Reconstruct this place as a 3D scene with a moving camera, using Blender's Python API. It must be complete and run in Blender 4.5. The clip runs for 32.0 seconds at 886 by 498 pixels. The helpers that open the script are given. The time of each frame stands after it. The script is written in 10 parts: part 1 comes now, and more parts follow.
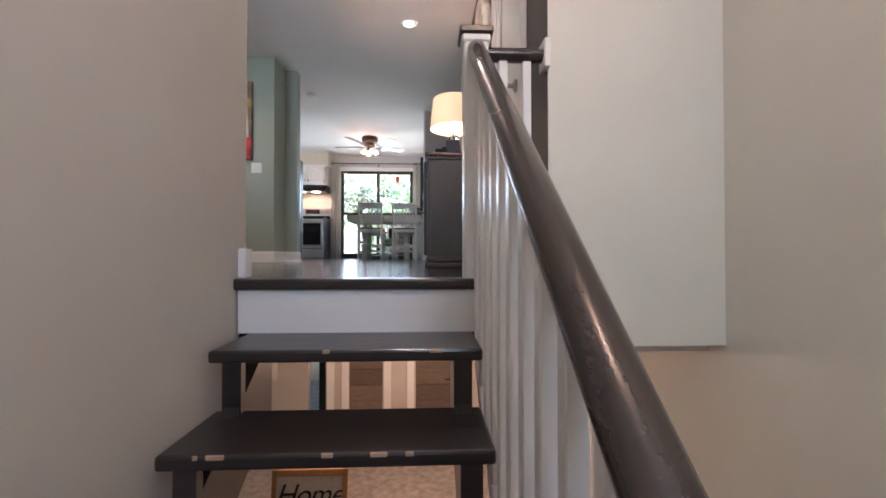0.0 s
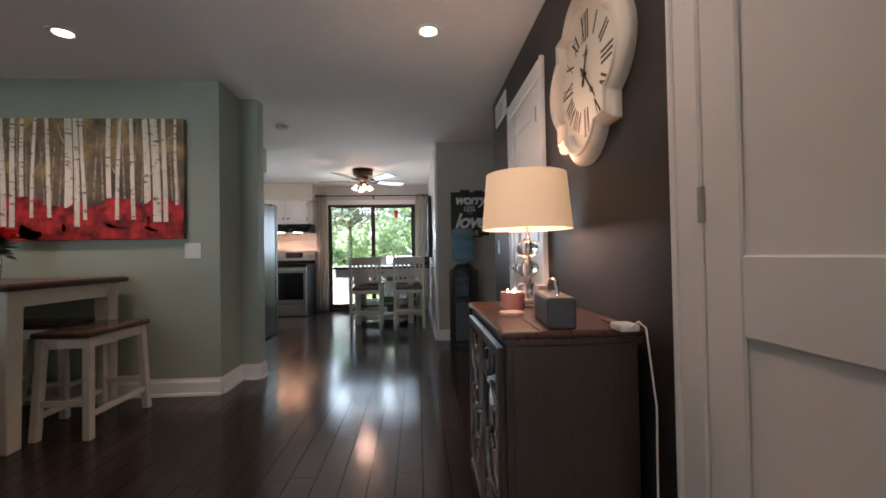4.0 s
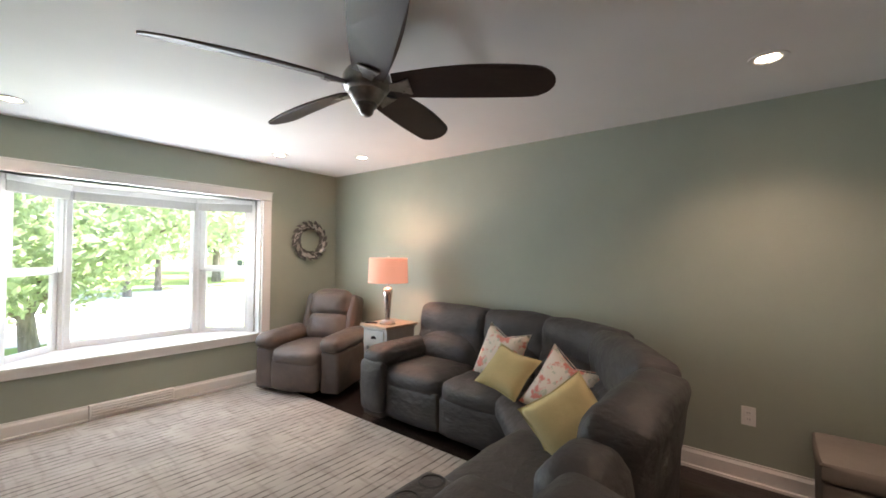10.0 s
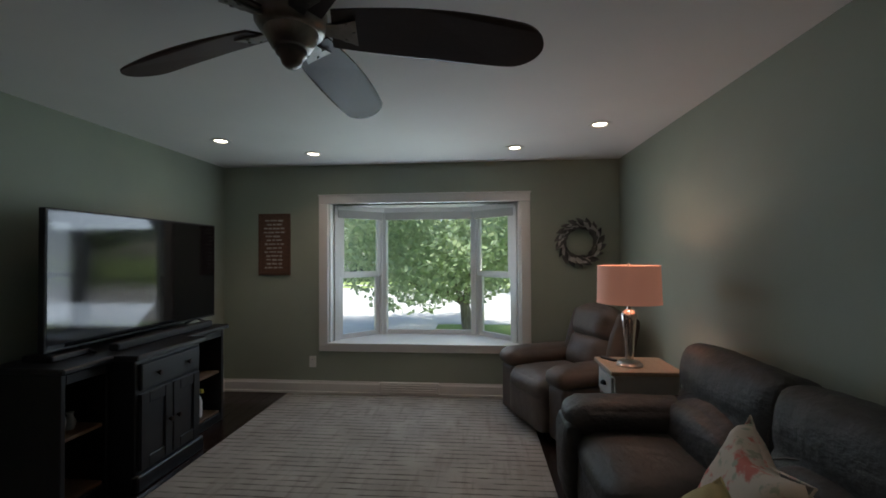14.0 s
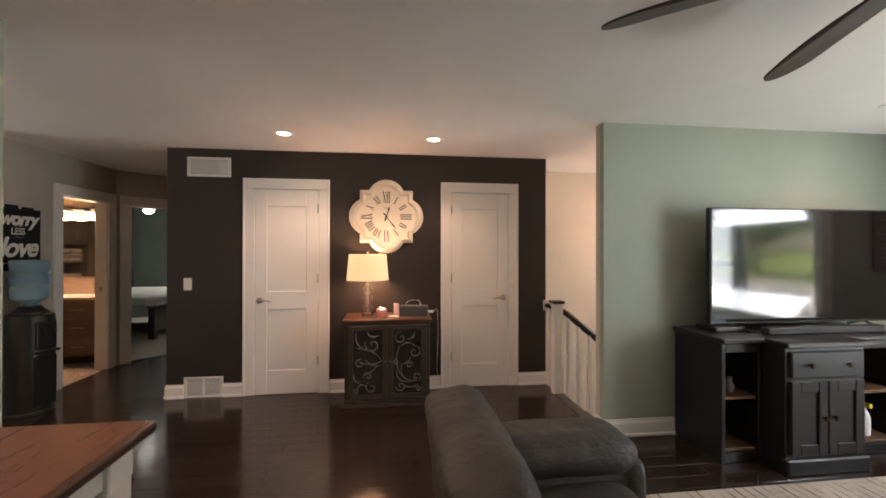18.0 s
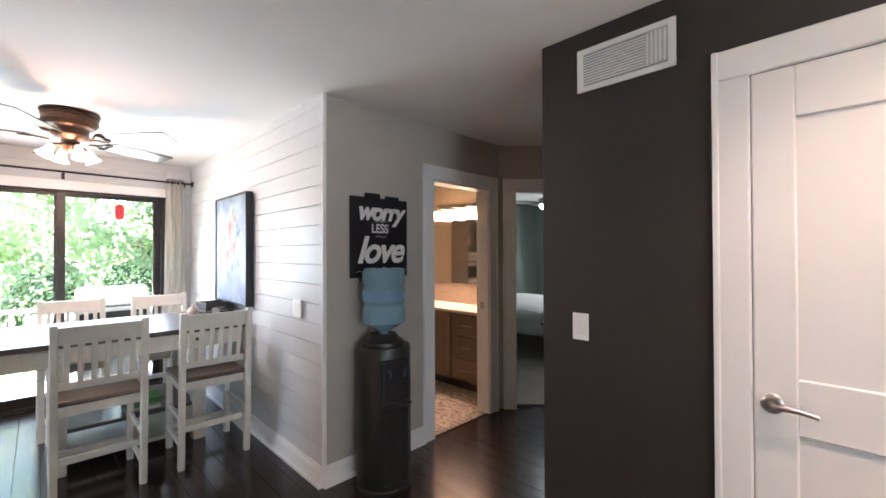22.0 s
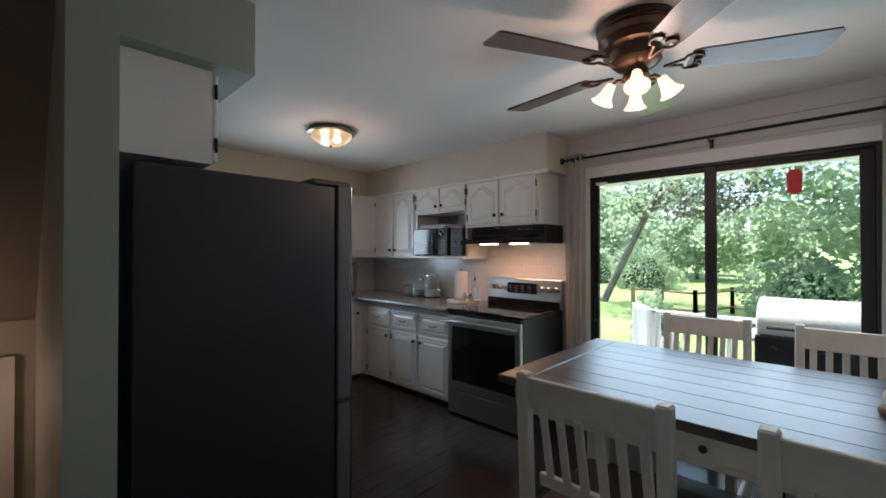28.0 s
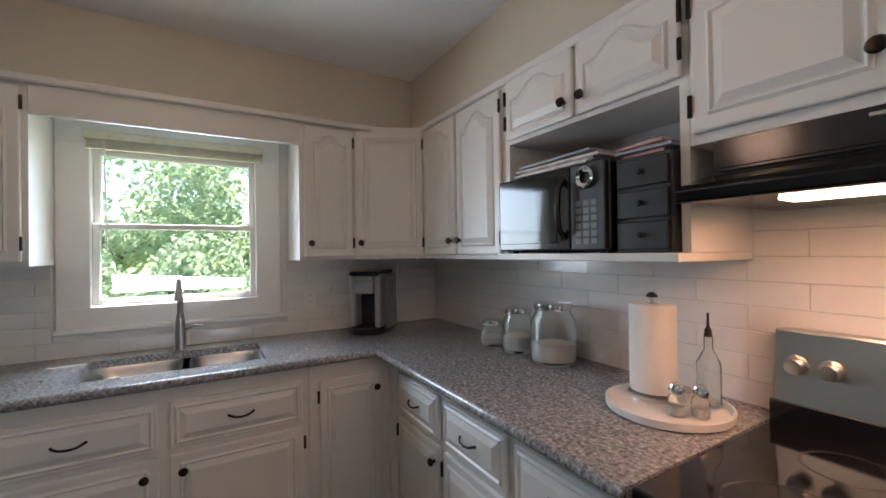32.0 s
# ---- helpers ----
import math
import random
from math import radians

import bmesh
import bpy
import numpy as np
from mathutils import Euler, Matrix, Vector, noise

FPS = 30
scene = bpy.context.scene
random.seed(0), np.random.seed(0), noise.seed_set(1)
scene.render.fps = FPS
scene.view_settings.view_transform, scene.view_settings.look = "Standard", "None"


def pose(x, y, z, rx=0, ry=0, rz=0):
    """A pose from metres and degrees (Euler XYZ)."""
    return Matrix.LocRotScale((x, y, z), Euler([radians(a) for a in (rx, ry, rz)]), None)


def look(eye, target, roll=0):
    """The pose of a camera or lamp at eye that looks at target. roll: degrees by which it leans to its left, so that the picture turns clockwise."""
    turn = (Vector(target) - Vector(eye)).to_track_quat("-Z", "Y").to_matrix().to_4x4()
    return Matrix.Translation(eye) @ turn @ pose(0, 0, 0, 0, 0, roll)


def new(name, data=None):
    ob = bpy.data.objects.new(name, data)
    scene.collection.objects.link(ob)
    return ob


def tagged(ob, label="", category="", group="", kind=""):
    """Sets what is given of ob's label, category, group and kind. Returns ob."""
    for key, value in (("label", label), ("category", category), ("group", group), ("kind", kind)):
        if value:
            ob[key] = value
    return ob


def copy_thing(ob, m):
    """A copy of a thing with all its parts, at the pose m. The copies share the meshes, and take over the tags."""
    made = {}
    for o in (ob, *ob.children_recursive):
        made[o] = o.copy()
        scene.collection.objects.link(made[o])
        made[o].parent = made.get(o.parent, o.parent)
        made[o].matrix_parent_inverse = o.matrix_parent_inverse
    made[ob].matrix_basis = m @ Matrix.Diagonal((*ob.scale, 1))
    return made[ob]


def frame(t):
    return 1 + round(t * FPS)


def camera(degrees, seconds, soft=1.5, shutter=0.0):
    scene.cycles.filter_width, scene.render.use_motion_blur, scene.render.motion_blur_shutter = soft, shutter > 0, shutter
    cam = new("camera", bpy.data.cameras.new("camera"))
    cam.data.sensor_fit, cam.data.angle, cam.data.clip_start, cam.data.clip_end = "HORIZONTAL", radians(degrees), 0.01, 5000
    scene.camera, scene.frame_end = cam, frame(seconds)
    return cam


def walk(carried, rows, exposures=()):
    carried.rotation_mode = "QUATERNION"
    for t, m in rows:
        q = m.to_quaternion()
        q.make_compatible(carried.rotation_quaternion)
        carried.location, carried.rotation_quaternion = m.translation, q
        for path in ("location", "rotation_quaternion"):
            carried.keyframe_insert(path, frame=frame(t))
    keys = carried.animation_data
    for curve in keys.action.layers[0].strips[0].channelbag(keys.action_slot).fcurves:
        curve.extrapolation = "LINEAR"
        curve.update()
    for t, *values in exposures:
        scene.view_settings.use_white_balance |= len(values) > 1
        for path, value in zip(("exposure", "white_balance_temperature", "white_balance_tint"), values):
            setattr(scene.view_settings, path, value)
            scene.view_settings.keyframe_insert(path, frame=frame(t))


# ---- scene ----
cam = camera(94.9, 32.0, soft=1.7)
PATH = [
    (0, (-0.007, -0.005, 0.09), (0.08, 1.993, 0.118), -0.0),
    (0.5, (-0.095, 0.209, 0.119), (0.002, 2.206, 0.147), -0.2),
    (1, (-0.205, 0.448, 0.174), (-0.093, 2.444, 0.199), -0.2),
    (1.5, (-0.265, 0.67, 0.306), (-0.135, 2.665, 0.337), -0.4),
    (2, (-0.283, 0.855, 0.456), (-0.146, 2.85, 0.49), -0.6),
    (2.5, (-0.309, 1.053, 0.612), (-0.17, 3.048, 0.646), -0.8),
    (3, (-0.284, 1.237, 0.761), (-0.146, 3.232, 0.794), -1.0),
    (3.5, (-0.269, 1.41, 0.888), (-0.138, 3.406, 0.92), -1.0),
    (5.5, (-0.245, 2.089, 1.427), (-0.203, 4.088, 1.458), -1.0),
    (6, (-0.309, 2.2, 1.459), (-0.545, 4.186, 1.497), -0.8),
    (6.5, (-0.375, 2.31, 1.46), (-1.048, 4.193, 1.504), -0.6),
    (7, (-0.515, 2.478, 1.441), (-1.588, 4.166, 1.482), -0.4),
    (7.5, (-0.718, 2.683, 1.468), (-2.16, 4.068, 1.503), -0.3),
    (8, (-0.89, 2.862, 1.472), (-2.672, 3.769, 1.511), -0.2),
    (8.5, (-1.123, 3.024, 1.448), (-3.087, 3.403, 1.486), 0.0),
    (9, (-1.323, 3.139, 1.434), (-3.313, 2.941, 1.476), 0.3),
    (9.5, (-1.51, 3.244, 1.437), (-3.336, 2.429, 1.478), 0.6),
    (10, (-1.727, 3.232, 1.419), (-3.283, 1.976, 1.449), 0.7),
    (10.5, (-1.871, 3.267, 1.433), (-3.212, 1.783, 1.468), 0.8),
    (11, (-1.966, 3.303, 1.433), (-3.188, 1.72, 1.472), 0.8),
    (11.5, (-2.044, 3.323, 1.425), (-3.208, 1.698, 1.467), 0.7),
    (12, (-2.235, 3.289, 1.414), (-3.271, 1.578, 1.446), 0.4),
    (12.5, (-2.552, 3.198, 1.434), (-3.398, 1.386, 1.462), 0.2),
    (13, (-2.905, 3.14, 1.457), (-3.458, 1.219, 1.482), 0.0),
    (13.5, (-3.242, 3.071, 1.451), (-3.448, 1.082, 1.473), -0.1),
    (14, (-3.549, 3.019, 1.458), (-3.381, 1.026, 1.487), -0.3),
    (14.5, (-3.825, 2.987, 1.46), (-3.209, 1.084, 1.488), -0.2),
    (16.5, (-4.313, 2.911, 1.408), (-2.637, 1.819, 1.436), 0.2),
    (17, (-4.201, 2.965, 1.405), (-2.401, 2.093, 1.424), 0.3),
    (17.5, (-4.014, 3.075, 1.42), (-2.084, 2.549, 1.428), 0.2),
    (18, (-3.754, 3.162, 1.431), (-1.769, 2.916, 1.438), 0.1),
    (18.5, (-3.462, 3.19, 1.441), (-1.463, 3.11, 1.442), -0.2),
    (19, (-3.14, 3.238, 1.436), (-1.14, 3.215, 1.436), -0.3),
    (19.5, (-2.794, 3.275, 1.456), (-0.794, 3.257, 1.454), -0.4),
    (20, (-2.42, 3.31, 1.444), (-0.421, 3.355, 1.443), -0.5),
    (20.5, (-2.073, 3.466, 1.423), (-0.105, 3.821, 1.43), -0.4),
    (21, (-1.766, 3.671, 1.431), (0.104, 4.38, 1.439), -0.5),
    (21.5, (-1.474, 3.942, 1.433), (0.18, 5.066, 1.445), -0.4),
    (22, (-1.268, 4.271, 1.432), (0.144, 5.688, 1.451), -0.2),
    (22.5, (-1.087, 4.589, 1.423), (0.099, 6.199, 1.448), -0.2),
    (23, (-0.929, 4.926, 1.425), (0.013, 6.69, 1.451), -0.0),
    (23.5, (-0.827, 5.302, 1.441), (-0.149, 7.183, 1.466), 0.0),
    (24, (-0.747, 5.606, 1.43), (-0.431, 7.581, 1.461), 0.1),
    (24.5, (-0.656, 5.89, 1.426), (-0.805, 7.884, 1.461), 0.1),
    (25, (-0.553, 6.07, 1.42), (-1.132, 7.984, 1.463), 0.1),
    (25.5, (-0.409, 6.131, 1.422), (-1.368, 7.885, 1.475), 0.2),
    (26, (-0.246, 6.143, 1.415), (-1.46, 7.731, 1.472), 0.2),
    (26.5, (-0.196, 6.12, 1.408), (-1.524, 7.615, 1.459), 0.4),
    (28.5, (-0.69, 6.402, 1.422), (-2.075, 7.844, 1.436), -0.1),
    (29, (-0.933, 6.681, 1.427), (-2.294, 8.146, 1.441), -0.2),
    (29.5, (-1.218, 6.955, 1.435), (-2.56, 8.437, 1.447), -0.3),
    (30, (-1.468, 7.245, 1.422), (-2.793, 8.744, 1.435), -0.4),
    (30.5, (-1.722, 7.523, 1.423), (-3.047, 9.021, 1.438), -0.4),
    (31, (-1.99, 7.764, 1.427), (-3.359, 9.221, 1.44), -0.5),
    (31.5, (-2.207, 7.986, 1.416), (-3.717, 9.298, 1.428), -0.7),
    (32, (-2.477, 8.171, 1.397), (-4.203, 9.182, 1.409), -0.8),
]
# the camera's own brightening, darkening and white balance: seconds, stops, kelvin, tint
EXPOSURES = [(0.0, 2.96, 5650, 9), (1.0, 2.96, 5550, 8), (2.0, 2.41, 5850, 8), (3.0, 2.21, 5900, 9), (6.0, 2.01, 6350, 11), (7.0, 1.86, 5950, 10), (8.0, 2.51, 6850, 14),
             (9.0, 3.31, 7050, 14), (10.0, 2.81, 6700, 13), (11.0, 2.01, 6400, 11), (12.0, 1.66, 6400, 9), (13.0, 1.38, 6350, 8), (14.0, 0.61, 6200, 6), (15.5, 0.91, 6350, 8),
             (17.0, 1.56, 6700, 12), (18.0, 2.96, 7200, 14), (19.0, 3.26, 7300, 19), (20.0, 2.93, 7800, 18), (21.0, 3.11, 6700, 14), (22.0, 3.59, 5950, 11), (23.0, 3.31, 5750, 10),
             (24.0, 2.11, 5350, 7), (25.0, 1.06, 5450, 1), (26.0, 1.11, 5400, 3), (29.0, 1.51, 5850, 4), (30.0, 1.41, 5500, 4), (31.0, 1.46, 5900, -5), (32.0, 1.86, 6150, 8)]
walk(cam, [(t, look(eye, target, roll)) for t, eye, target, roll in PATH], EXPOSURES)

# ---- world, sun and large lights ----
world = bpy.data.worlds.new("sky")
scene.world = world
world.use_nodes = True
wn = world.node_tree.nodes
wl = world.node_tree.links
sky = wn.new("ShaderNodeTexSky")
sky.sky_type = "NISHITA"
sky.sun_disc = False
sky.sun_elevation = radians(68)
sky.sun_rotation = radians(-57)
wn["Background"].inputs["Strength"].default_value = 0.15
wl.new(sky.outputs[0], wn["Background"].inputs[0])


INDOOR = 0.25      # level of the lamps against the daylight


def lamp(name, kind, energy, color, m, size=0.1, size_y=None, spot=None, blend=0.5, spread=None):
    d = bpy.data.lights.new(name, kind)
    d.energy, d.color = energy * (1.0 if kind == "SUN" else INDOOR), color
    if kind == "AREA":
        d.shape = "RECTANGLE"
        d.size, d.size_y = size, size_y or size
        if spread:
            d.spread = radians(spread)
    elif kind == "SUN":
        d.angle = radians(size)
    else:
        d.shadow_soft_size = size
    if spot:
        d.spot_size, d.spot_blend = radians(spot), blend
    ob = new(name, d)
    ob.matrix_world = m
    return ob


WARM = (1.0, 0.60, 0.42)
SOFTWARM = (1.0, 0.70, 0.55)
DAY = (0.86, 0.98, 1.14)
# the sun stands high behind the house, over the garden side
lamp("sun", "SUN", 5.0, (1.0, 0.95, 0.87), look((0, 0, 0), (0.34, -0.22, -1.0)), size=0.6)
# area lamps added in the openings to stand in for daylight and ground bounce
lamp("bay_daylight", "AREA", 14, DAY, look((-2.98, -1.40, 1.90), (-2.98, 0.6, 0.9)), 1.25, 0.26, spread=160)
lamp("bay_ground_light", "AREA", 15, DAY, look((-2.98, -1.30, 0.80), (-2.98, 0.5, 2.9)), 1.4, 0.34, spread=165)
lamp("bay_side_daylight", "AREA", 7, DAY, look((-3.66, -1.42, 1.28), (-0.8, 0.9, 1.3)), 0.4, 1.2, spread=150)
lamp("patio_daylight", "AREA", 14, DAY, look((-1.12, 9.40, 1.45), (-1.12, 6.0, 0.7)), 1.6, 0.8, spread=150)
lamp("sink_daylight", "AREA", 12, DAY, look((-5.04, 8.07, 1.55), (-3.0, 8.05, 1.3)), 0.6, 0.68, spread=130)
lamp("bedroom_daylight", "AREA", 19, (1.0, 0.98, 0.95), look((6.20, 7.36, 1.5), (3.0, 6.6, 1.0)), 0.7, 0.9)
# fill added at an opening in the unseen entry wall
lamp("entry_daylight", "AREA", 9, DAY, look((0.45, -1.19, 1.3), (0.3, 2.0, 0.9)), 0.86, 0.66)

# ---- materials ----
class Mat:
    """A node material built step by step."""

    def __init__(self, name, color=(0.8, 0.8, 0.8), rough=0.5, metal=0.0, coat=0.0, spec=0.5):
        self.m = bpy.data.materials.new(name)
        self.m.use_nodes = True
        self.nt = self.m.node_tree
        self.b = self.nt.nodes["Principled BSDF"]
        self.b.inputs["Base Color"].default_value = (*color, 1)
        self.b.inputs["Roughness"].default_value = rough
        self.b.inputs["Metallic"].default_value = metal
        self.b.inputs["Coat Weight"].default_value = coat
        self.b.inputs["Coat Roughness"].default_value = 0.16
        self.b.inputs["Specular IOR Level"].default_value = spec
        self.coords = None
        self.height = None

    def node(self, kind, **vals):
        n = self.nt.nodes.new(kind)
        for k, v in vals.items():
            n.inputs[k].default_value = v
        return n

    def link(self, a, b):
        self.nt.links.new(a, b)

    def pos(self, scale=(1, 1, 1), local=False):
        if local:
            src = self.node("ShaderNodeTexCoord").outputs["Object"]
        else:
            src = self.node("ShaderNodeNewGeometry").outputs["Position"]
        mp = self.node("ShaderNodeMapping")
        mp.inputs["Scale"].default_value = scale
        self.link(src, mp.inputs["Vector"])
        return mp.outputs[0]

    def noise(self, scale, detail=4, stretch=(1, 1, 1), rough=0.55, local=False):
        n = self.node("ShaderNodeTexNoise", Scale=scale, Detail=detail, Roughness=rough)
        self.link(self.pos(stretch, local), n.inputs["Vector"])
        return n.outputs["Fac"]

    def ramp(self, fac, stops):
        r = self.node("ShaderNodeValToRGB")
        e = r.color_ramp.elements
        while len(e) < len(stops):
            e.new(0.5)
        for el, (p, c) in zip(e, stops):
            el.position = p
            el.color = (*c, 1) if len(c) == 3 else c
        self.link(fac, r.inputs[0])
        return r.outputs[0]

    def color(self, out):
        self.link(out, self.b.inputs["Base Color"])
        return self

    def rough_from(self, fac, lo, hi):
        mr = self.node("ShaderNodeMapRange")
        mr.inputs["To Min"].default_value, mr.inputs["To Max"].default_value = lo, hi
        self.link(fac, mr.inputs["Value"])
        self.link(mr.outputs[0], self.b.inputs["Roughness"])
        return self

    def mix(self, a, b, fac, mode="MIX"):
        n = self.nt.nodes.new("ShaderNodeMix")
        n.data_type, n.blend_type = "RGBA", mode
        ins = [s for s in n.inputs if s.enabled]
        for sock, val in zip(ins, (fac, a, b)):
            if isinstance(val, (int, float)):
                sock.default_value = val
            elif isinstance(val, tuple):
                sock.default_value = (*val, 1)
            else:
                self.link(val, sock)
        return [s for s in n.outputs if s.enabled][0]

    def bump(self, fac, strength=0.2, dist=0.01):
        n = self.node("ShaderNodeBump", Strength=strength, Distance=dist)
        self.link(fac, n.inputs["Height"])
        if self.height is not None:
            self.link(self.height, n.inputs["Normal"])
        self.height = n.outputs[0]
        self.link(self.height, self.b.inputs["Normal"])
        return self

    def random(self):
        return self.node("ShaderNodeObjectInfo").outputs["Random"]

    def island(self):
        return self.node("ShaderNodeNewGeometry").outputs["Random Per Island"]


def paint(name, c, rough=0.6, var=0.06, grain=0.08, spec=0.4):
    """Wall paint: faint roller grain and slow unevenness."""
    k = Mat(name, c, rough, spec=spec)
    lo = tuple(v * (1 - var) for v in c)
    hi = tuple(min(1, v * (1 + var)) for v in c)
    k.color(k.ramp(k.noise(1.3, 5), [(0.3, lo), (0.7, hi)]))
    k.bump(k.noise(260, 2), grain, 0.001)
    k.bump(k.noise(5, 3), 0.05, 0.006)
    k.rough_from(k.noise(3, 3), rough - 0.06, rough + 0.06)
    return k.m


def wood(name, dark, light, rough=0.35, coat=0.0, along=(1, 14, 14), scale=6, bump=0.12, wear=None, per="random"):
    """Wood with grain along one axis of its object."""
    k = Mat(name, dark, rough, coat=coat)
    g = k.noise(scale, 8, along, 0.65, local=True)
    fine = k.noise(scale * 9, 4, along, 0.6, local=True)
    c = k.ramp(g, [(0.28, dark), (0.72, light)])
    c = k.mix(c, k.ramp(fine, [(0.35, tuple(v * 0.62 for v in dark)), (0.65, light)]), 0.35)
    tone = k.ramp(k.random() if per == "random" else k.island(), [(0.0, (0.72, 0.72, 0.72)), (1.0, (1.22, 1.2, 1.17))])
    c = k.mix(c, tone, 1.0, "MULTIPLY")
    if wear:
        c = k.mix(c, wear, k.ramp(k.noise(3.5, 8, local=True), [(0.60, (0, 0, 0)), (0.72, (1, 1, 1))]))
    k.color(c)
    k.rough_from(g, max(0.05, rough - 0.08), rough + 0.10)
    k.bump(fine, bump, 0.002)
    return k.m


def plain(name, c, rough=0.5, metal=0.0, var=0.10, scale=30, bump=0.05, coat=0.0, spec=0.5):
    k = Mat(name, c, rough, metal, coat, spec)
    n = k.noise(scale, 5, local=True)
    k.color(k.ramp(n, [(0.3, tuple(v * (1 - var) for v in c)), (0.7, tuple(min(1, v * (1 + var)) for v in c))]))
    k.rough_from(k.noise(scale * 0.3, 4, local=True), max(0.02, rough - 0.07), min(1, rough + 0.07))
    if bump:
        k.bump(k.noise(scale * 6, 3, local=True), bump, 0.001)
    return k.m


def brushed(name, c, rough=0.27):
    """Rolled steel: even, with a drawn-out sheen."""
    k = Mat(name, c, rough, 1.0)
    n = k.noise(2.5, 3, local=True)
    k.color(k.ramp(n, [(0.3, tuple(v * 0.97 for v in c)), (0.7, tuple(v * 1.02 for v in c))]))
    k.rough_from(n, rough - 0.015, rough + 0.02)
    k.b.inputs["Anisotropic"].default_value = 0.4
    return k.m


def cloth(name, c, scale=420, var=0.12, bump=0.35, rough=0.9):
    k = Mat(name, c, rough, spec=0.2)
    n = k.noise(6, 6, local=True)
    f = k.noise(scale, 2, local=True)
    c1 = k.ramp(n, [(0.3, tuple(v * (1 - var) for v in c)), (0.7, tuple(min(1, v * (1 + var)) for v in c))])
    k.color(k.mix(c1, tuple(v * 0.7 for v in c), k.ramp(f, [(0.4, (0.35, 0.35, 0.35)), (0.7, (0, 0, 0))])))
    k.bump(f, bump, 0.001)
    k.bump(k.noise(14, 5, local=True), 0.25, 0.012)
    return k.m


def glow(name, c, strength):
    m = bpy.data.materials.new(name)
    m.use_nodes = True
    b = m.node_tree.nodes["Principled BSDF"]
    b.inputs["Base Color"].default_value = (*c, 1)
    b.inputs["Emission Color"].default_value = (*c, 1)
    b.inputs["Emission Strength"].default_value = strength * 0.42
    return m


def glass(name, c=(0.95, 0.98, 0.97), rough=0.0, ior=1.45):
    k = Mat(name, c, rough)
    k.b.inputs["Transmission Weight"].default_value = 1.0
    k.b.inputs["IOR"].default_value = ior
    return k.m


SAGE = paint("sage_wall_paint", (0.34, 0.375, 0.305), 0.62)
BEIGE = paint("beige_wall_paint", (0.53, 0.49, 0.42), 0.65)
CREAM = paint("cream_wall_paint", (0.72, 0.69, 0.61), 0.6)
GREIGE = paint("greige_wall_paint", (0.44, 0.405, 0.35), 0.62)
CHAR = paint("charcoal_wall_paint", (0.034, 0.028, 0.025), 0.5, 0.12)
TEAL = paint("teal_wall_paint", (0.20, 0.245, 0.225), 0.65)
CEIL = paint("ceiling_paint", (0.83, 0.82, 0.80), 0.8, 0.03, 0.15)
SOFFIT = paint("kitchen_soffit_paint", (0.56, 0.52, 0.43), 0.6)
TRIM = paint("white_trim_paint", (0.80, 0.78, 0.75), 0.32, 0.03, 0.03, 0.5)
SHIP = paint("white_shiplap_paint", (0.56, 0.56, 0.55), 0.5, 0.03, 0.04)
CABW = paint("cabinet_white_paint", (0.76, 0.74, 0.70), 0.34, 0.04, 0.05)
TILEW = plain("white_glazed_tile", (0.76, 0.75, 0.72), 0.16, var=0.03, scale=9, bump=0.02)
GROUT = plain("tile_grout", (0.50, 0.485, 0.46), 0.85, scale=60)
PLANK = wood("dark_floor_plank", (0.014, 0.0088, 0.0075), (0.032, 0.020, 0.016), 0.15, coat=0.12, along=(10, 1, 10), scale=4, bump=0.05)
SUBFLOOR = plain("dark_floor_joint", (0.006, 0.005, 0.004), 0.8)
TREAD = wood("espresso_tread", (0.022, 0.018, 0.017), (0.042, 0.034, 0.031), 0.30, coat=0.2, along=(1, 10, 10), scale=4, bump=0.05)
ESPRESSO = wood("espresso_wood", (0.026, 0.019, 0.016), (0.055, 0.040, 0.033), 0.32, coat=0.15, along=(8, 8, 1), scale=5, bump=0.06)
DARKBROWN = wood("dark_brown_cabinet", (0.035, 0.024, 0.018), (0.075, 0.052, 0.040), 0.38, along=(10, 10, 1), scale=4, bump=0.08)
REDBROWN = wood("red_brown_tabletop", (0.085, 0.032, 0.018), (0.128, 0.050, 0.028), 0.28, coat=0.2, along=(1, 12, 12), scale=4, bump=0.06)
GREYTABLE = wood("grey_brown_farm_table", (0.036, 0.028, 0.023), (0.080, 0.064, 0.053), 0.32, coat=0.0, along=(1, 12, 12), scale=5, bump=0.15)
OFFWHITE = plain("worn_offwhite_paint", (0.66, 0.62, 0.54), 0.45, var=0.06, scale=14)
BLACKP = plain("satin_black_paint", (0.010, 0.010, 0.011), 0.42, var=0.2, scale=20)
BLACKM = plain("black_iron", (0.02, 0.019, 0.018), 0.45, 0.6)
BRONZE = plain("oil_rubbed_bronze", (0.035, 0.024, 0.018), 0.34, 0.8)
COPPER = plain("antique_copper_bronze", (0.085, 0.055, 0.038), 0.38, 0.85)
NICKEL = brushed("brushed_nickel", (0.46, 0.44, 0.41), 0.28)
CHROME = plain("chrome", (0.75, 0.75, 0.75), 0.08, 1.0, var=0.02, bump=0)
PEWTER = plain("antique_pewter", (0.26, 0.25, 0.235), 0.30, 1.0, var=0.25, scale=18)
MIRROR = plain("mirror_glass", (0.86, 0.87, 0.86), 0.02, 1.0, var=0.01, bump=0)
GLASS = glass("clear_glass")
CRYSTAL = glass("crystal", (0.98, 0.97, 0.95), 0.0, 1.52)
BLUEGLASS = Mat("blue_bottle_plastic", (0.36, 0.56, 0.66), 0.06)
BLUEGLASS.b.inputs["Transmission Weight"].default_value = 0.55
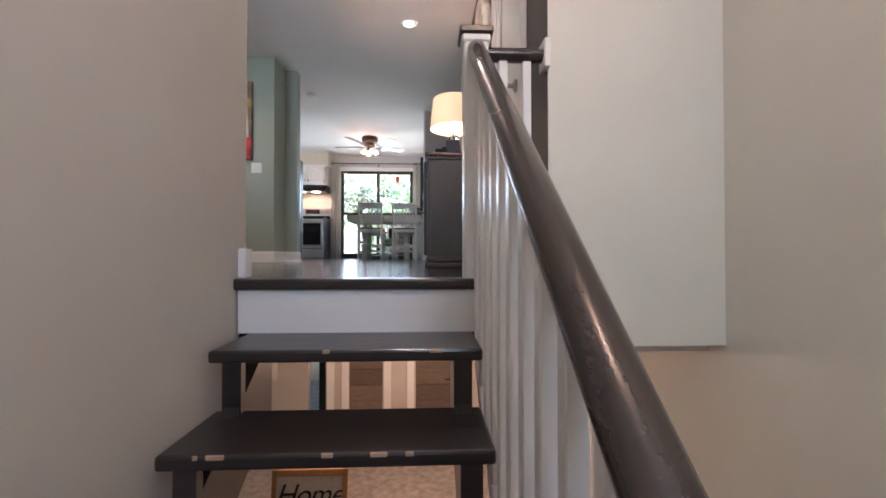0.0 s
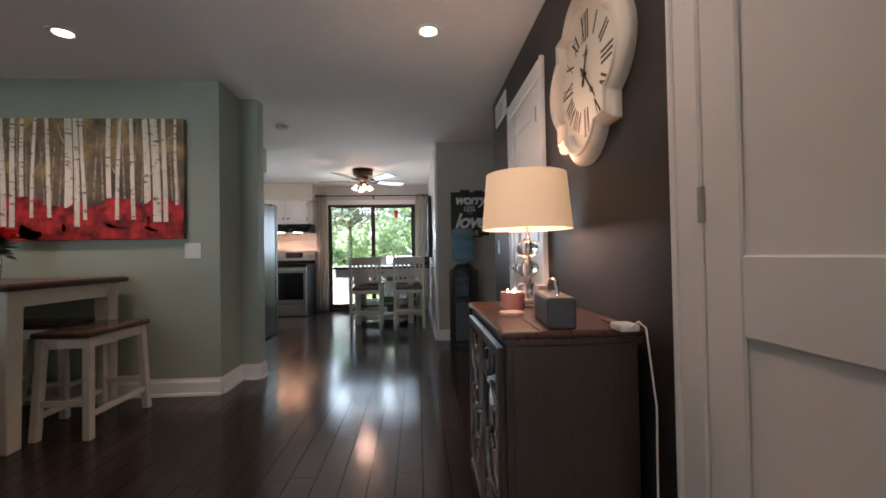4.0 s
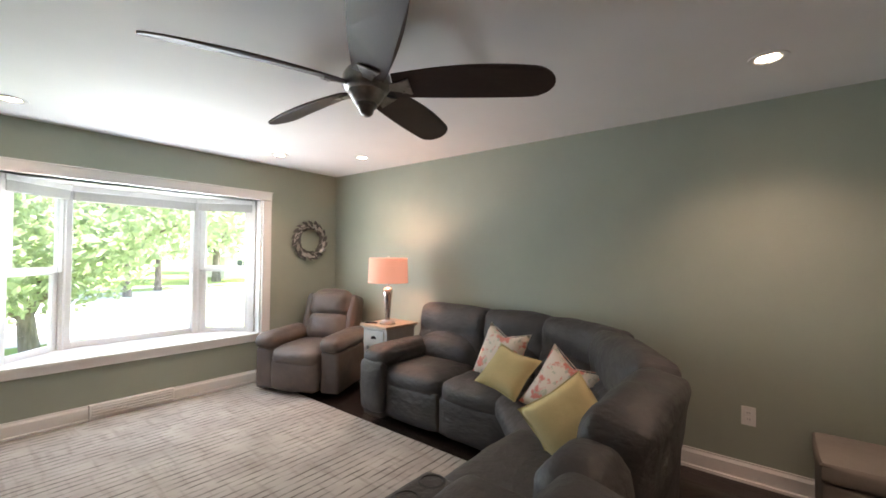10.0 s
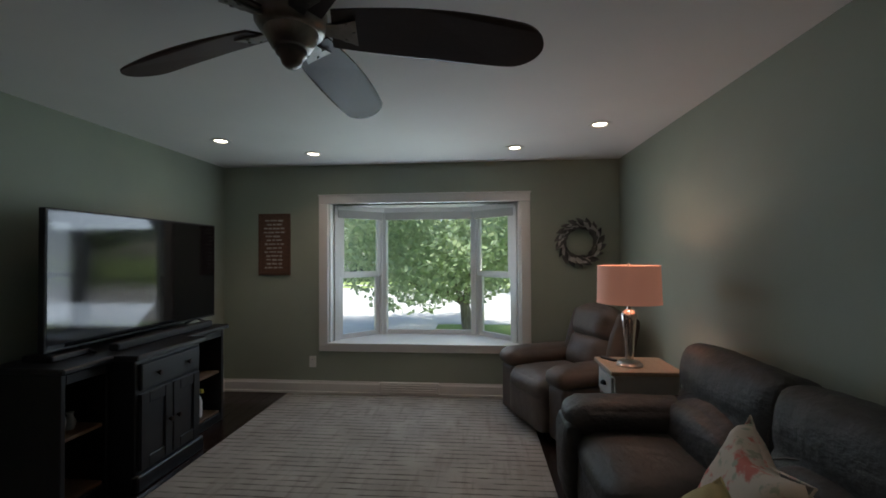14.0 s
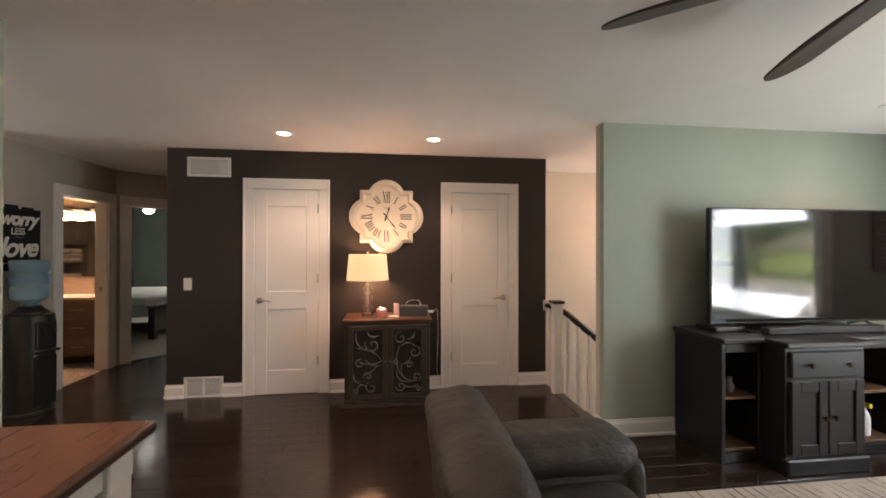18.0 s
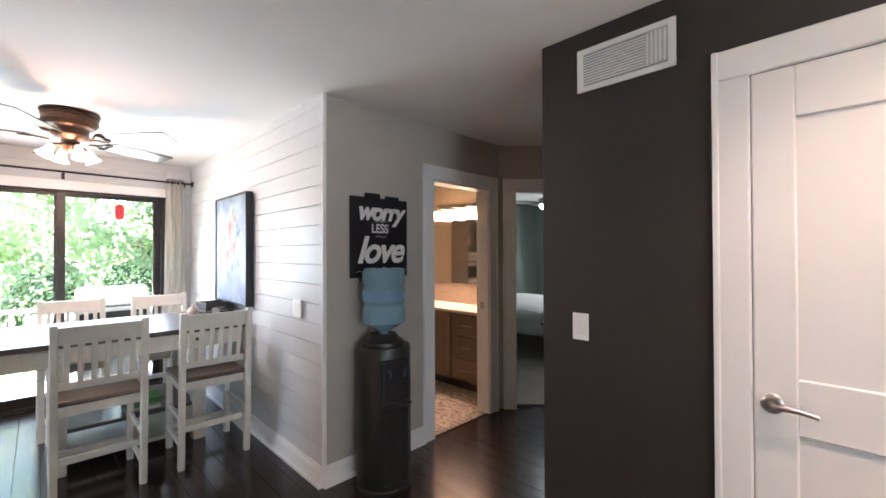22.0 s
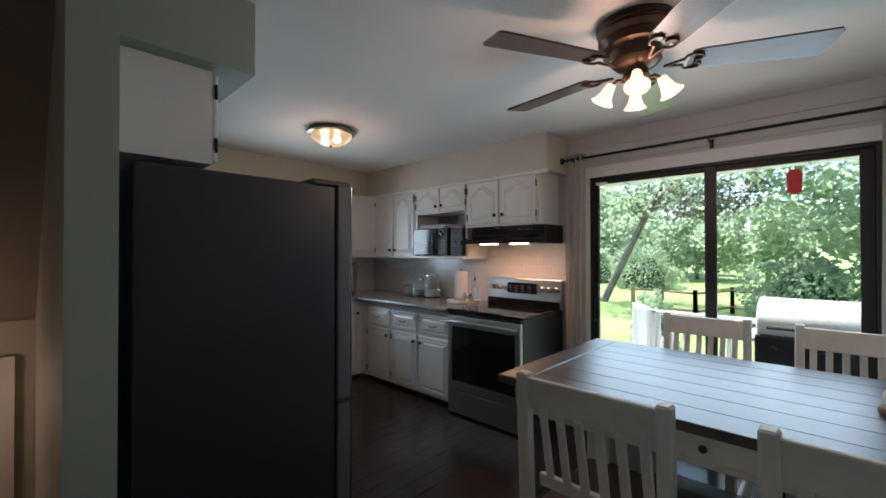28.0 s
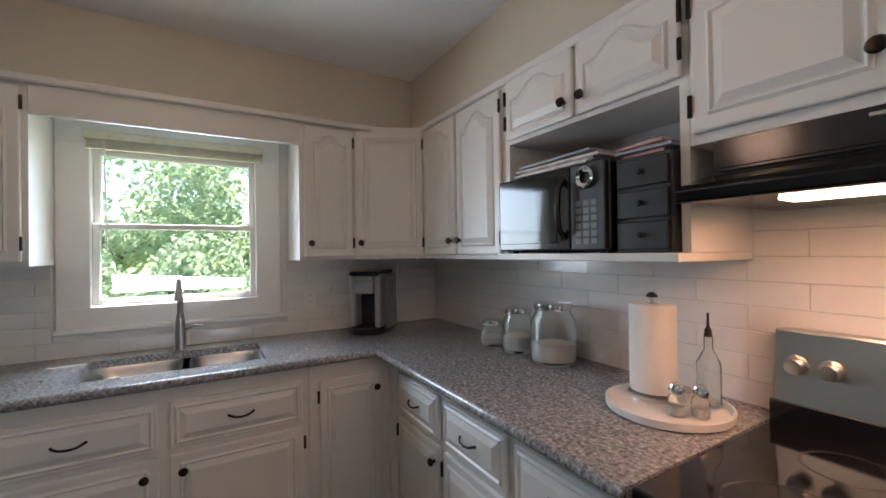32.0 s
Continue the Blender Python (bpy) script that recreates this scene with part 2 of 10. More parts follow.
BLUEGLASS.b.inputs["IOR"].default_value = 1.2
BLUEGLASS = BLUEGLASS.m
WHITEPL = plain("white_plastic", (0.78, 0.77, 0.74), 0.35, var=0.02)
BLACKGL = plain("black_gloss", (0.008, 0.008, 0.009), 0.07, var=0.1, bump=0)
SCREEN = plain("black_screen_glass", (0.006, 0.006, 0.007), 0.055, var=0.05, bump=0)

# ---- shape helpers ----
def mesh_of(name, bm, material, smooth=None):
    if smooth is not None:
        for fc in bm.faces:
            fc.smooth = True
        for e in bm.edges:
            if len(e.link_faces) == 2 and e.calc_face_angle(0) > radians(smooth):
                e.smooth = False
    me = bpy.data.meshes.new(name)
    bm.to_mesh(me)
    bm.free()
    for mt in (material if isinstance(material, (list, tuple)) else [material]):
        me.materials.append(mt)
    return me


def part(name, bm, material, parent=None, label="", smooth=None, m=None):
    ob = new(name, mesh_of(name, bm, material, smooth))
    if parent is not None:
        ob.parent = parent
    if m is not None:
        ob.matrix_basis = m
    if label:
        ob["label"] = label
    return ob


def thing(name, m, label, category, group="", kind=""):
    ob = new(name)
    ob.matrix_basis = m
    return tagged(ob, label, category, group, kind)


def solid(name, bm, material, label, category="", kind="structure", smooth=None, m=None, group=""):
    return tagged(part(name, bm, material, None, "", smooth, m), label, category, group, kind)


def box(x0, y0, z0, x1, y1, z1, bev=0.0, seg=1, bm=None):
    own = bm is None
    tmp = bmesh.new()
    bmesh.ops.create_cube(tmp, size=1.0, matrix=Matrix.Translation(((x0 + x1) / 2, (y0 + y1) / 2, (z0 + z1) / 2)) @ Matrix.Diagonal((x1 - x0, y1 - y0, z1 - z0, 1)))
    if bev:
        bmesh.ops.bevel(tmp, geom=tmp.edges[:], offset=min(bev, 0.49 * min(abs(x1 - x0), abs(y1 - y0), abs(z1 - z0))), segments=seg, affect="EDGES", profile=0.5)
    return tmp if own else absorb(bm, tmp)


def absorb(bm, tmp, m=None):
    """Adds the bmesh tmp to bm."""
    if m is not None:
        bmesh.ops.transform(tmp, matrix=m, verts=tmp.verts[:])
    me = bpy.data.meshes.new("tmp")
    tmp.to_mesh(me)
    tmp.free()
    bm.from_mesh(me)
    bpy.data.meshes.remove(me)
    return bm


def lathe(profile, seg=24, squash=1.0):
    """A body turned about z from (radius, height) pairs."""
    bm = bmesh.new()
    rings = []
    for r, z in profile:
        if r < 1e-5:
            rings.append([bm.verts.new((0, 0, z))])
        else:
            rings.append([bm.verts.new((r * math.cos(a), squash * r * math.sin(a), z)) for a in (2 * math.pi * i / seg for i in range(seg))])
    for a, b in zip(rings, rings[1:]):
        for i in range(seg):
            j = (i + 1) % seg
            if len(a) == 1 and len(b) == 1:
                continue
            if len(a) == 1:
                bm.faces.new((a[0], b[j], b[i]))
            elif len(b) == 1:
                bm.faces.new((a[i], a[j], b[0]))
            else:
                bm.faces.new((a[i], a[j], b[j], b[i]))
    bmesh.ops.recalc_face_normals(bm, faces=bm.faces[:])
    return bm


def cyl(r, z0, z1, seg=20, bev=0.0, r2=None):
    r2 = r if r2 is None else r2
    if bev:
        return lathe([(0, z0), (r - bev, z0), (r, z0 + bev), (r2, z1 - bev), (r2 - bev, z1), (0, z1)], seg)
    return lathe([(0, z0), (r, z0), (r2, z1), (0, z1)], seg)


def tube(points, r, seg=8, closed=False, flat=1.0):
    """A round bar along points; r may be a list."""
    bm = bmesh.new()
    pts = [Vector(p) for p in points]
    n = len(pts)
    rs = r if isinstance(r, (list, tuple)) else [r] * n
    rings = []
    up = Vector((0, 0, 1))
    for i, p in enumerate(pts):
        a = pts[i - 1] if (i or closed) else p
        b = pts[(i + 1) % n] if (i < n - 1 or closed) else p
        d = (b - a).normalized()
        s = d.cross(up)
        if s.length < 0.05:
            s = d.cross(Vector((0, 1, 0)))
        s.normalize()
        u = s.cross(d).normalized()
        up = u
        rings.append([bm.verts.new(p + s * (rs[i] * math.cos(t)) + u * (rs[i] * flat * math.sin(t))) for t in (2 * math.pi * k / seg for k in range(seg))])
    for i in range(n if closed else n - 1):
        a, b = rings[i], rings[(i + 1) % n]
        for k in range(seg):
            bm.faces.new((a[k], a[(k + 1) % seg], b[(k + 1) % seg], b[k]))
    if not closed:
        bm.faces.new(rings[0][::-1])
        bm.faces.new(rings[-1])
    bmesh.ops.recalc_face_normals(bm, faces=bm.faces[:])
    return bm


def prism(outline, h0, h1, bev=0.0, holes=()):
    """A plate from an outline in x, y between two heights."""
    bm = bmesh.new()
    lo = [bm.verts.new((x, y, h0)) for x, y in outline]
    hi = [bm.verts.new((x, y, h1)) for x, y in outline]
    bm.faces.new(lo[::-1])
    bm.faces.new(hi)
    n = len(outline)
    for i in range(n):
        bm.faces.new((lo[i], lo[(i + 1) % n], hi[(i + 1) % n], hi[i]))
    bmesh.ops.recalc_face_normals(bm, faces=bm.faces[:])
    if bev:
        top = [e for e in bm.edges if all(v in hi for v in e.verts)] + [e for e in bm.edges if all(v in lo for v in e.verts)]
        bmesh.ops.bevel(bm, geom=top, offset=bev, segments=2, affect="EDGES", profile=0.5)
    return bm


def soft(sx, sy, sz, round_=0.35, seg=6, puff=0.0, sag=0.0, seed=0, wrinkle=0.0):
    """An upholstered block centred on its base: rounded, puffed in the middle of its faces."""
    bm = bmesh.new()
    bmesh.ops.create_cube(bm, size=2.0)
    bmesh.ops.subdivide_edges(bm, edges=bm.edges[:], cuts=seg, use_grid_fill=True)
    h = Vector((sx / 2, sy / 2, sz / 2))
    rad = round_ * min(sx, sy, sz)
    for v in bm.verts:
        c = v.co.copy()
        p = Vector((c.x * h.x, c.y * h.y, c.z * h.z))
        inner = Vector([max(-(h[i] - rad), min(h[i] - rad, p[i])) for i in range(3)])
        d = p - inner
        if d.length > 1e-9:
            p = inner + d.normalized() * rad
        bul = [(1 - c[(i + 1) % 3] ** 2) * (1 - c[(i + 2) % 3] ** 2) for i in range(3)]
        for i in range(3):
            p[i] += math.copysign(puff, c[i]) * bul[i] * abs(c[i]) ** 3
        p.z -= sag * (1 - c.x * c.x) * (1 - c.y * c.y) * max(0, c.z)
        if wrinkle:
            q = Vector((p.x * 9 + seed, p.y * 9, p.z * 9))
            p += v.normal * 0 + Vector((noise.noise(q), noise.noise(q + Vector((7, 0, 0))), noise.noise(q + Vector((0, 9, 0))))) * wrinkle
        v.co = p + Vector((0, 0, sz / 2))
    return bm


def bent(bm, fn):
    for v in bm.verts:
        v.co = Vector(fn(v.co))
    return bm


def holed(axis, at0, at1, u0, u1, z0, z1, holes=()):
    """A wall slab with openings. axis 'x': the wall lies in x = at0..at1 and runs along y; 'y': the other way. holes: (u0, u1, z0, z1)."""
    bm = bmesh.new()
    us = sorted({u0, u1, *[h[0] for h in holes], *[h[1] for h in holes]})
    for a, b in zip(us, us[1:]):
        mid = (a + b) / 2
        spans = [(z0, z1)]
        for h in holes:
            if h[0] < mid < h[1]:
                nxt = []
                for s0, s1 in spans:
                    if h[2] > s0:
                        nxt.append((s0, min(s1, h[2])))
                    if h[3] < s1:
                        nxt.append((max(s0, h[3]), s1))
                spans = [s for s in nxt if s[1] - s[0] > 1e-4]
        for s0, s1 in spans:
            if axis == "x":
                box(at0, a, s0, at1, b, s1, bm=bm)
            else:
                box(a, at0, s0, b, at1, s1, bm=bm)
    bmesh.ops.remove_doubles(bm, verts=bm.verts[:], dist=1e-5)
    return bm


def lettering(name, text, size, m, material, parent, shear=0.0, depth=0.002, squeeze=1.0, bold=0.0):
    cu = bpy.data.curves.new(name, "FONT")
    cu.body, cu.size, cu.shear, cu.extrude = text, size, shear, depth
    cu.align_x, cu.align_y = "CENTER", "CENTER"
    cu.space_character = 0.95 - 0.04 * (bold > 0)
    cu.offset = bold
    tmp = bpy.data.objects.new("tmp", cu)
    scene.collection.objects.link(tmp)
    bpy.context.view_layer.update()
    me = bpy.data.meshes.new_from_object(tmp.evaluated_get(bpy.context.evaluated_depsgraph_get()))
    bpy.data.objects.remove(tmp)
    me.materials.clear()
    me.materials.append(material)
    me.name = name
    ob = new(name, me)
    ob.parent = parent
    ob.matrix_basis = m @ Matrix.Diagonal((squeeze, 1, 1, 1))
    return ob

# ---- large structure ----
H = 2.42            # ceiling height
XS, XT, XD = -4.98, -0.80, 0.46     # sofa wall, television wall, charcoal wall
YB, YK = -1.20, 9.60                # bay wall, garden wall
LAND, LOW = -1.33, -2.65            # entry landing, lower floor

# floors: a slab with the stairwell cut out of it
bm = bmesh.new()
box(-5.10, -1.35, -0.26, -0.70, 5.30, -0.012, bm=bm)
box(-0.70, 1.50, -0.26, 0.455, 5.30, -0.012, bm=bm)
box(0.455, 1.64, -0.20, 1.13, 5.30, -0.012, bm=bm)
box(-2.15, 5.30, -0.26, 1.95, 6.60, -0.012, bm=bm)
box(-5.10, 6.34, -0.26, 0.10, 9.75, -0.012, bm=bm)
solid("floor_upper", bm, SUBFLOOR, "dark hardwood floor of the living room and kitchen", "floor")
solid("floor_entry_landing", box(-0.70, -1.35, LAND - 0.2, 1.26, 0.05, LAND), PLANK, "dark entry landing at the foot of the stairs", "floor")
TILEFLOOR = plain("lower_tile_floor", (0.34, 0.30, 0.26), 0.5, var=0.3, scale=12)
solid("floor_lower", box(-5.10, -1.35, LOW - 0.2, 1.9, 9.0, LOW), TILEFLOOR, "speckled stone-look floor of the lower level", "floor")
solid("ceiling", box(-5.15, -1.36, H, 2.02, 9.76, H + 0.14), CEIL, "flat matt white ceiling", "ceiling")

# living room walls
solid("wall_sofa", holed("x", -5.12, XS, -1.36, 4.02, -2.65, H), SAGE, "sage green painted wall behind the sofa", "wall")
solid("wall_bay", holed("y", -1.36, YB, XS, XT, -2.65, H, [(-3.99, -1.97, 0.53, 2.005)]), SAGE, "sage green wall round the bay window", "wall")
solid("wall_tv", holed("x", XT, XT + 0.06, -1.20, 1.55, -2.65, H), SAGE, "sage green wall behind the television", "wall")
solid("wall_stair", holed("x", XT + 0.06, XT + 0.12, -1.20, 1.55, -2.65, H), BEIGE, "plain beige wall beside the stairs", "wall")
solid("wall_niche", holed("y", 3.88, 4.00, XS, -3.81, 0, H, [(-4.85, -4.08, 1.215, 2.07)]), SAGE, "sage green wall with a recessed display niche", "wall")
solid("wall_recess", holed("x", -3.93, -3.81, 4.00, 4.83, 0, H), SAGE, "sage green side wall of the dining recess", "wall")
solid("wall_picture", holed("y", 4.83, 4.95, -3.93, -1.78, 0, H), SAGE, "sage green wall that carries the birch painting", "wall")
solid("wall_picture_side", box(-1.90, 4.95, 0, -1.78, 5.20, H), SAGE, "sage green stepped end of the wall", "wall")
solid("wall_picture_end", box(-1.90, 5.20, 0, -1.63, 5.33, H), SAGE, "sage green wall end beside the kitchen", "wall")

# charcoal wall, closet and stairwell
solid("wall_charcoal", holed("x", XD, XD + 0.05, 1.525, 5.32, 0, H, [(3.90, 4.51, 0, 2.035), (1.945, 2.555, 0, 2.035)]), CHAR, "charcoal painted accent wall with two white doors", "wall")
solid("wall_closet", holed("x", XD + 0.05, XD + 0.10, 1.62, 5.32, 0, H, [(3.90, 4.51, 0, 2.035), (1.945, 2.555, 0, 2.035)]), CREAM, "cream inner face of the closet wall", "wall")
solid("wall_closet_end", box(XD + 0.001, 1.52, -0.26, 1.152, 1.62, H), CREAM, "cream painted end of the closet over the lower stairs", "wall")
solid("wall_closet_back", box(1.14, 1.62, -0.26, 1.26, 5.32, H), CREAM, "cream back wall of the closet", "wall")
solid("floor_closet", box(XD + 0.10, 1.62, -0.26, 1.14, 5.32, -0.205), CREAM, "plain closet floor", "floor")
solid("wall_stairwell", holed("x", 1.152, 1.26, -1.35, 1.62, LOW, H), CREAM, "cream painted outer wall of the stairwell", "wall")
solid("wall_stairwell_lower", holed("x", 1.152, 1.26, 1.62, 7.0, LOW, -0.26), CREAM, "cream wall of the lower hall", "wall")
solid("wall_entry", holed("y", -1.36, YB, XT + 0.12, 1.26, LOW, H, [(-0.05, 0.87, LAND, LAND + 2.05), (0.0, 0.9, 0.95, 1.65)]), BEIGE, "beige entry wall with the front door", "wall")

# hall, bath and bedroom beyond
solid("wall_sign", holed("y", 6.56, 6.68, -0.03, 1.80, 0, H, [(0.905, 1.585, 0, 2.0)]), GREIGE, "greige wall between kitchen and bathroom", "wall")
solid("wall_hall_south", holed("y", 5.20, 5.32, XD + 0.10, 3.2, 0, H), GREIGE, "greige wall of the hall", "wall")
diag = Matrix.Translation((1.74, 6.56, 0)) @ Matrix.Rotation(radians(-45), 4, "Z")
bm = holed("y", 0.0, 0.11, -0.02, 1.80, 0, H, [(0.15, 0.93, 0, 2.0)])
solid("wall_hall_diagonal", bm, GREIGE, "greige angled wall with the bedroom doorway", "wall", m=diag)
solid("wall_ship", holed("x", -0.02, 0.09, 6.68, 9.60, 0, H), GREIGE, "wall behind white shiplap boards", "wall")
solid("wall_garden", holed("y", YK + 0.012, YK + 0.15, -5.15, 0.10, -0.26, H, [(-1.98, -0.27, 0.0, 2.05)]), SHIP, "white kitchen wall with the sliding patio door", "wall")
solid("wall_sink", holed("x", -5.17, -5.03, 6.46, 9.60, -0.26, H, [(7.69, 8.43, 1.15, 1.935)]), TILEW, "white tiled wall over the kitchen sink", "wall")
solid("wall_fridge", holed("y", 6.33, 6.46, -5.12, -2.15, -1.5, H), SAGE, "sage green stub wall beside the refrigerator", "wall")

# back stairs behind the refrigerator
bm = holed("y", 5.20, 5.33, -5.12, -1.90, -1.5, H)
box(-5.12, 5.33, -1.5, -5.0, 6.33, H, bm=bm)
solid("wall_back_stairs", bm, BEIGE, "beige walls of the narrow back stairs", "wall")
bm = bmesh.new()
vs = [bm.verts.new(p) for p in [(-2.6, 5.33, 2.42), (-2.6, 6.33, 2.42), (-5.0, 6.33, 0.9), (-5.0, 5.33, 0.9)]]
bm.faces.new(vs)
bmesh.ops.solidify(bm, geom=bm.faces[:], thickness=0.05)
solid("ceiling_back_stairs", bm, GREIGE, "sloping ceiling over the back stairs", "ceiling")
bm = bmesh.new()
for i in range(7):
    box(-2.15 - 0.27 * (i + 1), 5.34, -1.5, -2.15 - 0.27 * i, 6.32, -0.19 * (i + 1), bm=bm)
box(-5.0, 5.34, -1.5, -2.15 - 0.27 * 7, 6.32, -1.38, bm=bm)
solid("stairs_back", bm, TREAD, "dark back stairs going down to a white door", "stairs")

# lower hall back wall
bm = holed("y", 5.70, 5.82, -5.1, 1.9, LOW, -0.26, [(-1.62, -1.38, LOW, -0.62), (-1.06, -0.60, LOW, -0.62), (-0.14, 0.50, LOW, -0.62)])
solid("wall_lower", bm, BEIGE, "beige wall of the lower hall", "wall")
solid("ceiling_lower", box(-5.1, 1.6, -0.30, 1.14, 5.70, -0.262), CEIL, "ceiling of the lower hall", "ceiling")

# bathroom and bedroom shells
bm = bmesh.new()
box(0.095, 8.80, 0, 2.45, 8.92, H, bm=bm)
box(2.30, 6.95, 0, 2.42, 8.80, H, bm=bm)
solid("wall_bath", bm, paint("bath_wall_paint", (0.55, 0.45, 0.33)), "warm beige bathroom walls", "wall")
bm = box(0, -0.05, 0, 0.66, 0.05, H)
solid("wall_bath_corner", bm, TEAL, "angled wall between bathroom and bedroom", "wall", m=Matrix.Translation((1.80, 6.64, 0)) @ Matrix.Rotation(radians(30), 4, "Z"))
bm = bmesh.new()
box(2.42, 6.95, 0, 2.50, 9.0, H, bm=bm)
box(2.42, 9.0, 0, 6.4, 9.12, H, bm=bm)
box(3.2, 3.6, 0, 3.32, 5.20, H, bm=bm)
box(3.2, 3.5, 0, 6.4, 3.6, H, bm=bm)
absorb(bm, holed("x", 6.28, 6.40, 3.6, 9.0, 0, H, [(7.02, 7.70, 1.06, 2.10)]))
solid("wall_bedroom", bm, TEAL, "muted teal bedroom walls", "wall")
solid("ceiling_bedroom", box(2.02, 3.4, H, 6.5, 9.2, H + 0.14), CEIL, "white bedroom ceiling", "ceiling")
k = Mat("bedroom_carpet", (0.22, 0.20, 0.18), 0.95, spec=0.1)
k.color(k.ramp(k.noise(40, 6), [(0.3, (0.27, 0.25, 0.22)), (0.7, (0.42, 0.39, 0.34))]))
k.bump(k.noise(300, 3), 0.6, 0.004)
CARPET = k.m
bm = prism([(1.82, 6.64), (3.2, 5.2), (3.2, 3.5), (6.4, 3.5), (6.4, 9.1), (2.42, 9.1), (2.42, 6.95)], -0.05, 0.004)
solid("floor_bedroom", bm, CARPET, "grey-beige bedroom carpet", "carpet")
bm = prism([(1.70, 6.60), (1.87, 6.60), (3.2, 5.26), (3.2, 5.2), (1.2, 5.2), (1.2, 6.60)], -0.2, -0.012)
solid("floor_hall", bm, SUBFLOOR, "dark hardwood floor of the hall", "floor")
solid("floor_bath", box(0.10, 6.60, -0.2, 2.42, 8.9, -0.006), GROUT, "small mosaic tiles on the bathroom floor", "floor")

# ---- trim, doors, vents and switches ----
T = Matrix.Translation


def RZ(a):
    return Matrix.Rotation(radians(a), 4, "Z")


def baseboard(x0, y0, x1, y1, nx, ny, h=0.13, t=0.016):
    """A moulded board along a wall from one end to the other, standing out along (nx, ny)."""
    L = math.hypot(x1 - x0, y1 - y0)
    ang = math.atan2(y1 - y0, x1 - x0)
    side = 1 if (-math.sin(ang) * nx + math.cos(ang) * ny) > 0 else -1
    prof = [(0, 0), (t + 0.012, 0), (t + 0.012, 0.018), (t, 0.022), (t, h - 0.03), (t * 0.45, h - 0.012), (t * 0.45, h), (0, h)]
    bm = bmesh.new()
    a = [bm.verts.new((0, side * u, z)) for u, z in prof]
    b = [bm.verts.new((L, side * u, z)) for u, z in prof]
    n = len(prof)
    for i in range(n):
        bm.faces.new((a[i], a[(i + 1) % n], b[(i + 1) % n], b[i]))
    bm.faces.new(a)
    bm.faces.new(b[::-1])
    bmesh.ops.recalc_face_normals(bm, faces=bm.faces[:])
    return solid("baseboard", bm, TRIM, "white moulded baseboard along the wall", "baseboard", m=T((x0, y0, 0)) @ Matrix.Rotation(ang, 4, "Z"))


for run in [(XS, YB, XS, 3.88, 1, 0), (XS, YB, -2.53, YB, 0, 1), (-3.15 + 0.62, YB, XT, YB, 0, 1), (XT, YB, XT, 1.55, -1, 0), (XT + 0.002, 1.55, XT + 0.118, 1.55, 0, 1),
            (XS, 3.88, -3.81, 3.88, 0, -1), (-3.81, 3.88, -3.81, 4.83, 1, 0), (-3.81, 4.83, -1.78, 4.83, 0, -1), (-1.78, 4.83, -1.78, 5.20, 1, 0), (-1.78, 5.20, -1.63, 5.20, 0, -1), (-1.63, 5.20, -1.63, 5.33, 1, 0),
            (XD, 1.525, XD, 1.83, -1, 0), (XD, 2.66, XD, 3.80, -1, 0), (XD, 4.62, XD, 4.80, -1, 0), (XD, 5.16, XD, 5.32, -1, 0), (XD, 5.32, 2.9, 5.32, 0, 1),
            (-0.03, 6.56, 0.80, 6.56, 0, -1), (-0.032, 6.56, -0.032, 9.60, -1, 0)]:
    baseboard(*run)


def panel_door(w, h, t, mat, parent, rails=((0.0, 0.24), (0.84, 1.02), (1.86, 2.03)), stile=0.115):
    """A shaker door: stiles, rails and two recessed panels, in x 0..w, front towards -y."""
    slab = part("door_slab", box(0, 0.012, 0, w, t, h), mat, parent)
    for x in (0, w - stile):
        part("stile", box(x, 0, 0, x + stile, 0.0125, h, 0.004), mat, slab)
    for a, b in rails:
        part("rail", box(stile - 0.001, 0.0008, a, w - stile + 0.001, 0.0125, min(b, h), 0.004), mat, slab)
    return slab


def lever(parent, x, z, toward=1):
    """A lever handle on its rose."""
    ob = part("door_handle", lathe([(0, 0), (0.032, 0), (0.032, 0.008), (0.026, 0.014), (0.011, 0.016), (0.011, 0.05), (0, 0.05)], 20), NICKEL, parent, "brushed nickel lever handle", 40, T((x, 0, z)) @ Matrix.Rotation(radians(90), 4, "X"))
    pts = [(0, 0.045, 0), (toward * 0.03, 0.05, 0.003), (toward * 0.07, 0.05, 0.002), (toward * 0.115, 0.046, -0.006)]
    part("lever", tube([(px, -py, pz) for px, py, pz in pts], [0.011, 0.009, 0.008, 0.007], 8), NICKEL, ob, "", 50, (T((x, 0, z)) @ Matrix.Rotation(radians(90), 4, "X")).inverted() @ T((x, 0, z)))
    return ob


def casing(parent, w, h, cw=0.105, t=0.02, mat=None):
    """Flat casing round an opening of width w and height h, in x 0..w, standing out to -y."""
    mat = mat or TRIM
    for nm, b in (("casing_side", (-cw, -t, 0, 0.0, 0.0, h)), ("casing_side", (w, -t, 0, w + cw, 0.0, h)), ("casing_head", (-cw, -t - 0.003, h, w + cw, 0.0, h + cw))):
        part(nm, box(*b, 0.005), mat, parent)
    for b in ((-cw - 0.004, -t - 0.009, 0, -cw + 0.016, 0, h + cw), (w + cw - 0.016, -t - 0.009, 0, w + cw + 0.004, 0, h + cw)):
        part("casing_bead", box(*b, 0.004), mat, parent)


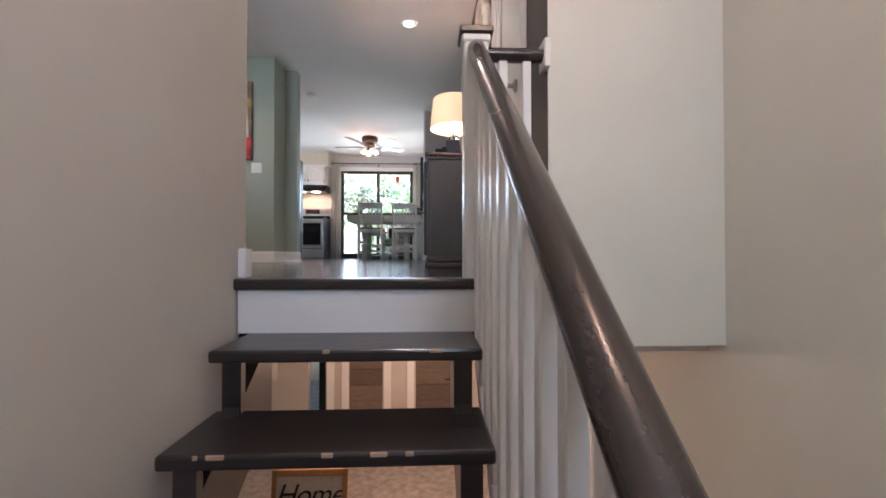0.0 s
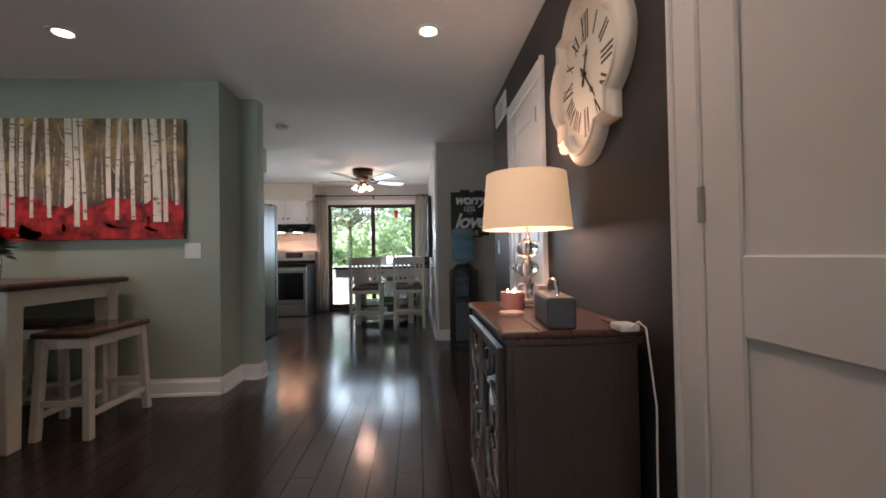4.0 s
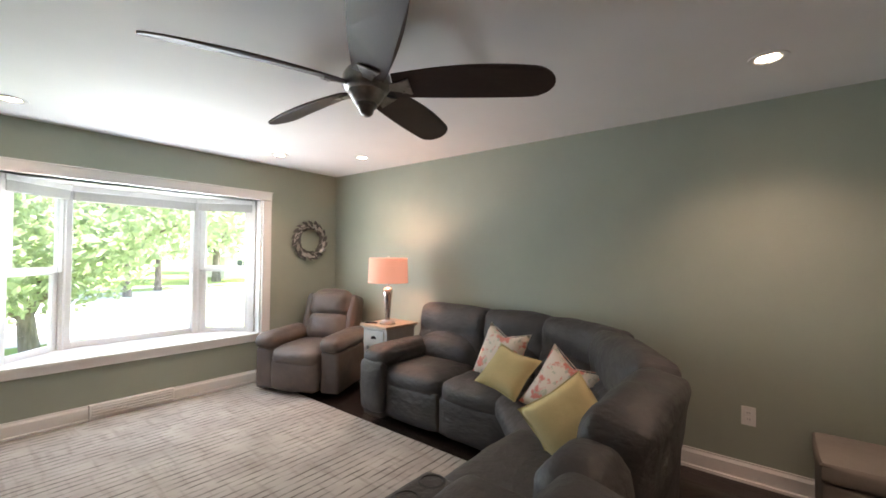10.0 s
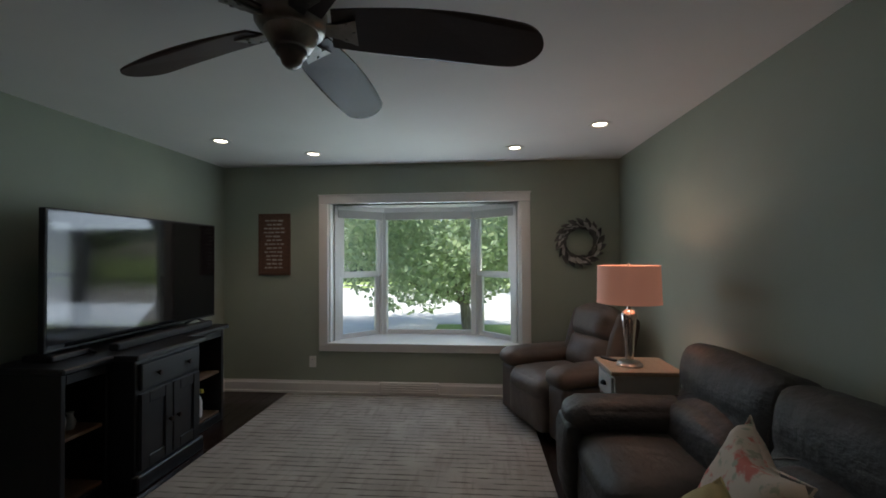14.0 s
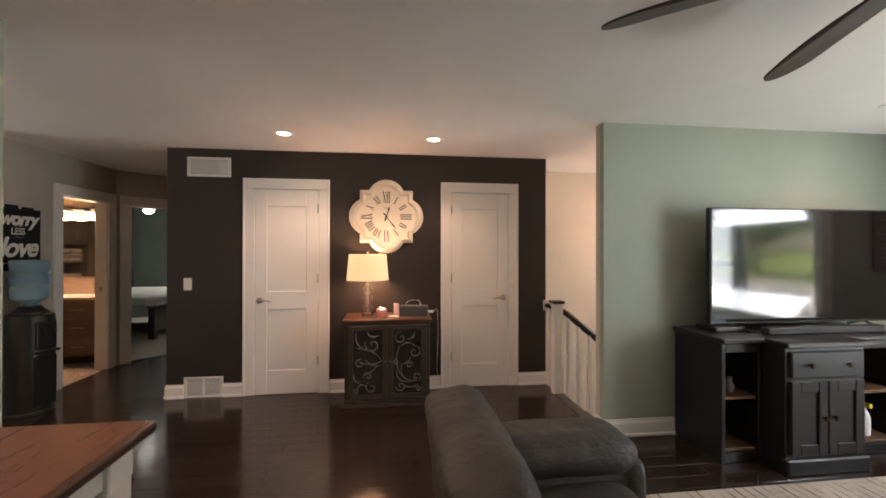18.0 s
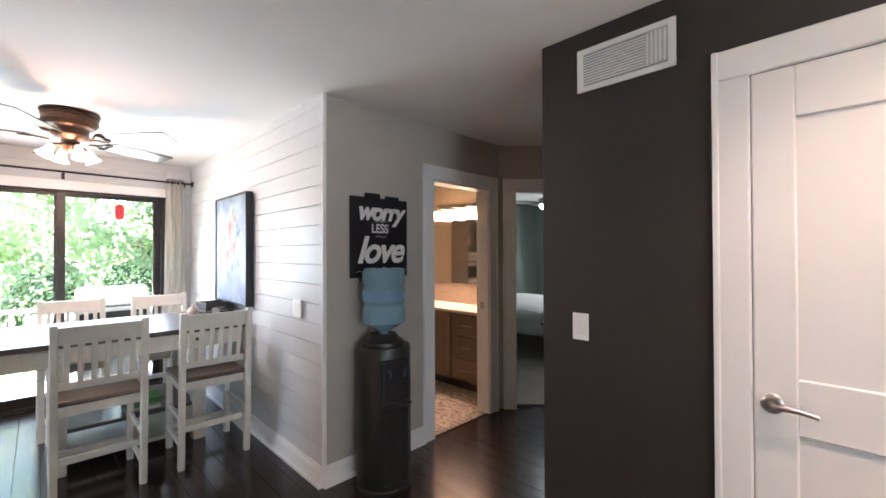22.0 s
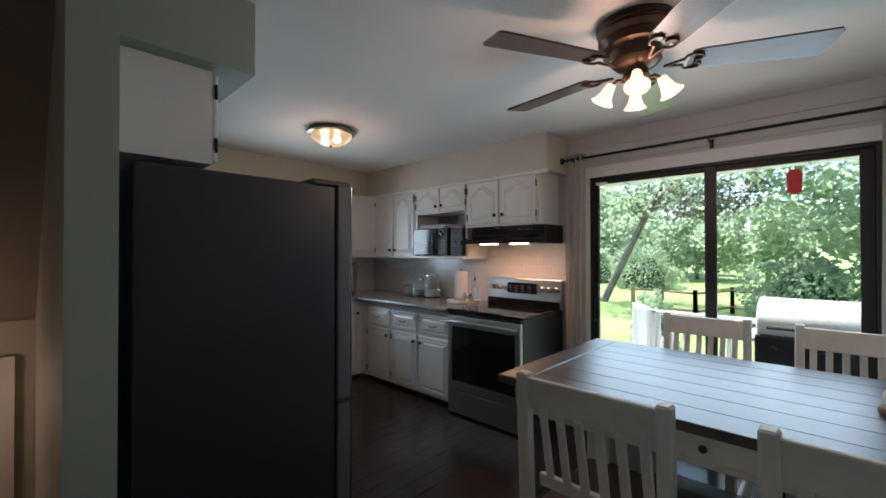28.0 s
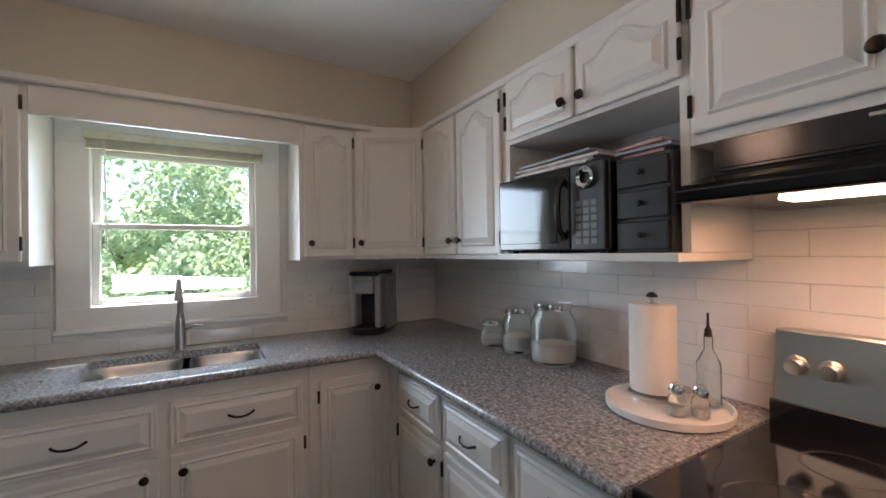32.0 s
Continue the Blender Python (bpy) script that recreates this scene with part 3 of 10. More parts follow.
def closet_door(name, ymid, hinge):
    m = T((XD, ymid + 0.305, 0)) @ RZ(-90)
    d = thing(name, m, "white two-panel closet door, closed, with a nickel lever", "door", kind="structure")
    casing(d, 0.61, 2.035)
    slab = panel_door(0.606, 2.028, 0.045, TRIM, d)
    slab.matrix_basis = T((0.002, -0.014, 0.004))
    hx = 0.05 if hinge == "far" else 0.552
    lever(slab, hx, 0.93, 1 if hinge == "far" else -1)
    for z in (0.28, 1.10, 1.80):
        part("hinge", box(0.597 if hinge == "far" else -0.006, -0.012, z, 0.612 if hinge == "far" else 0.008, 0.006, z + 0.09, 0.002), NICKEL, slab)
    return d


closet_door("door_1", 4.205, "far")
closet_door("door_2", 2.25, "near")


def grille(name, w, h, m, label, n=14, split=False):
    g = thing(name, m, label, "vent")
    fr = part("frame", box(-w / 2, -0.012, 0, w / 2, 0.0, 0.025, 0.003), WHITEPL, g)
    part("frame", box(-w / 2, -0.012, h - 0.025, w / 2, 0, h, 0.003), WHITEPL, g)
    for x in (-w / 2, w / 2 - 0.028):
        part("frame", box(x, -0.0125, 0.0, x + 0.028, 0, h, 0.003), WHITEPL, g)
    part("backing", box(-w / 2 + 0.02, -0.004, 0.02, w / 2 - 0.02, -0.001, h - 0.02), plain(name + "_shadow", (0.30, 0.29, 0.28), 0.7), g)
    for i in range(n):
        z = 0.03 + (h - 0.06) * (i + 0.5) / n
        part("slat", box(-w / 2 + 0.03, -0.0105, z - 0.0028, w / 2 - 0.03, -0.003, z + 0.0028), WHITEPL, g)
    if split:
        part("mullion", box(-0.012, -0.0122, 0.02, 0.012, 0, h - 0.02, 0.002), WHITEPL, g)
    else:
        part("damper", box(w / 2 - 0.11, -0.0115, 0.03, w / 2 - 0.03, -0.003, h - 0.03), plain("vent_side_louvre", (0.55, 0.54, 0.52), 0.5), g)
        for i in range(5):
            x = w / 2 - 0.105 + i * 0.016
            part("fin", box(x, -0.0135, 0.032, x + 0.006, -0.010, h - 0.032), WHITEPL, g)
    return g


grille("wall_vent", 0.40, 0.19, T((XD, 4.935, 2.145)) @ RZ(-90), "white slatted air vent high on the charcoal wall", 11)
grille("return_vent", 0.36, 0.20, T((XD, 4.98, 0.0)) @ RZ(-90), "white slatted return vent set in the baseboard", 12, True)


def switch_plate(m, n, label, mat=None, outlet=False):
    mat = mat or WHITEPL
    s = thing("wall_outlet" if outlet else "light_switch", m, label, "outlet" if outlet else "switch")
    w = 0.045 * n + 0.03
    part("plate", box(-w / 2, -0.006, -0.06, w / 2, 0, 0.06, 0.003, 2), mat, s)
    for i in range(n):
        x = (i - (n - 1) / 2) * 0.046
        if outlet:
            for z in (-0.03, 0.008):
                sock = part("socket", box(x - 0.016, -0.0085, z, x + 0.016, -0.005, z + 0.026, 0.003), mat, s)
                for dx in (-0.007, 0.005):
                    part("slot", box(x + dx, -0.0092, z + 0.008, x + dx + 0.002, -0.0084, z + 0.018), BLACKP, sock)
        else:
            part("rocker", box(x - 0.016, -0.0095, -0.033, x + 0.016, -0.005, 0.033, 0.003), mat, s)
    return s


switch_plate(T((XD, 5.13, 1.10)) @ RZ(-90), 1, "white rocker switch on the charcoal wall")
switch_plate(T((-1.98, 4.83, 1.105)), 2, "white double rocker switch under the picture")
switch_plate(T((-1.795, YB, 0.33)) @ RZ(180), 1, "white wall outlet below the bay window", outlet=True)
switch_plate(T((XS, 3.12, 0.42)) @ RZ(90), 1, "white wall outlet behind the sofa", outlet=True)
switch_plate(T((-0.045, 6.87, 1.07)) @ RZ(-90), 2, "white double switch on the shiplap wall")
switch_plate(T((-5.022, 8.72, 1.12)) @ RZ(90), 1, "white outlet on the tiled backsplash", outlet=True)

reg = thing("floor_register", T((-2.84, YB, 0)) @ RZ(180), "white baseboard heat register below the bay window", "register")
part("body", box(-0.31, -0.045, 0.0, 0.31, 0, 0.135, 0.006), TRIM, reg)
for i in range(4):
    part("louvre", box(-0.29, -0.052, 0.03 + i * 0.024, 0.29, -0.044, 0.042 + i * 0.024, 0.002), TRIM, reg)

# recessed lamps
CANGLOW = glow("can_light_glow", (1.0, 0.80, 0.60), 14.0)
can = None
for i, (x, y) in enumerate([(-0.17, 4.08), (-0.15, 2.80), (-2.38, 4.17), (-3.12, 4.15), (-4.30, 3.22), (-4.46, -0.07), (-3.89, -0.67), (-2.01, -0.70), (-1.42, -0.20)]):
    if can is None:
        can = thing("recessed_light", T((x, y, H)), "round white recessed ceiling light, switched on", "ceiling light", "recessed ceiling lights")
        part("trim_ring", lathe([(0.046, 0.002), (0.052, -0.003), (0.062, -0.008), (0.084, -0.005), (0.086, 0.002), (0.046, 0.003)], 28), WHITEPL, can, "", 40)
        part("lens", lathe([(0, -0.002), (0.048, -0.0015), (0.048, 0.0), (0, 0.0)], 24), CANGLOW, can)
    else:
        copy_thing(can, T((x, y, H)))
    e = {0: 24, 1: 24, 2: 22, 3: 22, 4: 30, 5: 18}.get(i, 19)
    lamp("recessed_lamp", "SPOT", e, SOFTWARM, T((x, y, H - 0.03)), 0.05, spot=125, blend=0.9)

# ---- stairs and railing ----
stair = thing("staircase", T((0, 0, 0)), "open-riser stairs with dark worn treads and a white top riser", "stairs", kind="structure")
CHIP = plain("bare_chipped_wood", (0.42, 0.30, 0.20), 0.7)
for i in range(6):
    z = -0.19 * (i + 1)
    yf = 1.205 - 0.232 * i
    tr = part("tread", box(-0.638, yf, z - 0.037, 0.165, yf + 0.285, z, 0.008, 2), TREAD, stair)
    if i < 3:
        rnd = random.Random(i)
        for kx in range(5 if i else 2):
            x = rnd.uniform(-0.62, 0.12)
            part("chip", box(x, yf - 0.0012, z - 0.012, x + rnd.uniform(0.012, 0.05), yf + 0.004, z + 0.0012, 0.003), CHIP, tr)
part("top_riser", box(-0.673, 1.475, -0.19, 0.45, 1.49, -0.035), TRIM, stair)
part("landing_nosing", box(-0.69, 1.455, -0.036, 0.452, 1.56, 0.004, 0.010, 2), TREAD, stair)
for x in (-0.60, 0.085):
    bm = bmesh.new()
    prof = [(1.48, -0.19), (1.48, -0.47), (0.02, -1.33), (-0.16, -1.33), (-0.16, -1.18), (0.0, -1.18)]
    a = [bm.verts.new((x, y, z)) for y, z in prof]
    b = [bm.verts.new((x + 0.045, y, z)) for y, z in prof]
    for k in range(len(prof)):
        j = (k + 1) % len(prof)
        bm.faces.new((a[k], a[j], b[j], b[k]))
    bm.faces.new(a[::-1])
    bm.faces.new(b)
    bmesh.ops.recalc_face_normals(bm, faces=bm.faces[:])
    part("stringer", bm, TREAD, stair)
for i in range(6):
    z = -0.19 * (i + 1)
    yf = 1.205 - 0.232 * i
    for x in (-0.605, 0.08):
        part("bracket", box(x, yf + 0.02, z - 0.19, x + 0.055, yf + 0.05, z - 0.037), TREAD, stair)

rail = thing("stair_railing", T((0, 0, 0)), "white baluster railing with a dark wooden handrail", "railing", kind="structure")
newel = part("newel_post", box(0.135, 1.47, -0.02, 0.225, 1.56, 0.90, 0.006), TRIM, rail)
part("newel_cap", box(0.118, 1.453, 0.90, 0.242, 1.577, 0.928, 0.006), TREAD, newel, "dark wooden cap")
part("newel_collar", box(0.127, 1.462, 0.872, 0.233, 1.568, 0.901, 0.006), TRIM, newel)
SL = 0.19 / 0.232


def railz(y):
    return 0.845 + (y - 1.47) * SL


pts = [(0.18, y, railz(y)) for y in (1.475, 1.0, 0.5, 0.0, -0.12)]
bm = tube(pts, 0.034, 14, flat=0.85)
HANDRAIL = wood("handrail_wood", (0.032, 0.022, 0.018), (0.042, 0.029, 0.023), 0.24, coat=0.35, along=(6, 0.6, 6), scale=2.5, bump=0.0)
part("handrail", bm, HANDRAIL, rail, "dark glossy handrail with worn streaks", 50)
part("handrail_foot", bent(box(0.163, -0.12, -0.045, 0.197, 1.475, -0.02, 0.004), lambda c: (c.x, c.y, c.z + railz(c.y))), HANDRAIL, rail)
for i in range(13):
    y = 1.40 - 0.112 * i
    part("baluster", box(0.164, y - 0.016, railz(y) - 0.86 - 0.16, 0.196, y + 0.016, railz(y) - 0.035, 0.003), TRIM, rail)
low = part("low_newel", box(0.135, -0.20, LAND, 0.225, -0.11, -0.38, 0.006), TRIM, rail)
part("skirt_board", bent(box(0.166, -0.15, 0, 0.194, 1.46, 0.05), lambda c: (c.x, c.y, c.z - 0.93 + 0.845 + (c.y - 1.47) * SL - 0.17)), TRIM, rail)
# short level rail from the newel to the closet wall
part("level_rail", tube([(0.225, 1.515, 0.845), (0.44, 1.515, 0.845)], 0.032, 12, flat=0.8), HANDRAIL, rail, "", 50)
part("rosette", box(0.435, 1.475, 0.79, 0.459, 1.555, 0.90, 0.004), TRIM, rail)
for x in (0.285, 0.375):
    part("baluster", box(x - 0.016, 1.50, 0.0, x + 0.016, 1.532, 0.82, 0.003), TRIM, rail)

# things of the lower hall seen under the treads
BARN = wood("weathered_barn_wood", (0.10, 0.075, 0.055), (0.26, 0.20, 0.15), 0.7, along=(1, 9, 9), scale=5, bump=0.3)
for x0, x1, lev in ((-1.06, -0.60, False), (-0.14, 0.50, True)):
    d = thing("barn_door", T((x0, 5.74, LOW)), "weathered plank door in the lower hall", "door")
    for i in range(9):
        part("plank", box(0, 0, 0.02 + i * 0.225, x1 - x0, 0.03, 0.02 + (i + 1) * 0.225 - 0.006, 0.004), BARN, d)
    if lev:
        part("door_handle", tube([(x1 - x0 - 0.10, -0.05, 1.0), (x1 - x0 - 0.22, -0.05, 1.0)], 0.012, 8), BLACKM, d, "black iron lever")
        part("handle_plate", box(x1 - x0 - 0.13, -0.012, 0.92, x1 - x0 - 0.08, 0.0, 1.08, 0.003), BLACKM, d)
        part("handle_stem", tube([(x1 - x0 - 0.10, -0.05, 1.0), (x1 - x0 - 0.10, 0.0, 1.0)], 0.010, 8), BLACKM, d)
for x in (-1.36, -1.16, -0.58, -0.26, 0.52):
    solid("trim_lower_door", box(x, 5.675, LOW, x + 0.10, 5.70, -0.55, 0.004), TRIM, "white casing in the lower hall", "trim")
# panel added behind the door opening, its near-black colour standing for missing light
solid("backdrop_dark_room", box(-1.7, 6.6, LOW, 0.7, 6.7, -0.3), plain("unlit_room_black", (0.03, 0.028, 0.026), 0.8), "near-black panel standing in for the unlit room behind the lower door", "wall")
sgn = thing("home_sign", T((-1.42, 3.9, LOW)) @ Matrix.Rotation(radians(-8), 4, "X"), "wood-framed white sign with script lettering, leaning", "sign")
part("board", box(0, 0, 0, 0.62, 0.02, 0.62), plain("sign_white_board", (0.6, 0.55, 0.48), 0.7), sgn)
ORANGEWOOD = wood("pine_frame", (0.38, 0.20, 0.09), (0.55, 0.32, 0.16), 0.5, along=(9, 9, 1))
for b in ((-0.05, -0.012, 0, 0.0, 0.03, 0.68), (0.62, -0.012, 0, 0.67, 0.03, 0.68), (0, -0.012, 0.62, 0.62, 0.03, 0.68)):
    part("frame", box(*b, 0.004), ORANGEWOOD, sgn)
lettering("lettering", "Home", 0.26, T((0.31, -0.004, 0.45)) @ Matrix.Rotation(radians(90), 4, "X"), BLACKP, sgn, 0.3)
# bare warm point lamps, with no fixture modelled, for lower hall and back stairs
lamp("lower_hall_lamp", "POINT", 30, WARM, T((-0.1, 4.2, -0.75)), 0.10)
lamp("back_stairs_lamp", "POINT", 9, WARM, T((-4.3, 5.6, 0.5)), 0.08)

# front door, and the lamp that hangs over the entry
fd = thing("door_front", T((-0.05, YB - 0.06, LAND)), "white front door of the entry", "door", kind="structure")
part("door_slab", box(0, -0.05, 0, 0.92, 0, 2.05, 0.004), TRIM, fd)
bd = thing("door_back", T((-4.985, 6.22, -1.38)) @ RZ(-90), "white back door at the foot of the stairs", "door", kind="structure")
panel_door(0.80, 2.02, 0.04, TRIM, bd)
lever(bd, 0.08, 0.95)
chand = thing("entry_chandelier", T((0.33, 0.28, H)), "bronze entry chandelier with frosted glass shades, lit", "chandelier")
part("canopy", lathe([(0, 0), (0.07, 0), (0.06, -0.03), (0.015, -0.04), (0, -0.04)], 20), BRONZE, chand, "", 40)
part("rod", tube([(0, 0, -0.03), (0, 0, -1.08)], 0.010, 8), BRONZE, chand)
FROST = glow("frosted_lamp_glass", (1.0, 0.60, 0.32), 0.9)
for i in range(4):
    a = radians(45 + 90 * i)
    c, s = math.cos(a), math.sin(a)
    arm = part("arm", tube([(0, 0, -1.06), (0.08 * c, 0.08 * s, -1.13), (0.17 * c, 0.17 * s, -1.13), (0.2 * c, 0.2 * s, -1.08)], 0.009, 8), BRONZE, chand, "", 50)
    part("shade", bent(lathe([(0.03, -1.07), (0.05, -1.06), (0.075, -0.96), (0.068, -0.96), (0.045, -1.05), (0.03, -1.06)], 18), lambda v, c=c, s=s: (v.x + 0.2 * c, v.y + 0.2 * s, v.z)), FROST, arm, "frosted glass shade", 40)
lamp("entry_lamp", "POINT", 10, WARM, T((0.33, 0.28, 1.50)), 0.12)

# ---- charcoal wall: clock, cabinet and lamp ----
def quatrefoil(scale, n=176):
    out = []
    for i in range(n):
        a = 2 * math.pi * i / n
        c, s = math.cos(a), math.sin(a)
        r = 0.268 / max(abs(c), abs(s))
        for k in range(4):
            cx, cy = 0.187 * math.cos(k * math.pi / 2), 0.187 * math.sin(k * math.pi / 2)
            b = c * cx + s * cy
            disc = b * b - (cx * cx + cy * cy - 0.190 ** 2)
            if disc > 0:
                r = max(r, b + math.sqrt(disc))
        out.append((scale * r * c, scale * r * s))
    return out


CLOCKW = plain("distressed_cream_paint", (0.66, 0.60, 0.50), 0.5, var=0.08, scale=10, bump=0.1)
CLOCKF = plain("cream_clock_dial", (0.70, 0.66, 0.56), 0.55, var=0.04, scale=5)
clock = thing("wall_clock", T((XD, 3.225, 1.775)) @ RZ(-90) @ Matrix.Rotation(radians(90), 4, "X"), "large cream quatrefoil wall clock with roman numerals", "clock")
bm = bmesh.new()
rings = []
for sc, z in ((1.0, 0.0), (1.0, 0.020), (0.985, 0.030), (0.94, 0.040), (0.895, 0.045), (0.885, 0.052), (0.865, 0.055), (0.85, 0.051), (0.835, 0.043), (0.815, 0.041), (0.805, 0.036), (0.80, 0.010)):
    rings.append([bm.verts.new((x, y, z)) for x, y in quatrefoil(sc)])
for a, b in zip(rings, rings[1:]):
    for i in range(len(a)):
        bm.faces.new((a[i], a[(i + 1) % len(a)], b[(i + 1) % len(a)], b[i]))
bmesh.ops.recalc_face_normals(bm, faces=bm.faces[:])
part("moulded_frame", bm, CLOCKW, clock, "", 35)
dial = part("dial", prism(quatrefoil(0.81), 0.002, 0.012), CLOCKF, clock, "pale cream dial")
INK = plain("faded_black_ink", (0.045, 0.038, 0.033), 0.6, var=0.5, scale=14)


def roman(num, length):
    """Tall numeral of straight strokes, its foot towards the dial's middle."""
    wid = {"I": 0.021, "V": 0.034, "X": 0.034}
    bm2 = bmesh.new()
    x = -sum(wid[ch] for ch in num) / 2
    for ch in num:
        w = wid[ch]
        c = x + w / 2
        strokes = {"I": [(c, c, 0.0105)], "V": [(c - 0.012, c, 0.0095), (c + 0.013, c, 0.004)], "X": [(c - 0.013, c + 0.013, 0.0095), (c + 0.013, c - 0.013, 0.004)]}[ch]
        for q, (a, b, t) in enumerate(strokes):
            absorb(bm2, prism([(b - t / 2, 0), (b + t / 2, 0), (a + t / 2, length), (a - t / 2, length)], 0.012, 0.0130 + 0.0002 * q))
        x += w
    return bm2


for i, num in enumerate(("XII", "I", "II", "III", "IV", "V", "VI", "VII", "VIII", "IX", "X", "XI")):
    a = radians(-30 * i)
    r, length = (0.140, 0.118) if i % 3 == 0 else (0.150, 0.082)
    part("numeral", roman(num, length), INK, dial, "", None, Matrix.Rotation(a, 4, "Z") @ T((0, r, 0)))
for ang, L, w in ((72, 0.115, 0.010), (-52, 0.17, 0.008)):
    a = radians(ang)
    hand = part("clock_needle", prism([(-0.05, -w / 3), (-0.03, -w), (0.0, -w / 2), (L * 0.55, -w / 2), (L * 0.68, -w * 1.3), (L * 0.78, -w / 2), (L, 0), (L * 0.78, w / 2), (L * 0.68, w * 1.3), (L * 0.55, w / 2), (0, w / 2), (-0.03, w), (-0.05, w / 3)], 0.020, 0.023), BLACKP, clock, "", None, Matrix.Rotation(a, 4, "Z"))
part("pivot", cyl(0.010, 0.014, 0.028, 14), BLACKP, clock)
part("dial_mark", box(-0.03, 0.085, 0.0122, 0.03, 0.094, 0.0128), plain("dial_label", (0.30, 0.27, 0.23), 0.6), dial)

cab = thing("console_cabinet", T((0.0, 3.205, 0)) @ RZ(-90), "dark wood cabinet with scrolled ironwork over mirrored doors", "cabinet")
W2 = 0.385
part("body", box(-W2, 0.02, 0.07, W2, 0.42, 0.755, 0.004), DARKBROWN, cab)
part("plinth", box(-W2 - 0.025, -0.012, 0.0, W2 + 0.025, 0.43, 0.035, 0.008, 2), DARKBROWN, cab)
part("plinth_moulding", box(-W2 - 0.012, 0.0, 0.035, W2 + 0.012, 0.425, 0.075, 0.012, 2), DARKBROWN, cab)
part("top", box(-W2 - 0.022, -0.012, 0.775, W2 + 0.022, 0.435, 0.80, 0.009, 2), REDBROWN, cab, "red-brown polished top")
part("top_moulding", box(-W2 - 0.010, 0.003, 0.750, W2 + 0.010, 0.43, 0.776, 0.008, 2), DARKBROWN, cab)
for x in (-W2 - 0.002, W2 - 0.030):
    part("corner_column", box(x, 0.004, 0.075, x + 0.032, 0.03, 0.75, 0.006, 2), DARKBROWN, cab)


def spiral(cx, cz, r0, r1, a0, turns, n=22):
    return [(cx + (r0 + (r1 - r0) * t / n) * math.cos(a0 + turns * 2 * math.pi * t / n), cz + (r0 + (r1 - r0) * t / n) * math.sin(a0 + turns * 2 * math.pi * t / n)) for t in range(n + 1)]


DULLMIRROR = plain("smoked_mirror", (0.10, 0.085, 0.075), 0.12, 0.7, var=0.3, scale=8)
IRON = plain("aged_bronze_iron", (0.17, 0.15, 0.13), 0.36, 0.7, var=0.3, scale=25)
for side in (-1, 1):
    dr = part("door", box(-0.178, -0.004, 0.085, 0.178, 0.016, 0.745, 0.003), DARKBROWN, cab, "", None, T((side * 0.179, 0, 0)))
    part("mirror", box(-0.128, -0.0075, 0.125, 0.128, -0.003, 0.705), DULLMIRROR, dr, "smoked mirror panel")
    for b in ((-0.178, -0.016, 0.085, -0.128, -0.003, 0.745), (0.128, -0.016, 0.085, 0.178, -0.003, 0.745), (-0.128, -0.0155, 0.085, 0.128, -0.003, 0.125), (-0.128, -0.0155, 0.705, 0.128, -0.003, 0.745)):
        part("door_frame", box(*b, 0.004), DARKBROWN, dr)
    if side < 0:
        curls = [(0.045, 0.575, 0.072, 160, 1.15), (-0.07, 0.405, 0.045, 60, 1.2), (0.0, 0.29, 0.042, 200, -1.1), (0.035, 0.185, 0.055, 120, 1.1), (-0.10, 0.155, 0.024, 90, 1.2)]
        stems = [(-0.105, 0.69, 0.02, 0.51, -0.05), (-0.01, 0.69, 0.10, 0.66, -0.03), (-0.10, 0.54, 0.125, 0.43, 0.035), (0.125, 0.43, -0.09, 0.44, 0.04),
                 (-0.02, 0.44, 0.125, 0.39, -0.03), (0.085, 0.38, -0.03, 0.30, 0.01), (-0.12, 0.32, -0.06, 0.23, -0.03), (-0.10, 0.16, 0.0, 0.17, 0.05)]
    else:
        curls = [(-0.06, 0.63, 0.062, 80, 1.2), (0.065, 0.50, 0.06, 100, -1.3), (-0.10, 0.41, 0.028, 60, 1.2), (0.02, 0.38, 0.032, 0, 1.2), (0.085, 0.27, 0.04, -60, 1.2),
                 (-0.06, 0.19, 0.05, 180, 1.2), (0.10, 0.16, 0.024, 180, -1.2)]
        stems = [(0.06, 0.69, 0.0, 0.62, 0.03), (-0.06, 0.55, 0.065, 0.56, 0.03), (-0.07, 0.56, -0.05, 0.28, -0.04), (-0.05, 0.40, 0.09, 0.235, -0.07),
                 (-0.10, 0.33, 0.02, 0.23, -0.04), (0.03, 0.45, -0.04, 0.39, 0.01), (-0.04, 0.20, 0.10, 0.20, -0.02)]
    vines = [spiral(cx, cz, r, 0.007, radians(a0), tn) for cx, cz, r, a0, tn in curls]
    for x0, z0, x1, z1, bow in stems:
        L = math.hypot(x1 - x0, z1 - z0)
        nx_, nz_ = -(z1 - z0) / L, (x1 - x0) / L
        vines.append([(x0 + (x1 - x0) * f + nx_ * bow * 4 * f * (1 - f), z0 + (z1 - z0) * f + nz_ * bow * 4 * f * (1 - f)) for f in (i / 10 for i in range(11))])
    for cu in vines:
        n = len(cu)
        part("scroll", tube([(x, -0.012, z) for x, z in cu], [0.0025 + 0.0035 * math.sin(math.pi * min(1, (i + 1) / n)) for i in range(n)], 6), IRON, dr, "", 60)
    part("pull", lathe([(0, 0), (0.007, 0), (0.005, 0.012), (0.011, 0.02), (0.009, 0.028), (0, 0.03)], 12), IRON, dr, "", 40, T((-side * 0.155, -0.016, 0.42)) @ Matrix.Rotation(radians(90), 4, "X"))

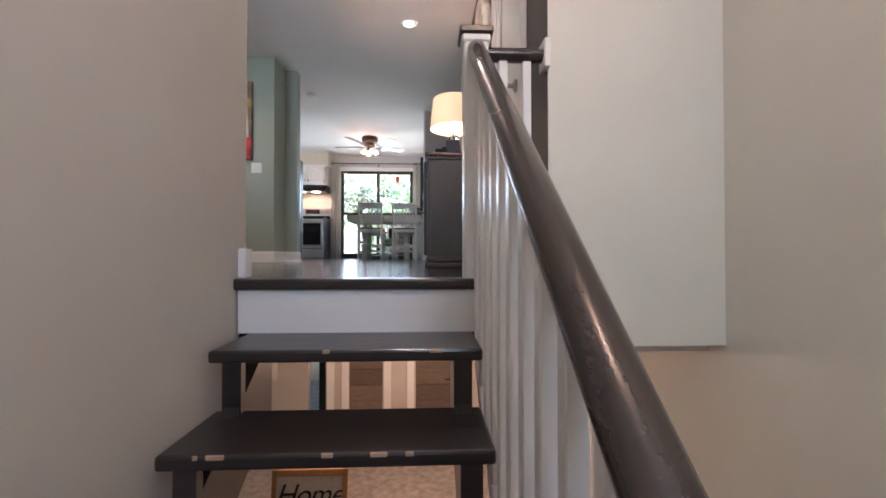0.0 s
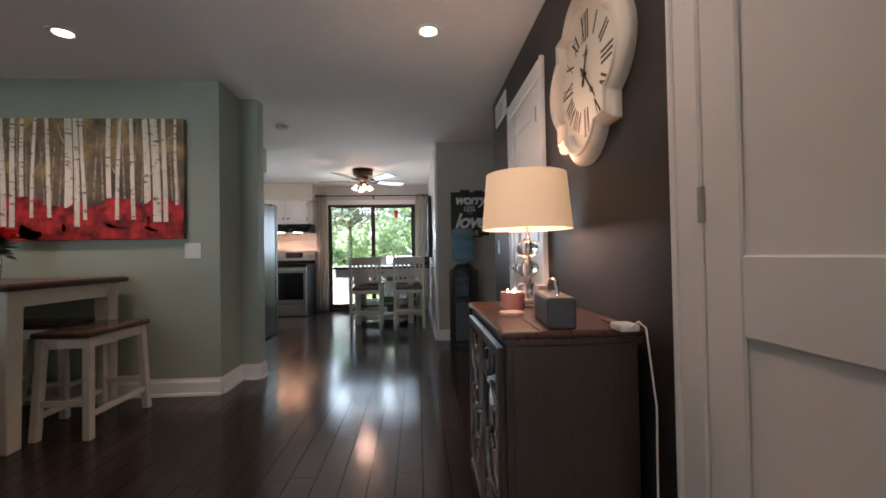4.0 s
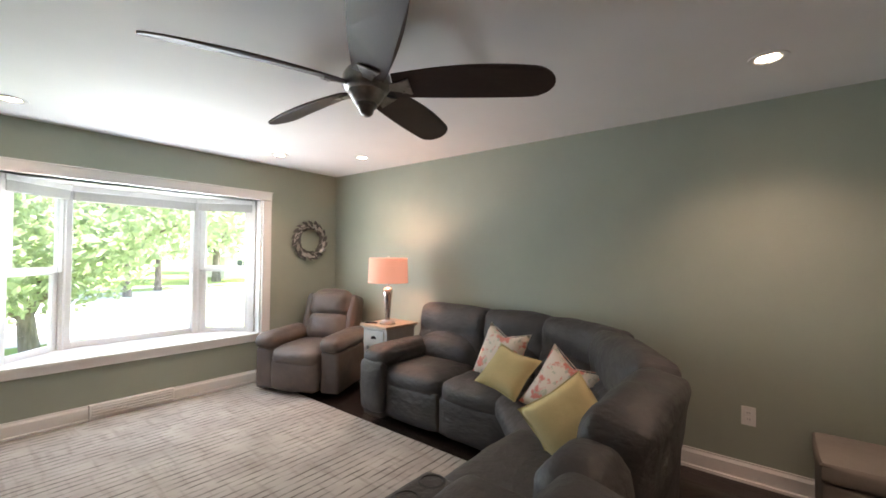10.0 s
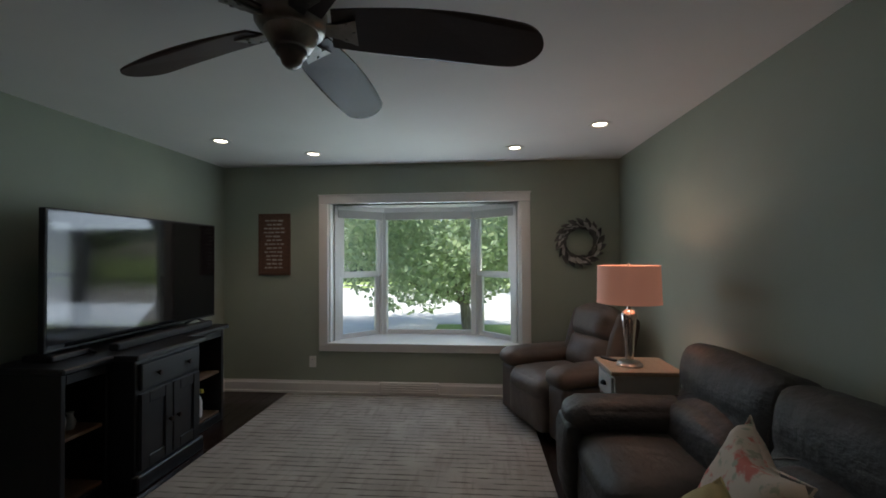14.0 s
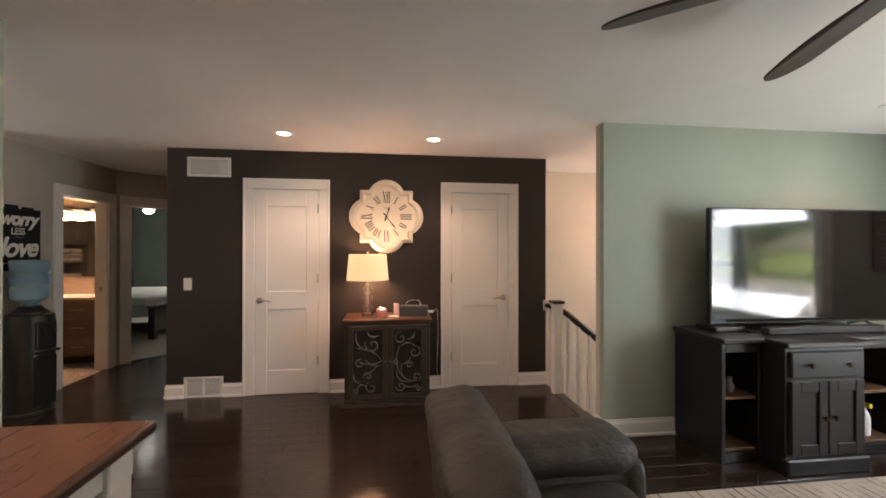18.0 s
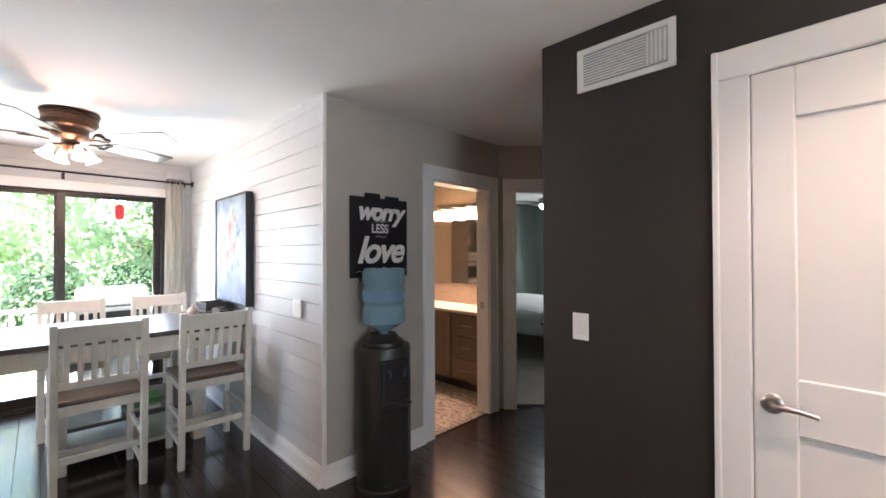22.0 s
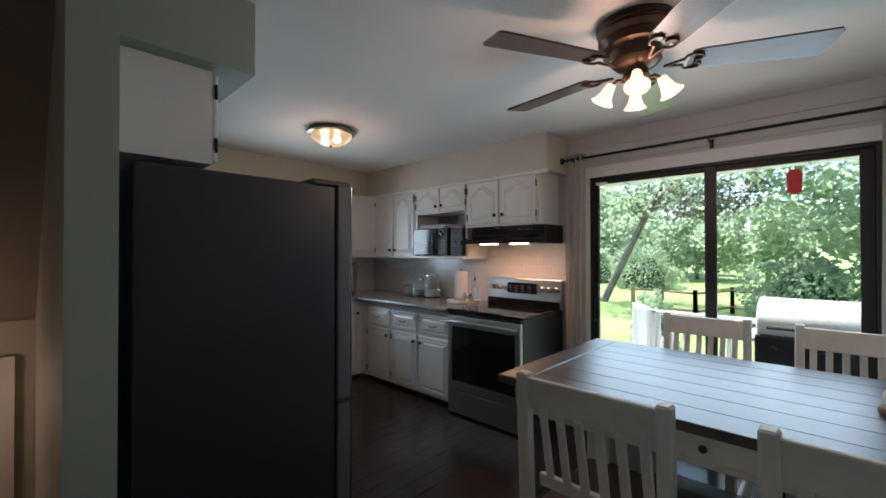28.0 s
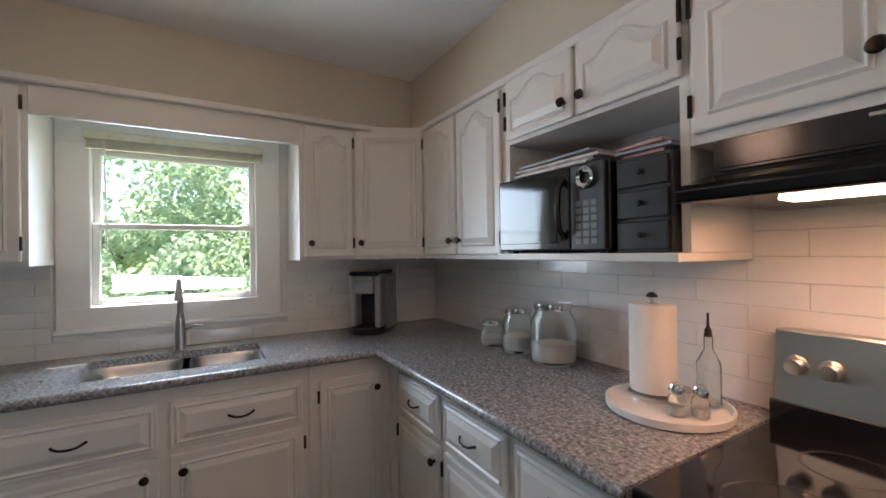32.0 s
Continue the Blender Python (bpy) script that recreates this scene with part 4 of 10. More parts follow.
# table lamp with stacked crystal balls
SHADE = Mat("cream_lampshade", (0.62, 0.47, 0.32), 0.8)
SHADE.b.inputs["Emission Color"].default_value = (1.0, 0.58, 0.30, 1)
SHADE.b.inputs["Emission Strength"].default_value = 0.10
SHADE.bump(SHADE.noise(300, 2, (1, 1, 4)), 0.15, 0.001)
lampt = thing("table_lamp", T((0.235, 3.40, 0.80)), "table lamp of stacked crystal balls with a cream drum shade, lit", "lamp")
part("base", box(-0.052, -0.052, 0, 0.052, 0.052, 0.018, 0.003), CRYSTAL, lampt)
part("base_cap", lathe([(0, 0.018), (0.035, 0.018), (0.03, 0.028), (0.012, 0.032), (0, 0.032)], 20), NICKEL, lampt, "", 40)
for z in (0.078, 0.168, 0.258):
    part("crystal_ball", lathe([(0, z - 0.041)] + [(0.050 * math.cos(radians(a)), z + 0.041 * math.sin(radians(a))) for a in range(-75, 90, 15)] + [(0, z + 0.041)], 24), CRYSTAL, lampt, "clear crystal ball", 80)
    part("spacer", lathe([(0, z + 0.037), (0.016, z + 0.037), (0.018, z + 0.044), (0.016, z + 0.052), (0, z + 0.052)], 16), NICKEL, lampt, "", 40)
part("stem", tube([(0, 0, 0.02), (0, 0, 0.36)], 0.006, 8), NICKEL, lampt)
part("shade", lathe([(0.198, 0.345), (0.201, 0.345), (0.178, 0.592), (0.175, 0.592)], 40), SHADE.m, lampt, "cream fabric shade", 60)
part("finial", lathe([(0, 0.585), (0.006, 0.585), (0.006, 0.60), (0.013, 0.605), (0.011, 0.618), (0, 0.622)], 14), NICKEL, lampt, "", 40)
part("spider", tube([(-0.175, 0, 0.585), (0, 0, 0.575), (0.175, 0, 0.585)], 0.003, 6), NICKEL, lampt)
part("bulb", lathe([(0, 0.40), (0.022, 0.42), (0.03, 0.45), (0.02, 0.48), (0, 0.49)], 16), glow("bulb_glow", (1.0, 0.75, 0.5), 8), lampt, "", 60)
lamp("crystal_lamp_bulb", "POINT", 13, WARM, T((0.235, 3.40, 1.25)), 0.05)

PINKGL = plain("pink_candle_glass", (0.62, 0.28, 0.24), 0.15, var=0.1)
candle = thing("jar_candle", T((0.13, 3.265, 0.80)), "pink glass jar candle with three burning wicks", "candle")
part("jar", lathe([(0, 0), (0.044, 0), (0.049, 0.008), (0.049, 0.078), (0.046, 0.08), (0.044, 0.066), (0, 0.066)], 28), PINKGL, candle, "", 40)
part("wax", lathe([(0, 0.0665), (0.0435, 0.0665), (0.0435, 0.068), (0, 0.068)], 24), glow("lit_wax", (1.0, 0.45, 0.30), 0.8), candle)
for a in (30, 150, 270):
    part("flame", bent(lathe([(0, 0.068), (0.0035, 0.074), (0.003, 0.082), (0, 0.094)], 8), lambda c, a=a: (c.x + 0.018 * math.cos(radians(a)), c.y + 0.018 * math.sin(radians(a)), c.z)), glow("candle_flame", (1.0, 0.75, 0.45), 20), candle)
lid = thing("candle_lid", T((0.10, 3.15, 0.80)), "round pale wooden candle lid lying on the cabinet", "lid")
part("disc", cyl(0.048, 0, 0.014, 28, 0.003), plain("pale_wood_lid", (0.62, 0.42, 0.32), 0.5, scale=20), lid, "", 40)
bx = thing("pink_box", T((0.21, 3.125, 0.80)) @ RZ(12), "small upright pale pink box", "box")
part("carton", box(-0.022, -0.022, 0, 0.022, 0.022, 0.115, 0.002), plain("pale_pink_card", (0.72, 0.50, 0.47), 0.55), bx)
spk = thing("portable_speaker", T((0.20, 2.955, 0.80)) @ RZ(-90 - 8), "grey portable speaker with a silver carrying handle", "speaker")
part("housing", box(-0.135, -0.045, 0, 0.135, 0.045, 0.098, 0.010, 3), plain("speaker_grey_mesh", (0.055, 0.058, 0.062), 0.6, scale=220, var=0.3), spk)
part("handle", tube([(-0.075, 0, 0.095), (-0.072, 0, 0.125), (-0.045, 0, 0.145), (0.0, 0, 0.150), (0.045, 0, 0.145), (0.062, 0, 0.12), (0.064, 0, 0.095)], 0.007, 8, flat=0.6), CHROME, spk, "", 60)
adapter = thing("power_adapter", T((0.36, 2.80, 0.80)), "white plug adapter with a looping cable", "cable")
part("plug", box(-0.03, -0.05, 0, 0.03, 0.02, 0.022, 0.006, 2), WHITEPL, adapter)
part("cable", tube([(0, -0.05, 0.012), (0.01, -0.075, 0.035), (0.02, -0.095, 0.02), (0.04, -0.105, -0.2), (0.045, -0.09, -0.6), (0.03, -0.13, -0.72), (0.04, -0.16, -0.62)], 0.003, 6), WHITEPL, adapter, "", 60)

# ---- television and its stand ----
ts = thing("tv_stand", T((XT - 0.015, 0.235, 0)) @ RZ(90), "black wooden television stand with drawers, doors and open shelves", "tv stand")
# local x runs along the wall, the front faces local +y


def tsbox(name, x0, y0, z0, x1, y1, z1, mat=None, parent=None, bev=0.004, label=""):
    return part(name, box(x0, y0, z0, x1, y1, z1, bev), mat or BLACKP, parent or ts, label)


INWOOD = wood("stand_inside_wood", (0.10, 0.055, 0.03), (0.19, 0.11, 0.06), 0.6, along=(1, 9, 9))
for (a, b, d) in ((-0.70, -0.155, 0.46), (0.43, 0.735, 0.46)):
    tsbox("side_panel", a, 0.0, 0.0, a + 0.03, d, 0.81)
    tsbox("side_panel", b - 0.03, 0.0, 0.0, b, d, 0.81)
    tsbox("back_panel", a + 0.03, 0.0, 0.06, b - 0.03, 0.015, 0.81, INWOOD)
    for z in (0.07, 0.42):
        tsbox("shelf", a + 0.03, 0.015, z, b - 0.03, d - 0.02, z + 0.022, INWOOD)
    tsbox("header", a + 0.03, d - 0.03, 0.745, b - 0.03, d, 0.81)
    tsbox("kick", a + 0.03, d - 0.03, 0.0, b - 0.03, d - 0.006, 0.068)
tsbox("center_carcass", -0.155, 0.0, 0.0, 0.43, 0.62, 0.81)
tsbox("center_plinth", -0.165, 0.60, 0.0, 0.44, 0.655, 0.10, bev=0.01)
tsbox("top", -0.72, -0.005, 0.81, 0.755, 0.50, 0.845, bev=0.008)
tsbox("center_top", -0.175, 0.48, 0.811, 0.45, 0.66, 0.846, bev=0.008)
drw = tsbox("drawer", -0.13, 0.618, 0.615, 0.405, 0.645, 0.785, bev=0.008)
for x in (0.0, 0.275):
    part("knob", lathe([(0, 0), (0.008, 0), (0.008, 0.012), (0.017, 0.018), (0.015, 0.027), (0, 0.03)], 14), BRONZE, drw, "dark bronze knob", 40, T((x, 0.645, 0.70)) @ Matrix.Rotation(radians(-90), 4, "X"))
for a, b, kx in ((-0.13, 0.134, 0.10), (0.142, 0.405, 0.175)):
    dr = tsbox("door", a, 0.618, 0.12, b, 0.632, 0.595, bev=0.003)
    for f in ((a, 0.632, 0.12, a + 0.065, 0.645, 0.595), (b - 0.065, 0.632, 0.12, b, 0.645, 0.595), (a + 0.065, 0.632, 0.12, b - 0.065, 0.6445, 0.19), (a + 0.065, 0.632, 0.525, b - 0.065, 0.6445, 0.595)):
        tsbox("door_frame", *f, None, dr)
    part("knob", lathe([(0, 0), (0.008, 0), (0.008, 0.012), (0.017, 0.018), (0.015, 0.027), (0, 0.03)], 14), BRONZE, dr, "dark bronze knob", 40, T((kx, 0.645, 0.36)) @ Matrix.Rotation(radians(-90), 4, "X"))
tv = thing("television", T((-1.02, 0.085, 0.846)) @ RZ(90), "large flat television, switched off, reflecting the bay window", "television")
part("bezel", box(-0.77, -0.025, 0.045, 0.77, 0.02, 0.905, 0.006, 2), BLACKP, tv)
part("screen", box(-0.757, 0.0195, 0.062, 0.757, 0.0225, 0.892), SCREEN, tv, "dark glossy screen")
part("back_bulge", box(-0.45, -0.06, 0.15, 0.45, -0.02, 0.6, 0.02), BLACKP, tv)
for x in (-0.55, 0.55):
    part("foot", tube([(x, -0.11, 0.008), (x, 0.0, 0.05), (x, 0.12, 0.008)], 0.009, 6), BLACKP, tv)
sb = thing("soundbar", T((-1.20, 0.10, 0.846)) @ RZ(90), "low black soundbar under the television", "soundbar")
part("bar", box(-0.47, -0.035, 0, 0.47, 0.035, 0.052, 0.010, 2), plain("soundbar_mesh", (0.02, 0.02, 0.021), 0.7, scale=200, var=0.3), sb)
spray = thing("spray_bottle", T((-1.17, -0.27, 0.092)), "white spray bottle with a yellow trigger on the shelf", "bottle")
part("bottle", lathe([(0, 0), (0.034, 0), (0.036, 0.01), (0.036, 0.12), (0.026, 0.16), (0.014, 0.18), (0.014, 0.2), (0, 0.2)], 20), WHITEPL, spray, "", 40)
part("trigger", box(-0.05, -0.013, 0.2, 0.02, 0.013, 0.235, 0.006), plain("yellow_plastic", (0.70, 0.55, 0.06), 0.4), spray, "yellow trigger head")
for y, h in ((0.80, 0.10), (0.86, 0.16)):
    g = thing("ornament", T((-1.15, y, 0.442)), "small pale ornament on the stand's shelf", "ornament")
    part("vase", lathe([(0, 0), (0.02, 0), (0.03, h * 0.4), (0.014, h * 0.8), (0.02, h), (0, h)], 16), plain("grey_ceramic", (0.3, 0.3, 0.29), 0.4), g, "", 40)
remote = thing("game_box", T((-1.0, 0.74, 0.846)), "low black box on the television stand", "box")
part("case", box(-0.1, -0.12, 0, 0.1, 0.12, 0.035, 0.006), BLACKP, remote)

# ---- rug ----
k = Mat("cream_ribbed_rug", (0.6, 0.56, 0.5), 0.95, spec=0.1)
warp = k.noise(2.2, 4)
wav = k.node("ShaderNodeTexWave", Scale=5.2, Distortion=1.1, Detail=3.0)
wav.inputs["Detail Scale"].default_value = 1.4
wav.bands_direction = "Y"
k.link(k.pos((0.55, 1, 1)), wav.inputs["Vector"])
line = k.ramp(wav.outputs["Fac"], [(0.03, (1, 1, 1)), (0.20, (0, 0, 0))])
brk = k.ramp(k.noise(5, 6, (1.2, 7, 1)), [(0.40, (0, 0, 0)), (0.56, (1, 1, 1))])
lines = k.mix((0, 0, 0), line, brk)
base = k.ramp(k.noise(3, 6), [(0.3, (0.31, 0.285, 0.255)), (0.7, (0.43, 0.40, 0.36))])
streak = k.ramp(k.noise(3.2, 6, (7, 0.8, 1)), [(0.52, (0, 0, 0)), (0.68, (0.6, 0.6, 0.6))])
c = k.mix(base, (0.26, 0.235, 0.205), streak)
c = k.mix(c, (0.13, 0.115, 0.10), lines)
k.color(c)
k.bump(line, -0.6, 0.006)
k.bump(k.noise(240, 3), 0.5, 0.003)
RUG = k.m
bm = box(-4.02, -1.13, 0.0, -1.55, 1.93, 0.016, 0.005, 2)
rug = solid("area_rug", bm, RUG, "large cream rug with broken ribbed lines", "rug", kind="")

# ---- sofa, recliner and small tables ----
k = Mat("taupe_suede_leather", (0.085, 0.070, 0.060), 0.55, spec=0.35)
n1 = k.noise(4, 6, local=False)
k.color(k.mix(k.ramp(n1, [(0.3, (0.038, 0.037, 0.036)), (0.7, (0.062, 0.060, 0.057))]), (0.085, 0.073, 0.063), k.ramp(k.noise(2.1, 5), [(0.55, (0, 0, 0)), (0.75, (0.35, 0.35, 0.35))])))
k.rough_from(k.noise(7, 5), 0.40, 0.66)
k.bump(k.noise(420, 3), 0.25, 0.0015)
k.bump(k.noise(16, 7, (1, 1, 1.6)), 0.75, 0.016)
k.bump(k.noise(7, 3, rough=0.4), 0.35, 0.03)
SUEDE = k.m
k = Mat("pale_taupe_suede", (0.13, 0.10, 0.085), 0.5, spec=0.4)
k.color(k.mix(k.ramp(k.noise(4, 6), [(0.3, (0.085, 0.070, 0.061)), (0.7, (0.135, 0.108, 0.092))]), (0.20, 0.145, 0.115), k.ramp(k.noise(2.6, 5), [(0.5, (0, 0, 0)), (0.72, (0.5, 0.5, 0.5))])))
k.rough_from(k.noise(7, 5), 0.38, 0.6)
k.bump(k.noise(420, 3), 0.25, 0.0015)
k.bump(k.noise(13, 6), 0.5, 0.014)
SUEDE_PALE = k.m
k = Mat("taupe_suede_piping", (0.05, 0.042, 0.036), 0.6)
PIPING = k.m


def pad(name, parent, sx, sy, sz, m, round_=0.35, puff=0.02, mat=None, seg=7, wrinkle=0.006, label=""):
    pad.n += 1
    return part(name, soft(sx, sy, sz, round_, seg, puff, 0, pad.n * 3.1, wrinkle), mat or SUEDE, parent, label, 70, m)


pad.n = 0


def back_pads(parent, m, w, lumbar_y=-0.235, head_y=-0.185, tilt_deg=-13):
    """A tall flat-topped head cushion with an arched lumbar roll swelling out below it."""
    tilt = Matrix.Rotation(radians(tilt_deg), 4, "X")
    pad.n += 1
    head = soft(w + 0.02, 0.235, 0.53, 0.26, 13, 0.020, 0, pad.n * 3.1, 0.010)
    bent(head, lambda c: (c.x, c.y - 0.020 * math.exp(-((c.z - 0.42) / 0.10) ** 2) + 0.018 * math.exp(-((c.z - 0.27) / 0.035) ** 2) * (c.y < 0), c.z))
    part("headrest_cushion", head, SUEDE, parent, "", 70, m @ T((0, head_y, 0.415)) @ tilt)
    pad.n += 1
    lumbar = soft(w - 0.05, 0.22, 0.30, 0.46, 11, 0.030, 0, pad.n * 3.1, 0.006)
    bent(lumbar, lambda c: (c.x, c.y, c.z * (1 - 0.34 * (2 * c.x / w) ** 2)))
    part("lumbar_cushion", lumbar, SUEDE, parent, "", 70, m @ T((0, lumbar_y - 0.035, 0.40)) @ tilt)
    n = 15
    arch = []
    for i in range(n + 1):
        u = 2 * i / n - 1
        arch.append((u * w * 0.47, -0.118, 0.305 - 0.10 * u * u))
    part("seam", tube(arch, 0.004, 5), PIPING, parent, "", None, m @ T((0, head_y, 0.415)) @ tilt)
    for sx in (-1, 1):
        part("side_seam", tube([(sx * (w / 2 - 0.012), -0.085 + 0.02 * math.sin(i), 0.10 + 0.042 * i) for i in range(10)], 0.003, 5), PIPING, parent, "", None, m @ T((0, head_y, 0.415)) @ tilt)


def seat_unit(parent, m, w, depth=0.80):
    """One reclining seat, its back at y = 0, its front towards -y, centred in x."""
    part("seat_base", box(-w / 2 + 0.005, -depth + 0.07, 0.05, w / 2 - 0.005, -0.10, 0.30, 0.02, 2), SUEDE, parent, "", None, m)
    pad("footrest_panel", parent, w - 0.012, 0.12, 0.30, m @ T((0, -depth + 0.06, 0.07)), 0.3, 0.012)
    seat = pad("seat_cushion", parent, w + 0.012, depth - 0.22, 0.20, m @ T((0, -depth / 2 - 0.10, 0.285)), 0.42, 0.020, seg=9)
    back_pads(parent, m, w)
    part("back_shell", box(-w / 2, -0.16, 0.08, w / 2, -0.04, 0.86, 0.03, 2), SUEDE, parent, "", None, m @ Matrix.Rotation(radians(-2), 4, "X"))
    return seat


def arm_unit(parent, m, w=0.25, depth=0.82):
    part("arm_base", box(-w / 2, -depth, 0.05, w / 2, -0.05, 0.48, 0.03, 2), SUEDE, parent, "", None, m)
    pad("arm_pillow", parent, w + 0.05, depth - 0.06, 0.17, m @ T((0, -depth / 2 - 0.03, 0.455)), 0.48, 0.014, seg=9)
    pad("arm_front", parent, w + 0.03, 0.10, 0.42, m @ T((0, -depth + 0.02, 0.10)), 0.4, 0.01)


sofa = thing("sectional_sofa", T((0, 0, 0)), "taupe suede-leather sectional sofa with cup holders and recliner seats", "sofa")
# run along the wall: backs at x = -4.92, fronts towards +x
run = T((-4.90, 0, 0)) @ RZ(90)
arm_unit(sofa, run @ T((0.60, 0, 0)), 0.24, 0.85)
seat_unit(sofa, run @ T((0.915, 0.03, 0)), 0.73, 0.84)
seat_unit(sofa, run @ T((1.585, 0.03, 0)), 0.60, 0.84)
# corner
ctr = Vector((-4.05, 2.08, 0))
corner = part("corner_base", prism([(-4.84, 1.89), (-4.08, 1.89), (-3.84, 2.13), (-3.82, 2.80), (-4.20, 2.70), (-4.60, 2.48)], 0.05, 0.30, 0.02), SUEDE, sofa)
pad("corner_seat", sofa, 0.86, 0.78, 0.20, T((-4.14, 2.30, 0.285)) @ RZ(45), 0.42, 0.02, seg=10)
for ang, px, py, w in ((67, -4.60, 2.16, 0.66), (32, -4.11, 2.56, 0.80)):
    mm = T((px, py, 0)) @ RZ(ang)
    back_pads(sofa, mm, w, -0.06, -0.01, -12)
    part("back_shell", box(-w / 2, 0.06, 0.08, w / 2, 0.15, 0.84, 0.03, 2), SUEDE, sofa, "", None, mm)
# wing: backs at y = 2.95, fronts towards -y
wing = T((0, 2.935, 0))
seat_unit(sofa, wing @ T((-3.45, 0.01, 0)) @ Matrix.Diagonal((1, 1, 0.97, 1)), 0.74, 0.86)
con = part("console", box(-0.15, -0.86, 0.05, 0.15, -0.12, 0.50, 0.03, 3), SUEDE, sofa, "", None, wing @ T((-2.925, 0, 0)))
pad("console_back", sofa, 0.30, 0.22, 0.44, wing @ T((-2.925, -0.13, 0.40)), 0.35, 0.02)
lidp = pad("console_lid", sofa, 0.29, 0.36, 0.10, wing @ T((-2.925, -0.47, 0.47)), 0.4, 0.012)
for dx in (-0.075, 0.075):
    cup = part("cup_holder", lathe([(0.050, 0.498), (0.056, 0.503), (0.046, 0.504), (0.044, 0.500), (0.0, 0.4995), (0.0, 0.496)], 24), BLACKP, sofa, "black cup holder ring", 40, wing @ T((-2.925 + dx, -0.775, 0)))
seat_unit(sofa, wing @ T((-2.42, 0.08, 0)) @ Matrix.Diagonal((1.03, 1, 0.93, 1)), 0.68, 0.88)
arm_unit(sofa, wing @ T((-1.985, 0, 0)), 0.26, 0.84)

# cushions
PILY = cloth("yellow_cushion_cloth", (0.56, 0.48, 0.25), 300, 0.10, 0.3)
k = Mat("floral_cushion_cloth", (0.62, 0.55, 0.46), 0.9, spec=0.2)
fl = k.ramp(k.noise(13, 3, local=True), [(0.52, (0, 0, 0)), (0.60, (1, 1, 1))])
fl2 = k.ramp(k.noise(19, 3, (1.3, 1, 1), local=True), [(0.57, (0, 0, 0)), (0.64, (1, 1, 1))])
k.color(k.mix(k.mix((0.66, 0.59, 0.50), (0.60, 0.22, 0.18), fl), (0.42, 0.44, 0.34), fl2))
k.bump(k.noise(380, 2, local=True), 0.3, 0.001)
PILF = k.m


def pillow(m, s, mat, label, dent=0.0):
    bm = bmesh.new()
    n = 12
    grid = {}
    for sgn in (1, -1):
        for i in range(n + 1):
            for j in range(n + 1):
                u, v = 2 * i / n - 1, 2 * j / n - 1
                edge = (1 - u ** 4) * (1 - v ** 4)
                pin = 1 - 0.10 * (1 - u * u) * v * v - 0.0
                pin2 = 1 - 0.10 * (1 - v * v) * u * u
                h = 0.075 * math.sqrt(max(edge, 0))
                key = (i, j, 0 if edge < 1e-6 else sgn)
                if key not in grid:
                    w = 0.006 * noise.noise(Vector((u * 3, v * 3, s * 40 + sgn)))
                    grid[key] = bm.verts.new((u * s / 2 * pin2, v * s / 2 * pin - dent * s * (1 - abs(u)) * max(0, v) ** 2, sgn * h * s / 0.42 + w))
        for i in range(n):
            for j in range(n):
                q = []
                for a, b in ((i, j), (i + 1, j), (i + 1, j + 1), (i, j + 1)):
                    q.append(grid.get((a, b, sgn)) or grid[(a, b, 0)])
                bm.faces.new(q if sgn > 0 else q[::-1])
    ob = thing("throw_pillow", m, label, "pillow", "pillows on the sofa")
    part("cover", bm, mat, ob, "", 70)
    part("piping", tube([(s / 2 * 0.995 * x * (1 - 0.10 * (1 - y * y) * x * x if abs(x) == 1 else 1), s / 2 * 0.995 * y * (1 - 0.10 * (1 - x * x) * y * y if abs(y) == 1 else 1) - dent * s * (1 - abs(x)) * max(0, y) ** 2, 0) for x, y in [(-1, -1), (0, -0.9), (1, -1), (0.9, 0), (1, 1), (0, 0.9), (-1, 1), (-0.9, 0)]], 0.004, 5, closed=True), mat, ob)
    return ob


def lean(x, y, z, heading, tilt, spin):
    """A pillow standing against a back: heading is the way that its face looks."""
    return T((x, y, z)) @ RZ(heading) @ Matrix.Rotation(radians(90 - tilt), 4, "X") @ RZ(spin)


def hung(corner, heading, tilt, spin, s, side=-1):
    """The place of a pillow whose upper corner on the given side stands at a point."""
    r = lean(0, 0, 0, heading, tilt, spin)
    c = Vector(corner) - r @ Vector((side * s / 2, s / 2, 0))
    return T(c) @ r


pillow(hung((-4.50, 1.50, 0.89), 80, 24, -6, 0.40), 0.40, PILF, "floral coral and cream throw pillow leaning on the sofa", 0.16)
pillow(hung((-4.27, 1.73, 0.79), 96, 46, -16, 0.33), 0.33, PILY, "yellow throw pillow on the sofa seat", 0.03)
pillow(hung((-4.265, 2.13, 0.85), 88, 32, -18, 0.43), 0.43, PILF, "floral coral and cream pillow in the sofa corner", 0.16)
pillow(hung((-3.81, 2.46, 0.83), 104, 32, 40, 0.37, 1), 0.37, PILY, "yellow throw pillow in the sofa corner")

